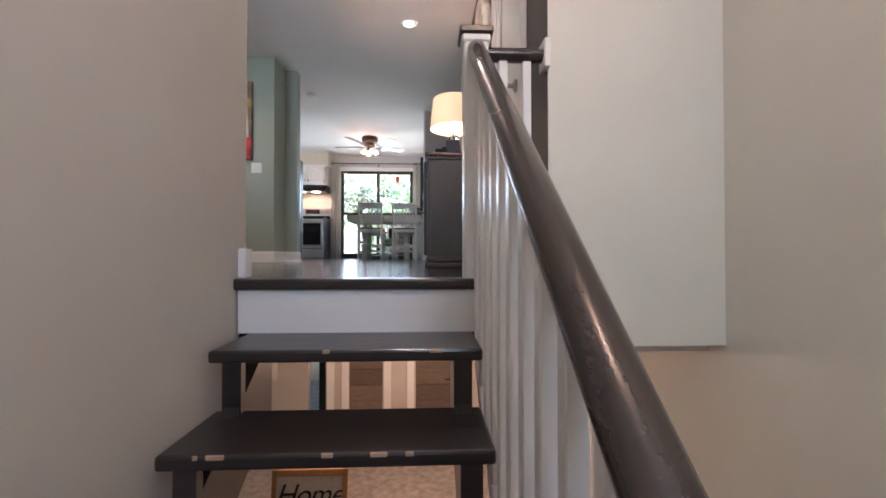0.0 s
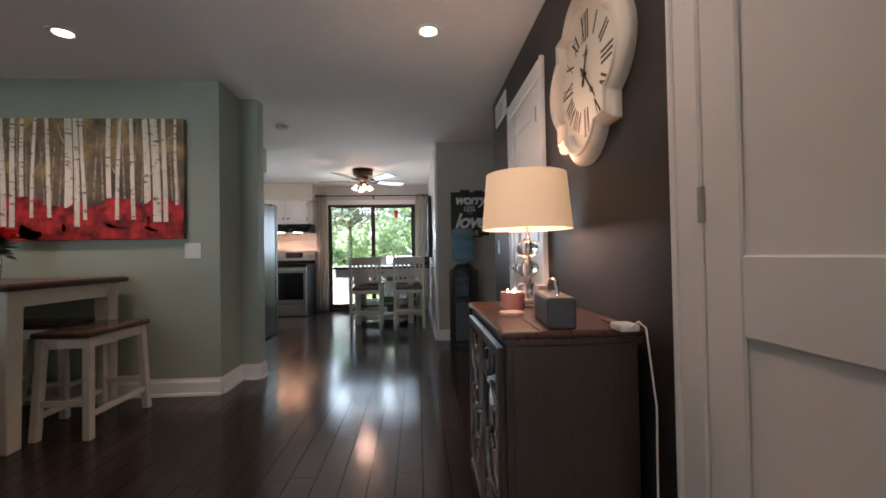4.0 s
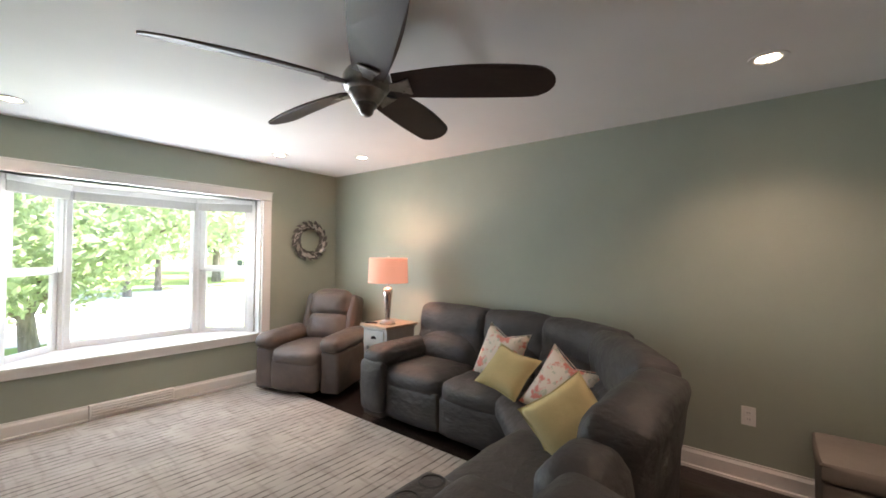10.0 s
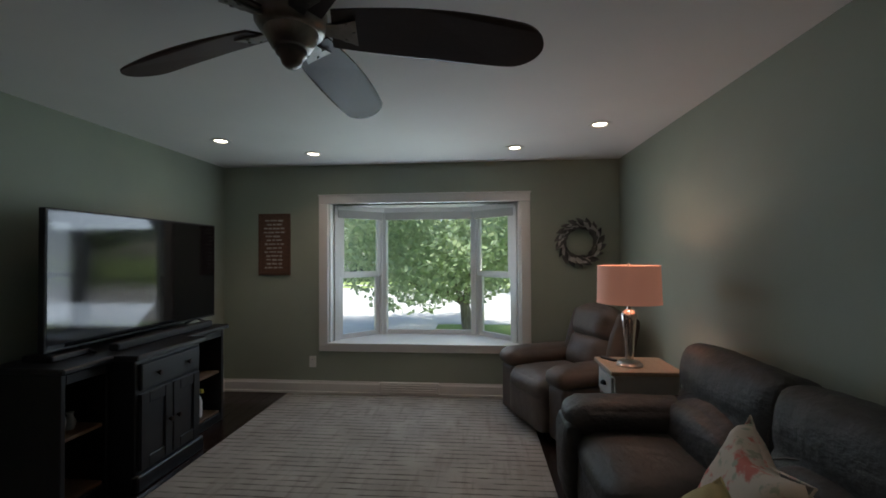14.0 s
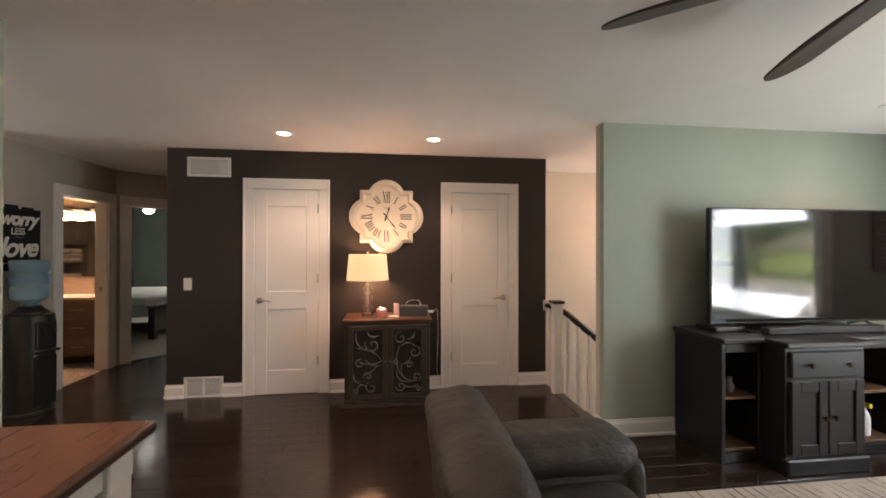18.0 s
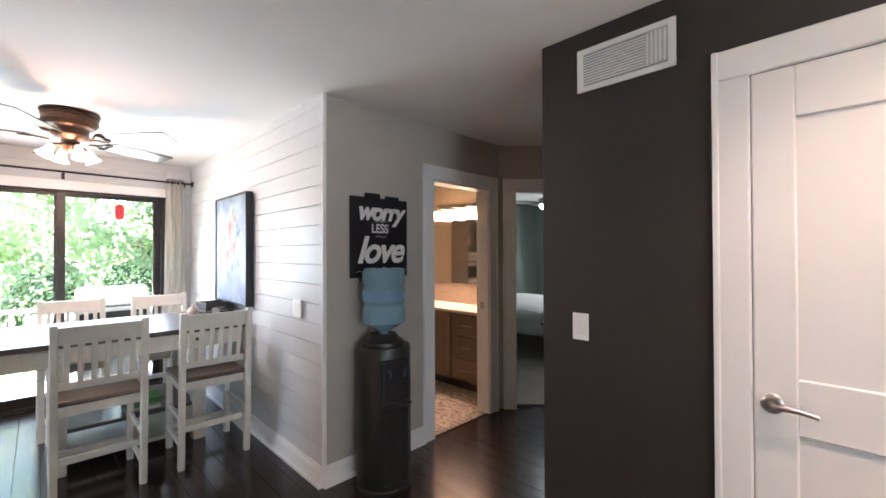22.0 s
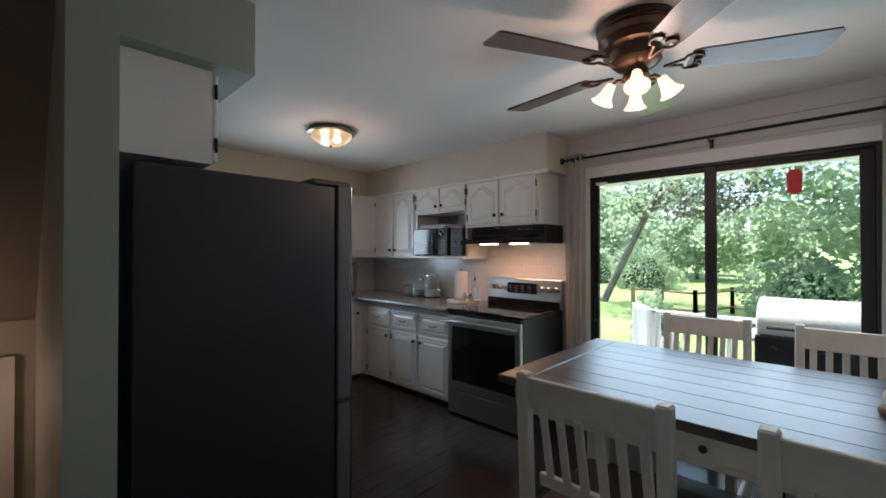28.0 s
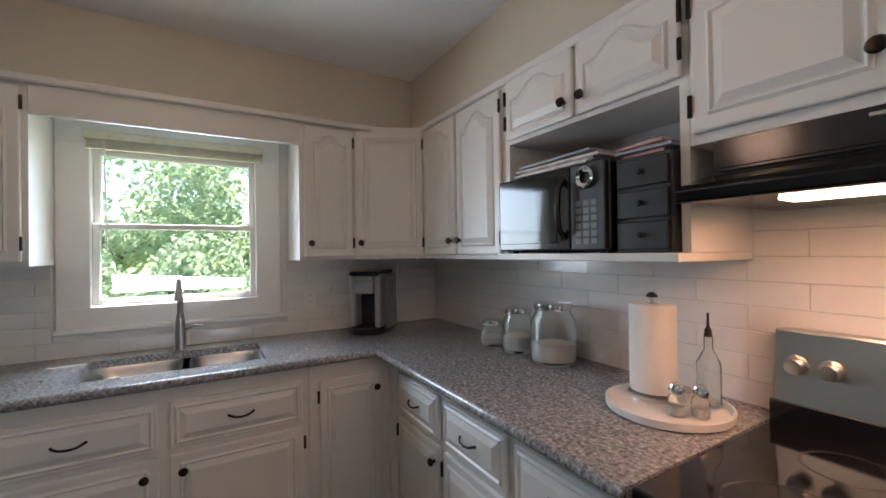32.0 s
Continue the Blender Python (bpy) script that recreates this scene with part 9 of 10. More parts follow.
wb = thing("word_board", T((0.39, 6.56, 1.24)), "black board sign with white script words", "sign")
part("board", box(-0.235, -0.022, 0.03, 0.235, -0.004, 0.565, 0.003), BLACKP, wb)
for x0, x1, z0, z1 in ((-0.12, 0.0, 0.56, 0.595), (0.05, 0.16, 0.56, 0.585), (-0.16, -0.04, 0.0, 0.035), (0.02, 0.15, 0.01, 0.035)):
    part("board_notch", box(x0, -0.022, z0, x1, -0.004, z1, 0.003), BLACKP, wb)
WPAINT = plain("white_sign_paint", (0.72, 0.70, 0.66), 0.6)
for txt, s, x, z, shr, sq in (("worry", 0.165, 0.0, 0.468, 0.32, 0.98), ("LESS", 0.085, -0.005, 0.355, 0.0, 0.95), ("love", 0.245, 0.0, 0.205, 0.32, 1.0), ("MORE", 0.08, 0.0, 0.062, 0.0, 1.0)):
    lettering("lettering", txt, s, T((x, -0.0235, z)) @ Matrix.Rotation(radians(90), 4, "X"), WPAINT, wb, shr, 0.0012, sq, 0.0065 if shr else 0.001)
for x, z in ((0.0, 0.405), (0.0, 0.302), (-0.15, 0.07), (0.17, 0.07)):
    part("flourish", tube([(x - 0.05, -0.0235, z - 0.006), (x - 0.02, -0.0235, z + 0.006), (x + 0.02, -0.0235, z - 0.004), (x + 0.05, -0.0235, z + 0.006)], [0.002, 0.006, 0.006, 0.002], 6, flat=0.3), WPAINT, wb)

# ---- bathroom and bedroom seen through their doorways ----
db = thing("door_bath", T((0.905, 6.56, 0)), "white-cased bathroom doorway with a pocket door slot", "doorway", kind="structure")
casing(db, 0.68, 2.0, 0.11)
for b in ((-0.012, -0.004, 0, 0.008, 0.13, 2.0), (0.672, -0.004, 0, 0.692, 0.13, 2.0), (0.0, -0.004, 1.988, 0.68, 0.13, 2.008)):
    part("jamb", box(*b), TRIM, db)
part("strike_plate", box(0.668, 0.05, 0.93, 0.673, 0.085, 0.99), NICKEL, db)
dbed = thing("door_bedroom", diag @ T((0.15, 0, 0)), "white-cased bedroom doorway with its door swung open", "door", kind="structure")
casing(dbed, 0.78, 2.0, 0.11)
for b in ((-0.012, -0.004, 0, 0.008, 0.12, 2.0), (0.772, -0.004, 0, 0.792, 0.12, 2.0), (0.0, -0.004, 1.988, 0.78, 0.12, 2.008)):
    part("jamb", box(*b), TRIM, dbed)
leafd = part("door_leaf", box(0, 0, 0.01, 0.035, 0.74, 1.98, 0.003), TRIM, dbed, "open white door", None, T((0.765, 0.12, 0)) @ RZ(-16))
for a, b in ((0.10, 0.90), (1.02, 1.86)):
    part("door_panel", box(-0.004, 0.11, a, 0.0, 0.63, b, 0.003), TRIM, leafd)
part("door_handle", tube([(-0.002, 0.68, 0.95), (-0.05, 0.68, 0.95), (-0.052, 0.60, 0.95)], 0.009, 8), NICKEL, leafd, "", 50)
for z in (0.22, 1.0, 1.72):
    part("hinge", box(-0.006, -0.012, z, 0.012, 0.03, z + 0.10, 0.002), NICKEL, leafd)

VANW = wood("grey_oak_vanity", (0.13, 0.085, 0.055), (0.21, 0.145, 0.10), 0.5, along=(9, 9, 1))
van = thing("bath_vanity", T((1.86, 7.72, 0)) @ RZ(-90), "brown wooden bathroom vanity with a pale stone top", "vanity")
part("body", box(-0.90, 0.015, 0.09, 0.90, 0.43, 0.80), VANW, van)
part("toe", box(-0.90, 0.06, 0.0, 0.90, 0.42, 0.09), BLACKP, van)
part("top", box(-0.92, -0.02, 0.80, 0.92, 0.435, 0.835, 0.005), plain("pale_stone_top", (0.62, 0.56, 0.48), 0.25), van, "pale stone top")
for i, (a, b) in enumerate(((-0.88, -0.46), (-0.44, -0.02), (0.0, 0.42), (0.44, 0.88))):
    if i % 2 == 1:
        for z0, z1 in ((0.11, 0.33), (0.35, 0.56), (0.58, 0.78)):
            d = part("drawer", box(a, 0.0, z0, b, 0.016, z1, 0.003), VANW, van)
            part("pull", tube([((a + b) / 2 - 0.07, -0.002, (z0 + z1) / 2), ((a + b) / 2 - 0.065, -0.025, (z0 + z1) / 2), ((a + b) / 2 + 0.065, -0.025, (z0 + z1) / 2), ((a + b) / 2 + 0.07, -0.002, (z0 + z1) / 2)], 0.005, 6), NICKEL, d)
    else:
        d = part("door", box(a, 0.0, 0.11, b, 0.016, 0.78, 0.003), VANW, van)
        for f in ((a, -0.008, 0.11, a + 0.06, 0.002, 0.78), (b - 0.06, -0.008, 0.11, b, 0.002, 0.78), (a + 0.06, -0.0078, 0.11, b - 0.06, 0.002, 0.17), (a + 0.06, -0.0078, 0.72, b - 0.06, 0.002, 0.78)):
            part("door_frame", box(*f, 0.002), VANW, d)
BTILE = wood("wood_look_wall_tile", (0.36, 0.28, 0.20), (0.52, 0.43, 0.33), 0.4, along=(9, 1, 9), scale=5)
solid("wall_bath_tile", box(2.285, 6.98, 0.835, 2.300, 8.78, H), BTILE, "wood-look tile behind the bathroom mirror", "wall")
mir = thing("bath_mirror", T((2.285, 7.55, 1.07)) @ RZ(-90), "large frameless mirror over the vanity", "mirror")
part("glass", box(-0.55, -0.008, 0, 0.45, 0, 0.80, 0.003), MIRROR, mir)
vl = thing("vanity_light", T((2.285, 7.50, 1.95)) @ RZ(-90), "chrome vanity light with glowing frosted shades", "wall light")
part("bar", box(-0.42, -0.03, 0, 0.42, 0, 0.05, 0.006), CHROME, vl)
for i in range(4):
    x = -0.33 + 0.22 * i
    st2 = part("stem", tube([(x, -0.03, 0.025), (x, -0.09, 0.02), (x, -0.09, -0.01)], 0.008, 8), CHROME, vl)
    part("shade", bent(lathe([(0.03, -0.02), (0.055, -0.03), (0.058, -0.12), (0.054, -0.12), (0.05, -0.03)], 18), lambda c, x=x: (c.x + x, c.y - 0.09, c.z)), glow("vanity_shade_glow", (1.0, 0.68, 0.42), 5) if "vanity_shade_glow" not in bpy.data.materials else bpy.data.materials["vanity_shade_glow"], st2, "frosted glowing shade", 50)
lamp("vanity_lamp", "AREA", 9, WARM, look((2.10, 7.5, 1.85), (1.95, 7.5, 0.0)), 0.8, 0.12, spread=130)
shelf = thing("bath_shelf_unit", T((0.80, 8.795, 0)), "grey bathroom shelf unit stacked with white towels", "shelf")
SHG = plain("grey_shelf_paint", (0.16, 0.15, 0.14), 0.5)
for x in (-0.32, 0.30):
    part("side_panel", box(x, -0.34, 0.0, x + 0.02, 0.0, 2.1), SHG, shelf)
for z in (0.02, 0.45, 0.85, 1.2, 1.5, 2.08):
    part("shelf_board", box(-0.30, -0.34, z, 0.30, 0.0, z + 0.02), SHG, shelf)
part("back_panel", box(-0.30, -0.012, 0.0, 0.30, -0.002, 2.1), SHG, shelf)
for a, b in ((-0.31, -0.003), (0.003, 0.31)):
    d = part("cupboard_door", box(a, -0.36, 1.53, b, -0.341, 2.09, 0.003), SHG, shelf)
    part("pull", tube([(-0.03 if a < 0 else 0.03, -0.385, 1.6), (-0.03 if a < 0 else 0.03, -0.385, 1.75)], 0.005, 6), NICKEL, d)
TOWEL = cloth("white_towel", (0.74, 0.72, 0.69), 200, 0.05, 0.6)
for x, z, n in ((-0.14, 1.222, 3), (0.14, 1.222, 3), (0.12, 0.872, 2), (-0.12, 0.872, 2)):
    tws = thing("towel_stack", T((0.80, 8.795, 0)) @ T((x, -0.17, z)), "stack of folded white towels on the bathroom shelf", "towels")
    for i in range(n):
        part("towel", soft(0.24, 0.28, 0.075, 0.45, 5, 0.004, 0, i, 0.004), TOWEL, tws, "", 60, T((0, 0, i * 0.076)))

bed = thing("bed", T((5.05, 7.02, 0)) @ RZ(90), "bed with white bedding in a dark wooden frame", "bed")
part("footboard", box(-0.06, 0.0, 0.10, 0.02, 1.75, 0.50, 0.01), ESPRESSO, bed)
part("side_rail", box(0.0, 0.0, 0.16, 2.05, 0.05, 0.46, 0.01), ESPRESSO, bed)
part("footboard_cap", box(-0.10, -0.03, 0.50, 0.05, 1.78, 0.535, 0.008), ESPRESSO, bed)
for x in (-0.09, 2.0):
    part("post", box(x, -0.03, 0.0, x + 0.10, 0.07, 0.52, 0.012), ESPRESSO, bed)
part("post", box(-0.09, 1.70, 0.0, 0.01, 1.80, 0.52, 0.012), ESPRESSO, bed)
part("headboard", box(2.05, 0.0, 0.1, 2.12, 1.78, 1.25, 0.01), ESPRESSO, bed)
WBED = cloth("white_quilt", (0.66, 0.66, 0.64), 120, 0.05, 0.4)
part("mattress", soft(2.02, 1.68, 0.30, 0.25, 8, 0.01), WBED, bed, "", 60, T((1.03, 0.90, 0.32)))
part("quilt", soft(2.0, 1.80, 0.20, 0.4, 10, 0.03, 0, 5, 0.012), WBED, bed, "white quilt", 60, T((1.04, 0.90, 0.50)))
for y in (0.5, 1.3):
    pl = thing("bed_pillow", T((5.05 - y, 8.80, 0.70)) @ RZ(90), "white pillow at the head of the bed", "pillow")
    part("cover", soft(0.45, 0.65, 0.16, 0.48, 7, 0.02, 0, y, 0.01), WBED, pl, "", 70)
bw = thing("window_bedroom", T((6.28, 0, 0)) @ RZ(-90), "white bedroom window with closed slatted blinds", "window", kind="structure")
for b in ((-7.80, -0.02, 0.96, -7.70, 0, 2.2), (-7.02, -0.02, 0.96, -6.92, 0, 2.2), (-7.70, -0.02, 2.10, -7.02, 0, 2.2), (-7.70, -0.02, 0.96, -7.02, 0, 1.06)):
    part("casing", box(*b, 0.004), TRIM, bw)
sash(bw, -7.70, 1.06, -7.02, 1.58, T((0, 0.06, 0)), 0.04)
sash(bw, -7.70, 1.55, -7.02, 2.10, T((0, 0.09, 0)), 0.04)
bbl = thing("bedroom_blind", T((6.28, 0, 0)) @ RZ(-90), "white slatted blind lowered in the bedroom window", "blind")
for i in range(30):
    part("slat", box(-7.68, 0.012, 1.08 + i * 0.034, -7.04, 0.030, 1.088 + i * 0.034), WHITEPL, bbl)
bfan = thing("bedroom_fan", T((4.12, 7.50, H)), "dark bedroom ceiling fan with a lit glass bowl", "ceiling fan")
part("motor", lathe([(0, 0), (0.06, 0), (0.05, -0.05), (0.015, -0.06), (0.015, -0.16), (0.10, -0.18), (0.10, -0.25), (0.07, -0.28), (0, -0.28)], 24), NICKEL, bfan, "", 35)
for i in range(5):
    blade(bfan, 10 + 72 * i, 0.14, 0.62, 0.14, -0.235, -8, BLACKP, NICKEL, 0, True)
part("bowl", lathe([(0.09, -0.28), (0.085, -0.30), (0.05, -0.335), (0, -0.345)], 24), glow("bedroom_bowl_glow", (0.9, 0.95, 1.0), 6), bfan, "lit glass bowl", 50)

# ---- outdoors ----
k = Mat("summer_lawn", (0.10, 0.17, 0.035), 0.95, spec=0.1)
g = k.ramp(k.noise(0.35, 6), [(0.3, (0.20, 0.28, 0.085)), (0.7, (0.30, 0.37, 0.14))])
k.color(k.mix(g, (0.40, 0.41, 0.20), k.ramp(k.noise(28, 4), [(0.5, (0, 0, 0)), (0.75, (0.7, 0.7, 0.7))])))
k.bump(k.noise(60, 4), 0.8, 0.03)
LAWN = k.m
# the ground: lawn, lower in front than behind
bm = bmesh.new()
xs = [-900, -120, -40, -16, -5.3, 2.2, 16, 40, 120, 900]
ys = [-900, -160, -70, -44, -24, -10, -2.0, 4.0, 9.9, 14, 26, 45, 80, 160, 900]


def ground_z(x, y):
    if y < -1.5:
        return -1.62
    if y > 10:
        return -0.95 + 0.008 * min(40, y - 10)
    return -1.62 + 0.67 * (y + 1.5) / 11.5


vg = [[bm.verts.new((x, y, ground_z(x, y))) for x in xs] for y in ys]
for j in range(len(ys) - 1):
    for i in range(len(xs) - 1):
        if -5.4 < (xs[i] + xs[i + 1]) / 2 < 2.3 and -2.1 < (ys[j] + ys[j + 1]) / 2 < 9.95:
            continue
        bm.faces.new((vg[j][i], vg[j][i + 1], vg[j + 1][i + 1], vg[j + 1][i]))
solid("ground", bm, LAWN, "summer lawn round the house", "lawn")
k = Mat("pale_concrete", (0.42, 0.40, 0.37), 0.9)
k.color(k.ramp(k.noise(0.8, 7), [(0.3, (0.46, 0.445, 0.42)), (0.7, (0.58, 0.56, 0.53))]))
k.bump(k.noise(40, 4), 0.3, 0.01)
CONC = k.m
solid("road", box(-90, -34, -1.9, 90, -15, -1.60), CONC, "pale sunlit street in front of the house", "road")
solid("pavement", box(-1.8, -15.01, -1.8, 7.5, -2.0, -1.596), CONC, "pale concrete driveway", "driveway")
solid("pavement_far", box(-90, -38.2, -1.8, 90, -36.8, -1.59), CONC, "far pavement", "pavement")

k = Mat("maple_leaf", (0.10, 0.20, 0.04), 0.55, spec=0.3)
k.color(k.mix(k.ramp(k.island(), [(0.0, (0.16, 0.205, 0.13)), (0.5, (0.25, 0.32, 0.21)), (1.0, (0.38, 0.44, 0.31))]), (0.24, 0.29, 0.20), 0.25))
tr = k.node("ShaderNodeBsdfTranslucent")
tr.inputs["Color"].default_value = (0.50, 0.59, 0.37, 1)
mixs = k.node("ShaderNodeMixShader")
mixs.inputs[0].default_value = 0.52
k.link(k.b.outputs[0], mixs.inputs[1])
k.link(tr.outputs[0], mixs.inputs[2])
k.link(mixs.outputs[0], k.nt.nodes["Material Output"].inputs["Surface"])
LEAF = k.m
k = Mat("dark_plum_leaf", (0.09, 0.08, 0.06), 0.55, spec=0.3)
k.color(k.ramp(k.island(), [(0.0, (0.13, 0.11, 0.09)), (1.0, (0.27, 0.24, 0.20))]))
PLUM = k.m
k = Mat("tree_bark", (0.10, 0.08, 0.06), 0.95)
k.color(k.ramp(k.noise(9, 6, (1, 1, 0.25)), [(0.3, (0.10, 0.085, 0.07)), (0.7, (0.27, 0.235, 0.20))]))
k.bump(k.noise(14, 6, (1, 1, 0.2)), 0.8, 0.03)
BARK = k.m


def tree(x, y, z, h, crown, low, seed, n_leaf=2600, leaf_size=0.13, lean_=(0, 0), conifer=False, label="broad green shade tree with a spreading crown", trunk_r=None, fork_at=None, leaf_mat=None):
    """Tapered trunk with limbs, and a crown of many leaves in uneven clumps."""
    rnd = random.Random(seed)
    t = thing("tree", T((x, y, z)), label, "tree", "trees outdoors")
    r0 = trunk_r or h * 0.028
    bm = bmesh.new()
    knots = []
    fork = fork_at or low + (h - low) * 0.18
    pts = [(lean_[0] * f * h, lean_[1] * f * h, f * fork) for f in (0, 0.25, 0.5, 0.8, 1.0)]
    absorb(bm, tube(pts, [r0 * 1.35, r0 * 1.05, r0, r0 * 0.9, r0 * 0.8], 10))
    base = Vector(pts[-1])
    nl = 3 if conifer else 9
    for i in range(nl):
        a = 2.399 * i + rnd.uniform(-0.3, 0.3)
        el = rnd.uniform(0.25, 1.2)
        L = crown * rnd.uniform(0.6, 0.95) if not conifer else crown * 0.4
        st_ = Vector(pts[-2]).lerp(base, rnd.random())
        mid = st_ + Vector((math.cos(a) * math.cos(el), math.sin(a) * math.cos(el), math.sin(el))) * L * 0.5
        end = mid + Vector((math.cos(a + 0.3) * math.cos(el * 0.8), math.sin(a + 0.3) * math.cos(el * 0.8), math.sin(el * 0.7))) * L * 0.5
        absorb(bm, tube([st_, mid, end], [r0 * 0.5, r0 * 0.28, r0 * 0.08], 6))
        knots += [mid, end]
    part("trunk", bm, BARK, t, "", 60)
    verts, faces = [], []
    clumps = []
    for i in range(46):
        if conifer:
            f = rnd.random()
            rr = crown * (1 - f) ** 0.8 * math.sqrt(rnd.random())
            a = rnd.uniform(0, 6.28)
            c = Vector((rr * math.cos(a), rr * math.sin(a), low + (h - low) * f))
            s = crown * 0.24
        else:
            u, a = rnd.uniform(-0.75, 1), rnd.uniform(0, 6.28)
            rr = math.sqrt(1 - u * u) * crown * rnd.uniform(0.65, 1.08)
            c = Vector((rr * math.cos(a), rr * math.sin(a), (low + h) / 2 + u * (h - low) / 2 * rnd.uniform(0.8, 1.05))) + Vector((base.x, base.y, 0))
            s = crown * rnd.uniform(0.20, 0.34)
        clumps.append((c, s))
    clumps += [(kp, crown * 0.22) for kp in knots]
    per = n_leaf // len(clumps)
    for c, s in clumps:
        for q in range(per):
            d = Vector((rnd.gauss(0, 1), rnd.gauss(0, 1), rnd.gauss(0, 0.75)))
            d = d.normalized() * s * rnd.random() ** 0.4
            p = c + d
            if p.z < low * 0.75:
                continue
            nrm = Vector((rnd.gauss(0, 0.7), rnd.gauss(0, 0.7), rnd.gauss(0.6, 0.6))).normalized()
            ax = nrm.orthogonal().normalized()
            ax = (ax * math.cos(q) + nrm.cross(ax) * math.sin(q)).normalized()
            bx = nrm.cross(ax)
            sz = leaf_size * rnd.uniform(0.7, 1.4)
            i0 = len(verts)
            verts += [tuple(p - ax * sz), tuple(p + bx * sz * 0.55 - nrm * sz * 0.1), tuple(p + ax * sz), tuple(p - bx * sz * 0.55 - nrm * sz * 0.1)]
            faces.append((i0, i0 + 1, i0 + 2, i0 + 3))
    me = bpy.data.meshes.new("crown")
    me.from_pydata(verts, [], faces)
    me.materials.append(leaf_mat or LEAF)
    cr = new("crown", me)
    cr.parent = t
    tagged(cr, "dense green leaves in uneven clumps", kind="stuff")
    return t


# in front of the house
tree(-3.25, -11.2, -1.62, 8.5, 5.4, 2.2, 1, 42000, 0.095, (0.02, 0.0), trunk_r=0.20, fork_at=1.6, label="spreading maple on the front lawn, seen through the bay")
tree(-9.6, -30.0, -1.62, 7.5, 3.4, 2.2, 2, 3000, 0.20)
tree(-12.5, -34.0, -1.62, 8.0, 3.6, 2.2, 3, 3000, 0.22)
tree(-20, -42, -1.62, 13, 6.5, 2.0, 4, 3600, 0.34)
tree(1.5, -60, -1.62, 17, 8.5, 2.5, 5, 3600, 0.45)
tree(14, -62, -1.62, 19, 9.5, 3, 6, 3600, 0.5)
tree(27, -58, -1.62, 16, 8.0, 3, 7, 3600, 0.45)
tree(-10, -64, -1.62, 17, 9, 2, 8, 3600, 0.5)
tree(-32, -60, -1.62, 18, 10, 2, 9, 3600, 0.5)
tree(40, -60, -1.62, 18, 10, 2, 10, 3000, 0.5)
tree(-46, -44, -1.62, 15, 8, 2, 12, 2600, 0.45)

HOUSEW = plain("pale_siding", (0.62, 0.60, 0.55), 0.8, var=0.05, scale=2)
ROOFM = plain("sunlit_pale_shingles", (0.46, 0.44, 0.42), 0.9, var=0.15, scale=3)


def ranch_house(x, y, w, d, m_label, garage=True):
    h = thing("ranch_house", T((x, y, -1.62)), m_label, "house", "houses across the street")
    part("wall", box(-w / 2, -d / 2, 0, w / 2, d / 2, 2.6), HOUSEW, h)
    bm = bmesh.new()
    e = 0.6
    pts = [(-w / 2 - e, -d / 2 - e, 2.55), (w / 2 + e, -d / 2 - e, 2.55), (w / 2 + e, d / 2 + e, 2.55), (-w / 2 - e, d / 2 + e, 2.55), (-w / 2 + 3.0, 0, 4.4), (w / 2 - 3.0, 0, 4.4)]
    vs = [bm.verts.new(p) for p in pts]
    for fce in ((0, 1, 5, 4), (1, 2, 5), (2, 3, 4, 5), (3, 0, 4), (3, 2, 1, 0)):
        bm.faces.new([vs[i] for i in fce])
    rf = part("roof", bm, ROOFM, h, "pale hipped roof")
    part("chimney", box(-0.4, -0.4, 4.0, 0.4, 0.4, 5.2), plain("chimney_white", (0.6, 0.58, 0.55), 0.8) if "chimney_white" not in bpy.data.materials else bpy.data.materials["chimney_white"], rf)
    for i, (wx, ww) in enumerate(((-w * 0.36, 1.2), (-w * 0.22, 1.0), (-w * 0.02, 2.4), (w * 0.18, 1.4), (w * 0.36, 1.4))):
        f = part("window", box(wx - ww / 2, d / 2 - 0.02, 1.0, wx + ww / 2, d / 2 + 0.05, 2.2, 0.02), TRIM, h)
        for q in range(2):
            part("pane", box(wx - ww / 2 + 0.08 + q * ww / 2, d / 2 + 0.045, 1.1, wx + q * ww / 2 - 0.04, d / 2 + 0.06, 2.12), plain("far_window_glass", (0.06, 0.08, 0.09), 0.1) if "far_window_glass" not in bpy.data.materials else bpy.data.materials["far_window_glass"], f)
    part("door", box(-w * 0.14, d / 2 - 0.02, 0.1, -w * 0.14 + 1.0, d / 2 + 0.05, 2.15), plain("far_door_brown", (0.16, 0.10, 0.07), 0.6) if "far_door_brown" not in bpy.data.materials else bpy.data.materials["far_door_brown"], h)
    return h


ranch_house(11, -49, 17, 8, "low pale ranch house with a hipped roof across the street")
ranch_house(-2.5, -52, 9, 8, "small pale ranch house with a blue garage side")
ranch_house(33, -50, 14, 8, "low pale ranch house further along the street")
ranch_house(-30, -50, 15, 8, "pale ranch house beyond the trees")


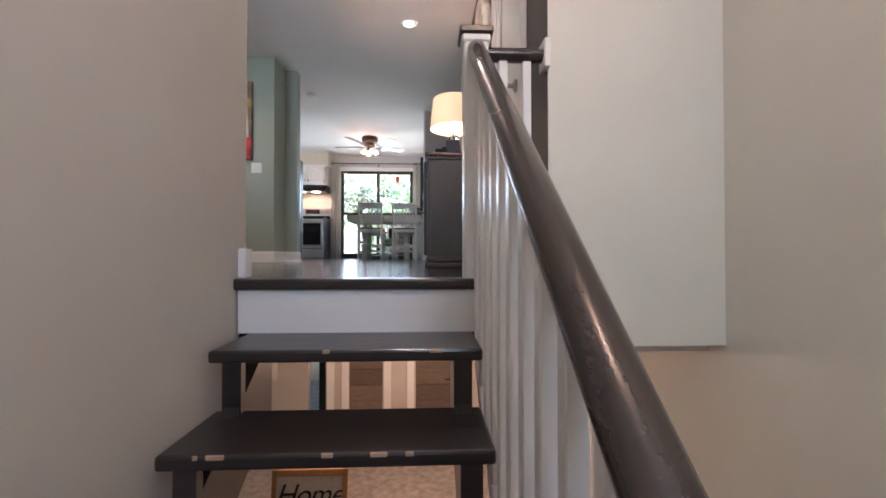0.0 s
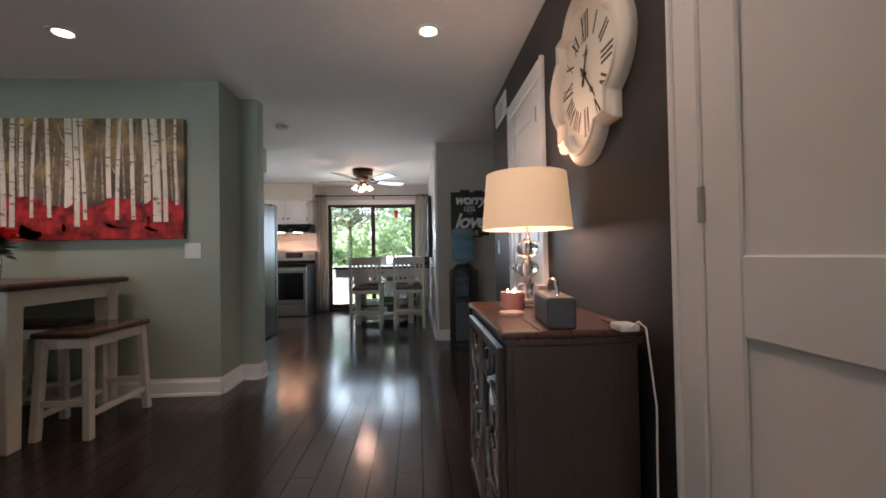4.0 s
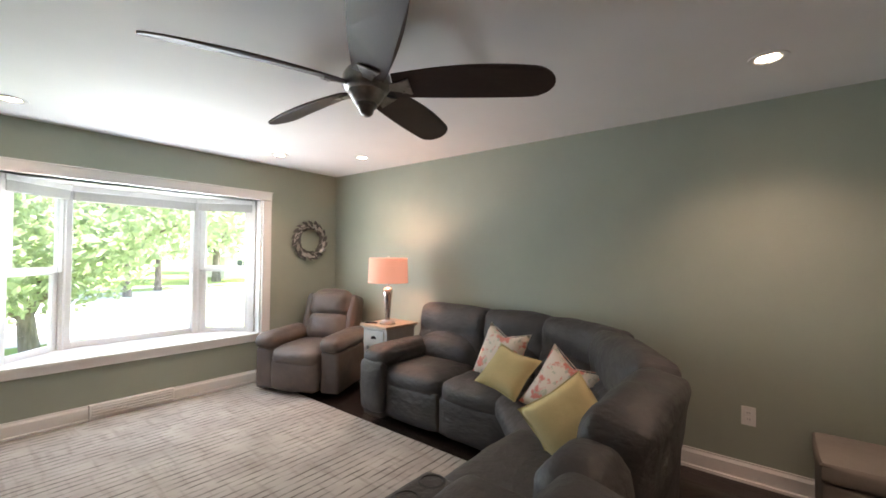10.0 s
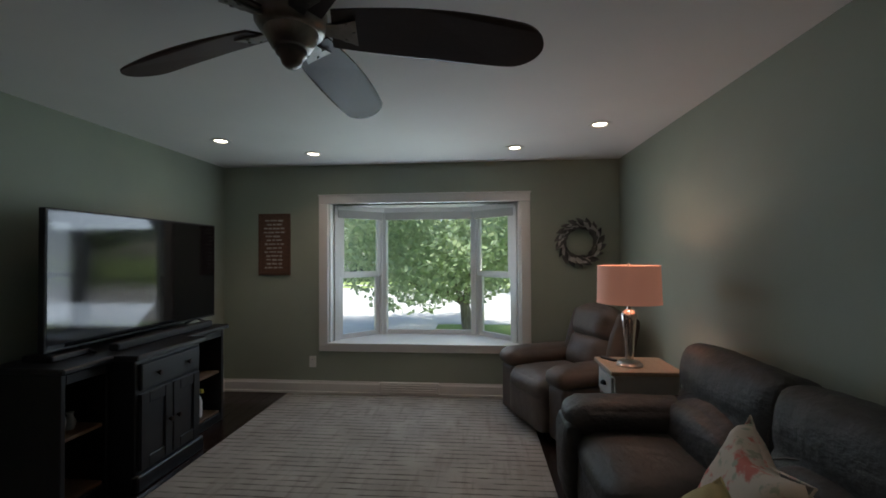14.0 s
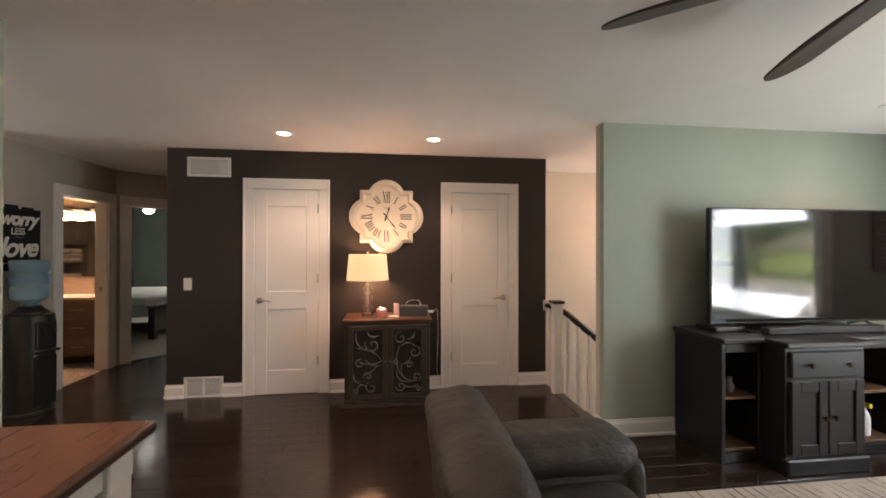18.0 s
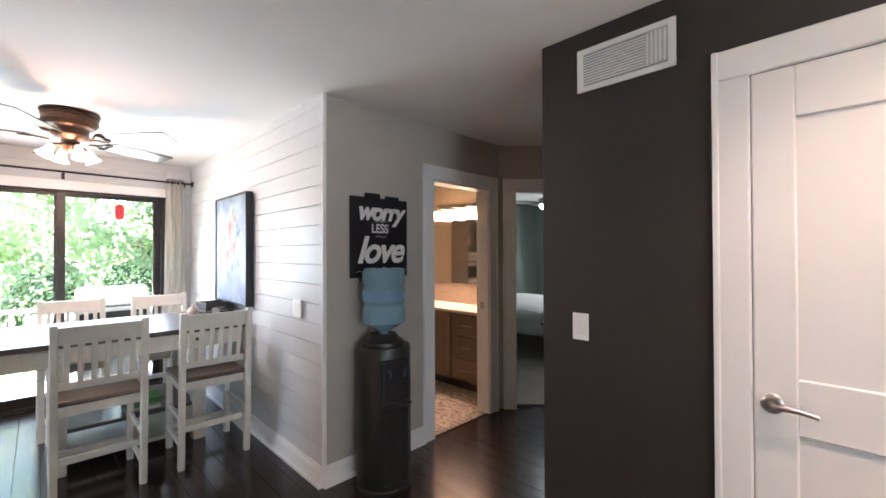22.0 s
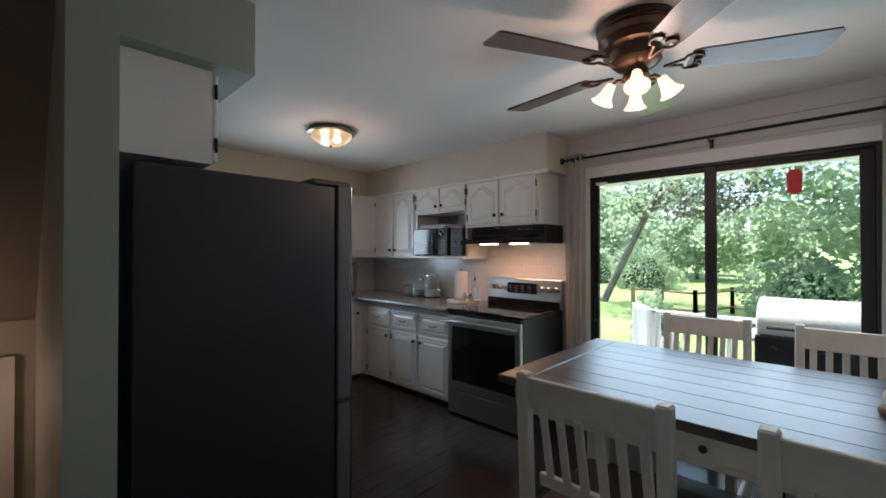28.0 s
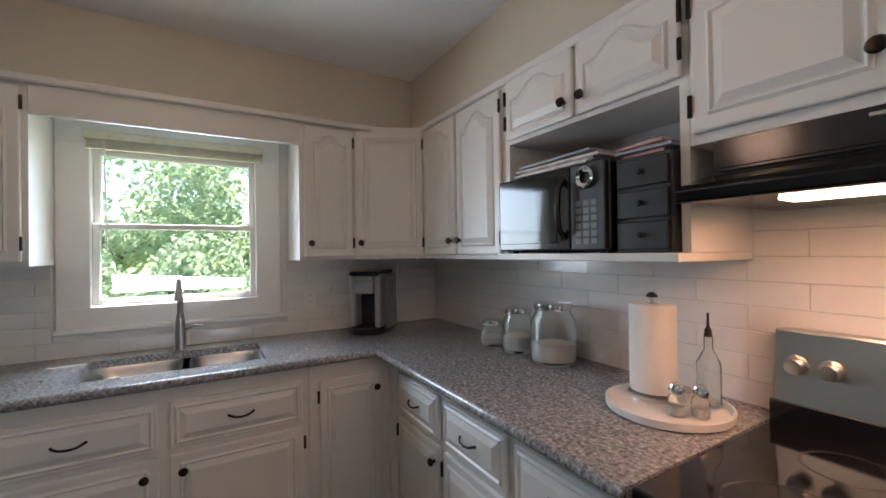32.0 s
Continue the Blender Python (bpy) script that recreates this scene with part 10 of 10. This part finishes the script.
def hedge(name, m, sx, sy, sz, seed, n, label, size=0.09):
    rnd = random.Random(seed)
    verts, faces = [], []
    for q in range(n):
        a, u = rnd.uniform(0, 6.28), rnd.uniform(-0.2, 1)
        bump_ = 1 + 0.22 * math.sin(3 * a + seed) * math.cos(4 * u + seed)
        rr = math.sqrt(max(0, 1 - u * u)) * bump_ * rnd.uniform(0.72, 1.05)
        p = Vector((sx * rr * math.cos(a), sy * rr * math.sin(a), sz * (u * bump_ + 0.2) / 1.2))
        nrm = Vector((rnd.gauss(0, 1), rnd.gauss(0, 1), rnd.gauss(0.5, 0.7))).normalized()
        ax = nrm.orthogonal().normalized()
        bx = nrm.cross(ax)
        s = size * rnd.uniform(0.6, 1.4)
        i0 = len(verts)
        verts += [tuple(p - ax * s), tuple(p + bx * s * 0.6), tuple(p + ax * s), tuple(p - bx * s * 0.6)]
        faces.append((i0, i0 + 1, i0 + 2, i0 + 3))
    h = thing(name, m, label, "shrub", "shrubs outdoors")
    me = bpy.data.meshes.new("leaves")
    me.from_pydata(verts, [], faces)
    me.materials.append(LEAF)
    c = new("leaves", me)
    c.parent = h
    tagged(c, "small dense green leaves", kind="stuff")
    # solid core added inside the leaves; its dark green paints the inner shade
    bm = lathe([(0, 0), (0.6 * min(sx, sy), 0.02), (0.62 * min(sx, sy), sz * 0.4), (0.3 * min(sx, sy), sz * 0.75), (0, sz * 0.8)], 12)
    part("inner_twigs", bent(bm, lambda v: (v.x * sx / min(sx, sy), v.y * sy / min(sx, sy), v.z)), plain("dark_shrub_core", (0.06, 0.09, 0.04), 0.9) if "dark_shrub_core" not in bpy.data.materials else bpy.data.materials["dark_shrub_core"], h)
    return h


for x in (5.0, 7.5, 10, 13):
    hedge("hedge", T((x, -44.3, -1.62)), 1.6, 0.8, 1.0, int(x), 500, "clipped green hedge before the ranch house", 0.16)

# behind the house: eave, deck, railing, grill
solid("roof_eave", box(-6.0, 9.75, 2.095, 2.0, 10.45, 2.24), plain("white_soffit", (0.66, 0.65, 0.63), 0.6), "white roof overhang above the patio door", "eave")
bm = bmesh.new()
for i in range(24):
    box(-5.9 + i * 0.33, 9.78, 2.088, -5.885 + i * 0.33, 10.44, 2.0955, bm=bm)
solid("trim_eave", bm, plain("soffit_groove", (0.4, 0.39, 0.38), 0.7), "ribs of the white soffit", "trim")
DECKW = wood("weathered_white_deck", (0.52, 0.50, 0.47), (0.68, 0.66, 0.63), 0.8, along=(1, 9, 9), bump=0.2)
deck = thing("deck", T((0, 0, 0)), "pale weathered deck of narrow boards", "deck", kind="structure")
for i in range(12):
    y = 9.77 + i * 0.142
    part("deck_board", box(-3.6, y, -0.14, 2.2, y + 0.136, -0.11, 0.004), DECKW, deck)
part("deck_fascia", box(-3.6, 11.46, -0.35, 2.2, 11.49, -0.112), DECKW, deck)
for i in range(5):
    part("deck_step", box(-3.4, 11.5 + i * 0.28, -0.30 - i * 0.17, -2.25, 11.5 + (i + 1) * 0.28, -0.26 - i * 0.17, 0.004), DECKW, deck)
WRAIL = plain("white_rail_paint", (0.80, 0.80, 0.79), 0.5, var=0.03)


def deck_rail(x0, y0, x1, y1, label, dz=0.0):
    L = math.hypot(x1 - x0, y1 - y0)
    r = thing("deck_railing", T((x0, y0, -0.145)) @ Matrix.Rotation(math.atan2(y1 - y0, x1 - x0), 4, "Z"), label, "railing", "railings of the deck")
    slope = dz / L
    part("top_rail", bent(box(-0.03, -0.045, 0.90, L + 0.03, 0.045, 0.94, 0.005), lambda c: (c.x, c.y, c.z + slope * c.x)), WRAIL, r)
    part("bottom_rail", bent(box(0, -0.02, 0.08, L, 0.02, 0.12), lambda c: (c.x, c.y, c.z + slope * c.x)), WRAIL, r)
    n = max(2, int(L / 0.125))
    for i in range(n):
        x = (i + 0.5) * L / n
        part("baluster", box(x - 0.019, -0.019, 0.10 + slope * x, x + 0.019, 0.019, 0.91 + slope * x), WRAIL, r)
    for x in (0, L):
        part("post", box(x - 0.045, -0.045, slope * x - (0.0 if dz == 0 else 0.2), x + 0.045, 0.045, 0.95 + slope * x, 0.004), WRAIL, r)
    return r


deck_rail(-1.92, 11.02, 2.0, 11.02, "white baluster railing along the deck edge")
deck_rail(-1.92, 11.02, -2.22, 11.45, "short white railing at the deck corner")
deck_rail(-2.22, 11.45, -2.22, 12.9, "white stair railing going down to the lawn", -0.85)
deck_rail(-3.45, 11.45, -3.45, 12.9, "white stair railing on the far side", -0.85)
deck_rail(-3.55, 9.85, -3.55, 11.4, "white railing at the end of the deck")

grill = thing("gas_grill", T((-0.62, 10.62, -0.11)), "gas grill with a pale lid on the deck", "grill")
GLID = plain("pale_grill_steel", (0.76, 0.77, 0.78), 0.42, 0.15)
bm = prism([(-0.22, 0.86), (0.24, 0.86), (0.26, 0.98), (0.18, 1.11), (0.02, 1.15), (-0.16, 1.10), (-0.24, 0.98)], -0.33, 0.33, 0.02)
part("lid", bm, GLID, grill, "pale steel lid", 40, Matrix.Rotation(radians(90), 4, "Z") @ Matrix.Rotation(radians(90), 4, "X"))
part("firebox", box(-0.34, -0.25, 0.62, 0.34, 0.26, 0.87, 0.02, 2), BLACKP, grill)
part("cart", box(-0.32, -0.24, 0.12, 0.32, 0.24, 0.62, 0.01), plain("grill_cart_grey", (0.10, 0.11, 0.12), 0.4), grill)
for sx in (-1, 1):
    part("side_shelf", box(sx * 0.52 - 0.18, -0.24, 0.80, sx * 0.52 + 0.18, 0.24, 0.84, 0.01), GLID, grill)
    for y in (-0.2, 0.2):
        part("leg", box(sx * 0.29 - 0.02, y - 0.02, 0, sx * 0.29 + 0.02, y + 0.02, 0.14), BLACKP, grill)
part("lid_handle", tube([(-0.25, -0.27, 0.93), (-0.25, -0.31, 0.94), (0.25, -0.31, 0.94), (0.25, -0.27, 0.93)], 0.012, 8), BLACKP, grill)
for i in range(4):
    part("burner_knob", cyl(0.024, 0, 0.03, 14), BLACKP, grill, "", None, T((-0.22 + i * 0.145, -0.252, 0.76)) @ Matrix.Rotation(radians(90), 4, "X"))

hedge("cedar_shrub", T((-2.75, 13.9, -0.93)), 0.42, 0.42, 1.5, 3, 1500, "upright green cedar shrub beside the deck steps", 0.05)
hedge("cedar_shrub", T((-2.05, 12.6, -0.94)), 0.40, 0.40, 0.9, 4, 1200, "low green shrub under the deck rail", 0.05)
for i, (x, y, sx, sz) in enumerate([(-1.2, 22.5, 1.4, 2.2), (1.0, 21.5, 1.6, 2.6), (-9, 33, 2.0, 2.4), (-13.5, 36, 2.2, 2.5), (3.6, 20, 1.6, 3.0)]):
    hedge("shrub", T((x, y, ground_z(x, y))), sx, sx * 0.8, sz, 20 + i, 5200, "leafy garden shrub along the garden's edge", 0.065)
for i, (x, y) in enumerate(((-13.0, 8.0), (-13.6, 10.4), (-14.2, 13.0), (-13.4, 5.6))):
    hedge("shrub", T((x, y, ground_z(x, y))), 1.6, 1.5, 2.5, 40 + i, 5200, "tall leafy shrub outside the kitchen window", 0.075)
tree(1.8, 24, -0.85, 11, 4.0, 0.8, 31, 14000, 0.13, label="dense broad tree at the garden's edge")
tree(5.2, 22, -0.85, 11, 4.2, 0.6, 32, 13000, 0.13, label="dense broad tree at the garden's edge")
tree(-8.2, 25.0, -0.85, 9.0, 3.6, 3.4, 34, 2600, 0.12, (0.22, 0.05), label="leaning garden tree with bare lower limbs", trunk_r=0.14)
tree(-4.3, 26.5, -0.8, 8.6, 2.5, 3.2, 61, 2800, 0.10, label="open tree with dark plum-green leaves", trunk_r=0.11, leaf_mat=PLUM)
tree(-12.5, 50, -0.7, 9, 4.5, 1.0, 35, 3000, 0.32)
tree(-3.2, 36, -0.7, 5.0, 3.0, 0.5, 51, 6000, 0.15, label="dense broad tree at the garden's edge")
tree(-8.2, 43, -0.7, 4.8, 3.4, 0.5, 52, 4600, 0.18)
tree(-12.8, 40, -0.7, 4.6, 3.6, 0.5, 53, 4200, 0.18)
tree(-24, 5.0, -0.95, 9, 4.2, 0.4, 54, 6000, 0.15)
tree(-27, -2.5, -0.95, 9.5, 4.6, 0.4, 55, 5000, 0.17)
tree(-18, 46, -0.7, 8.5, 5.0, 1.5, 36, 4000, 0.32)
tree(-27, 40, -0.7, 14, 6.0, 1.5, 38, 3600, 0.34)
tree(9.5, 30, -0.7, 14, 6.0, 1.0, 39, 4000, 0.28)
tree(18, 40, -0.7, 15, 7.0, 1.0, 40, 3000, 0.36)
tree(-21.0, 9.6, -0.95, 7.2, 3.4, 0.6, 41, 9000, 0.12, label="dense green tree outside the sink window")
tree(-27.0, 14.6, -0.95, 8.5, 4.0, 0.6, 42, 7000, 0.15, label="dense green tree outside the sink window")
shed = thing("garden_shed", T((-9.0, 4.7, -0.95)), "low neighbouring shed with a pale roof", "shed")
part("wall", box(-1.5, -1.6, 0, 1.5, 1.6, 1.45), HOUSEW, shed)
part("roof", bent(box(-1.8, -1.9, 1.45, 1.8, 1.9, 1.55), lambda c: (c.x, c.y, c.z + 0.16 * (1.9 - c.y))), plain("pale_shed_roof", (0.6, 0.6, 0.6), 0.6), shed)

POST = wood("garden_post_wood", (0.28, 0.16, 0.09), (0.46, 0.30, 0.19), 0.8, along=(9, 9, 1))
gf = thing("garden_fence", T((0, 0, -0.84)), "low wooden rail fence round a garden bed", "fence")
line = [(-6.2, 23.0), (-3.9, 22.2), (-3.2, 24.5), (-1.6, 22.6)]
for (xa, ya), (xb, yb) in zip(line, line[1:]):
    for f in (0, 0.5, 1.0):
        x, y = xa + (xb - xa) * f, ya + (yb - ya) * f
        part("post", box(x - 0.06, y - 0.06, 0, x + 0.06, y + 0.06, 0.98), POST, gf)
    for z in (0.25, 0.86):
        part("rail", tube([(xa, ya, z), (xb, yb, z)], 0.045, 6), POST, gf)
nf2 = thing("wire_fence", T((0, 0, -0.7)), "far green wire fence across the gardens", "fence")
GREENW = plain("green_wire", (0.10, 0.24, 0.18), 0.6)
for i in range(16):
    part("post", box(-30 + i * 2.4, 35.5, 0, -29.95 + i * 2.4, 35.55, 1.25), GREENW, nf2)
for z in (0.15, 0.45, 0.75, 1.05, 1.22):
    part("wire", box(-30, 35.51, z, 6, 35.53, z + 0.02), GREENW, nf2)

# ---- boards, tiles and planks, piece by piece ----
def piece(name, me, parent, m):
    ob = new(name, me)
    ob.parent = parent
    ob.matrix_basis = m
    return ob


def slab_mesh(name, sx, sy, sz, bev, mat):
    return mesh_of(name, box(0, 0, 0, sx, sy, sz, bev), mat)


# shiplap boards on the wall beside the table, and above and beside the patio door
ship = bpy.data.objects["wall_ship"]
BH = 0.124
for i in range(20):
    z = i * BH
    h = min(BH - 0.003, H - z - 0.001)
    if h > 0.02:
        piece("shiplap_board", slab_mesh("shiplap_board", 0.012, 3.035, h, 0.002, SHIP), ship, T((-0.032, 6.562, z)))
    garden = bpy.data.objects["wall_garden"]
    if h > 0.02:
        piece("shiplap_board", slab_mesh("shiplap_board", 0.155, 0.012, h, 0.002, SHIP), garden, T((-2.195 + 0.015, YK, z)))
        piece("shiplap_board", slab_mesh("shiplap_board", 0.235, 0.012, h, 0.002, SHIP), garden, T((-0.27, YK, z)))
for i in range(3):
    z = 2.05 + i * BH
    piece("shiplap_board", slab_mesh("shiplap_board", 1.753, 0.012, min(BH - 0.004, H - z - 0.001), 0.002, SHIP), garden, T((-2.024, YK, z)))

# corner bead of the shiplap wall end
solid("trim_wall_end", box(-0.036, 6.548, 0, -0.008, 6.562, H, 0.004), TRIM, "white corner bead", "trim")

# end block of the baseboard at the head of the stairs
solid("trim_stair_head", box(-0.684, 1.49, 0.004, -0.657, 1.555, 0.112, 0.004), TRIM, "white baseboard end at the head of the stairs", "trim")

# long white tiles behind the range and over the worktop
TH, TW = 0.075, 0.30
bs = tagged(part("wall_backsplash", box(-5.03, YK + 0.0005, ZT, -2.2, YK + 0.013, 1.60), GROUT), "white tiled backsplash behind the range", "backsplash", kind="structure")
full = {}


def tile_mesh(w, h):
    key = (round(w, 3), round(h, 3))
    if key not in full:
        full[key] = slab_mesh("tile", w - 0.0016, 0.008, h - 0.0016, 0.0015, TILEW)
    return full[key]


for r in range(8):
    z = ZT + r * TH
    x = -5.03 - (TW / 2 if r % 2 else 0)
    while x < -2.20:
        a, b = max(x, -5.03), min(x + TW, -2.20)
        x += TW
        if b - a < 0.02 or (z > 1.36 and b < -3.05):
            continue
        if z > 1.52:
            continue
        piece("tile", tile_mesh(b - a, TH), bs, T((a, YK - 0.002, z)))
sk = bpy.data.objects["wall_sink"]
for r in range(6):
    z = ZT + r * TH
    y = 6.9 - (TW / 2 if r % 2 else 0)
    while y < 9.59:
        a, b = max(y, 6.9), min(y + TW, 9.59)
        y += TW
        if b - a < 0.02 or (z + TH > 1.03 and a < 8.585 and b > 7.56):
            if not (a < 7.56 < b or a < 8.585 < b):
                continue
            if a < 7.56 < b:
                b = 7.558
            else:
                a = 8.587
            if b - a < 0.02:
                continue
        piece("tile", tile_mesh(b - a, TH), sk, T((-5.022, a, z)) @ RZ(90))

# bathroom mosaic: small uneven tiles
rnd = random.Random(5)
verts, faces = [], []
for i in range(64):
    for j in range(30):
        x, y = 0.9 + i * 0.024, 6.60 + j * 0.042 + (i % 2) * 0.021
        w, h = 0.0105, 0.0195
        i0 = len(verts)
        verts += [(x - w, y - h, 0), (x + w, y - h, 0), (x + w, y + h, 0), (x - w, y + h, 0)]
        faces.append((i0, i0 + 1, i0 + 2, i0 + 3))
me = bpy.data.meshes.new("mosaic_tiles")
me.from_pydata(verts, [], faces)
k = Mat("mosaic_tile", (0.4, 0.33, 0.26), 0.35)
k.color(k.ramp(k.island(), [(0.0, (0.18, 0.14, 0.11)), (0.5, (0.42, 0.35, 0.28)), (1.0, (0.62, 0.55, 0.46))]))
me.materials.append(k.m)
mo = new("mosaic_tiles", me)
mo.parent = bpy.data.objects["floor_bath"]
mo.matrix_basis = T((0, 0, 0.0))
tagged(mo, "small brown and cream mosaic tiles", kind="stuff")

# floor planks: 125 mm boards that run from the stairs to the garden
fl_ob = bpy.data.objects["floor_upper"]
rnd = random.Random(77)
PW = 0.125
cells = []


def runs(x):
    """The stretches of floor under a row of planks at x."""
    out = []
    xm = x + PW / 2
    if xm < -0.70:
        out.append((-1.20, 5.33 if xm < -1.65 else 9.60))
        if -5.03 < xm < -2.15:
            out.append((6.46, 9.60))
            out[0] = (-1.20, 4.83 if xm > -3.81 else 3.88)
        elif xm < -1.65:
            out[0] = (-1.20, 4.83) if xm < -1.78 else (-1.20, 5.2)
            out.append((5.33, 9.60))
    elif xm < 0.46:
        out.append((1.56, 9.60 if xm < -0.03 else 6.56))
    else:
        top_ = 6.56 if xm < 1.78 else 6.56 - (xm - 1.74)
        out.append((5.32, top_))
    return out


x = -5.0
row = 0
meshes = {}
while x < 2.9:
    for a, b in runs(x):
        y = a - rnd.uniform(0.0, 1.1)
        while y < b:
            Lp = rnd.choice((0.9, 1.2, 1.2, 1.5))
            y0, y1 = max(y, a), min(y + Lp, b)
            y += Lp
            if y1 - y0 > 0.03:
                cells.append((x, y0, y1))
    x += PW
    row += 1
near = [c for c in cells if -1.7 < c[0] < 0.40 and c[2] > 1.5 and c[1] < 8.0]
near = sorted(near, key=lambda c: (abs(c[0] + 0.5), c[1]))[:290]
keep = set(near)
for (px, y0, y1) in near:
    key = round(y1 - y0, 2)
    if key not in meshes:
        meshes[key] = slab_mesh("floor_plank", PW - 0.0014, key - 0.0012, 0.0115, 0.0012, PLANK)
    piece("floor_plank", meshes[key], fl_ob, T((px, y0, -0.0115)))
k = Mat("dark_floor_plank_joined", (0.03, 0.02, 0.015), 0.18, coat=0.12)
g = k.noise(4, 8, (10, 1, 10), 0.65)
c = k.ramp(g, [(0.28, (0.014, 0.0088, 0.0075)), (0.72, (0.032, 0.020, 0.016))])
k.color(k.mix(c, k.ramp(k.island(), [(0.0, (0.72, 0.72, 0.72)), (1.0, (1.22, 1.2, 1.17))]), 1.0, "MULTIPLY"))
k.rough_from(g, 0.15, 0.32)
k.bump(k.noise(36, 4, (10, 1, 10)), 0.05, 0.002)
verts, faces = [], []
for c in cells:
    if c in keep:
        continue
    px, y0, y1 = c
    e = 0.0012
    i0 = len(verts)
    for dx, dy, z in ((0, 0, -0.0115), (1, 0, -0.0115), (1, 1, -0.0115), (0, 1, -0.0115)):
        verts.append((px + dx * (PW - 0.0014), y0 + dy * (y1 - y0 - 0.0012), z))
    for dx, dy in ((0, 0), (1, 0), (1, 1), (0, 1)):
        verts.append((px + (e if dx == 0 else PW - 0.0014 - e), (y0 + e) if dy == 0 else (y1 - 0.0012 - e), 0.0))
    faces += [(i0 + 4, i0 + 5, i0 + 6, i0 + 7)] + [(i0 + q, i0 + (q + 1) % 4, i0 + 4 + (q + 1) % 4, i0 + 4 + q) for q in range(4)]
me = bpy.data.meshes.new("floor_planks")
me.from_pydata(verts, [], faces)
me.materials.append(k.m)
jo = new("floor_planks", me)
jo.parent = fl_ob
tagged(jo, "dark glossy hardwood planks", kind="stuff")
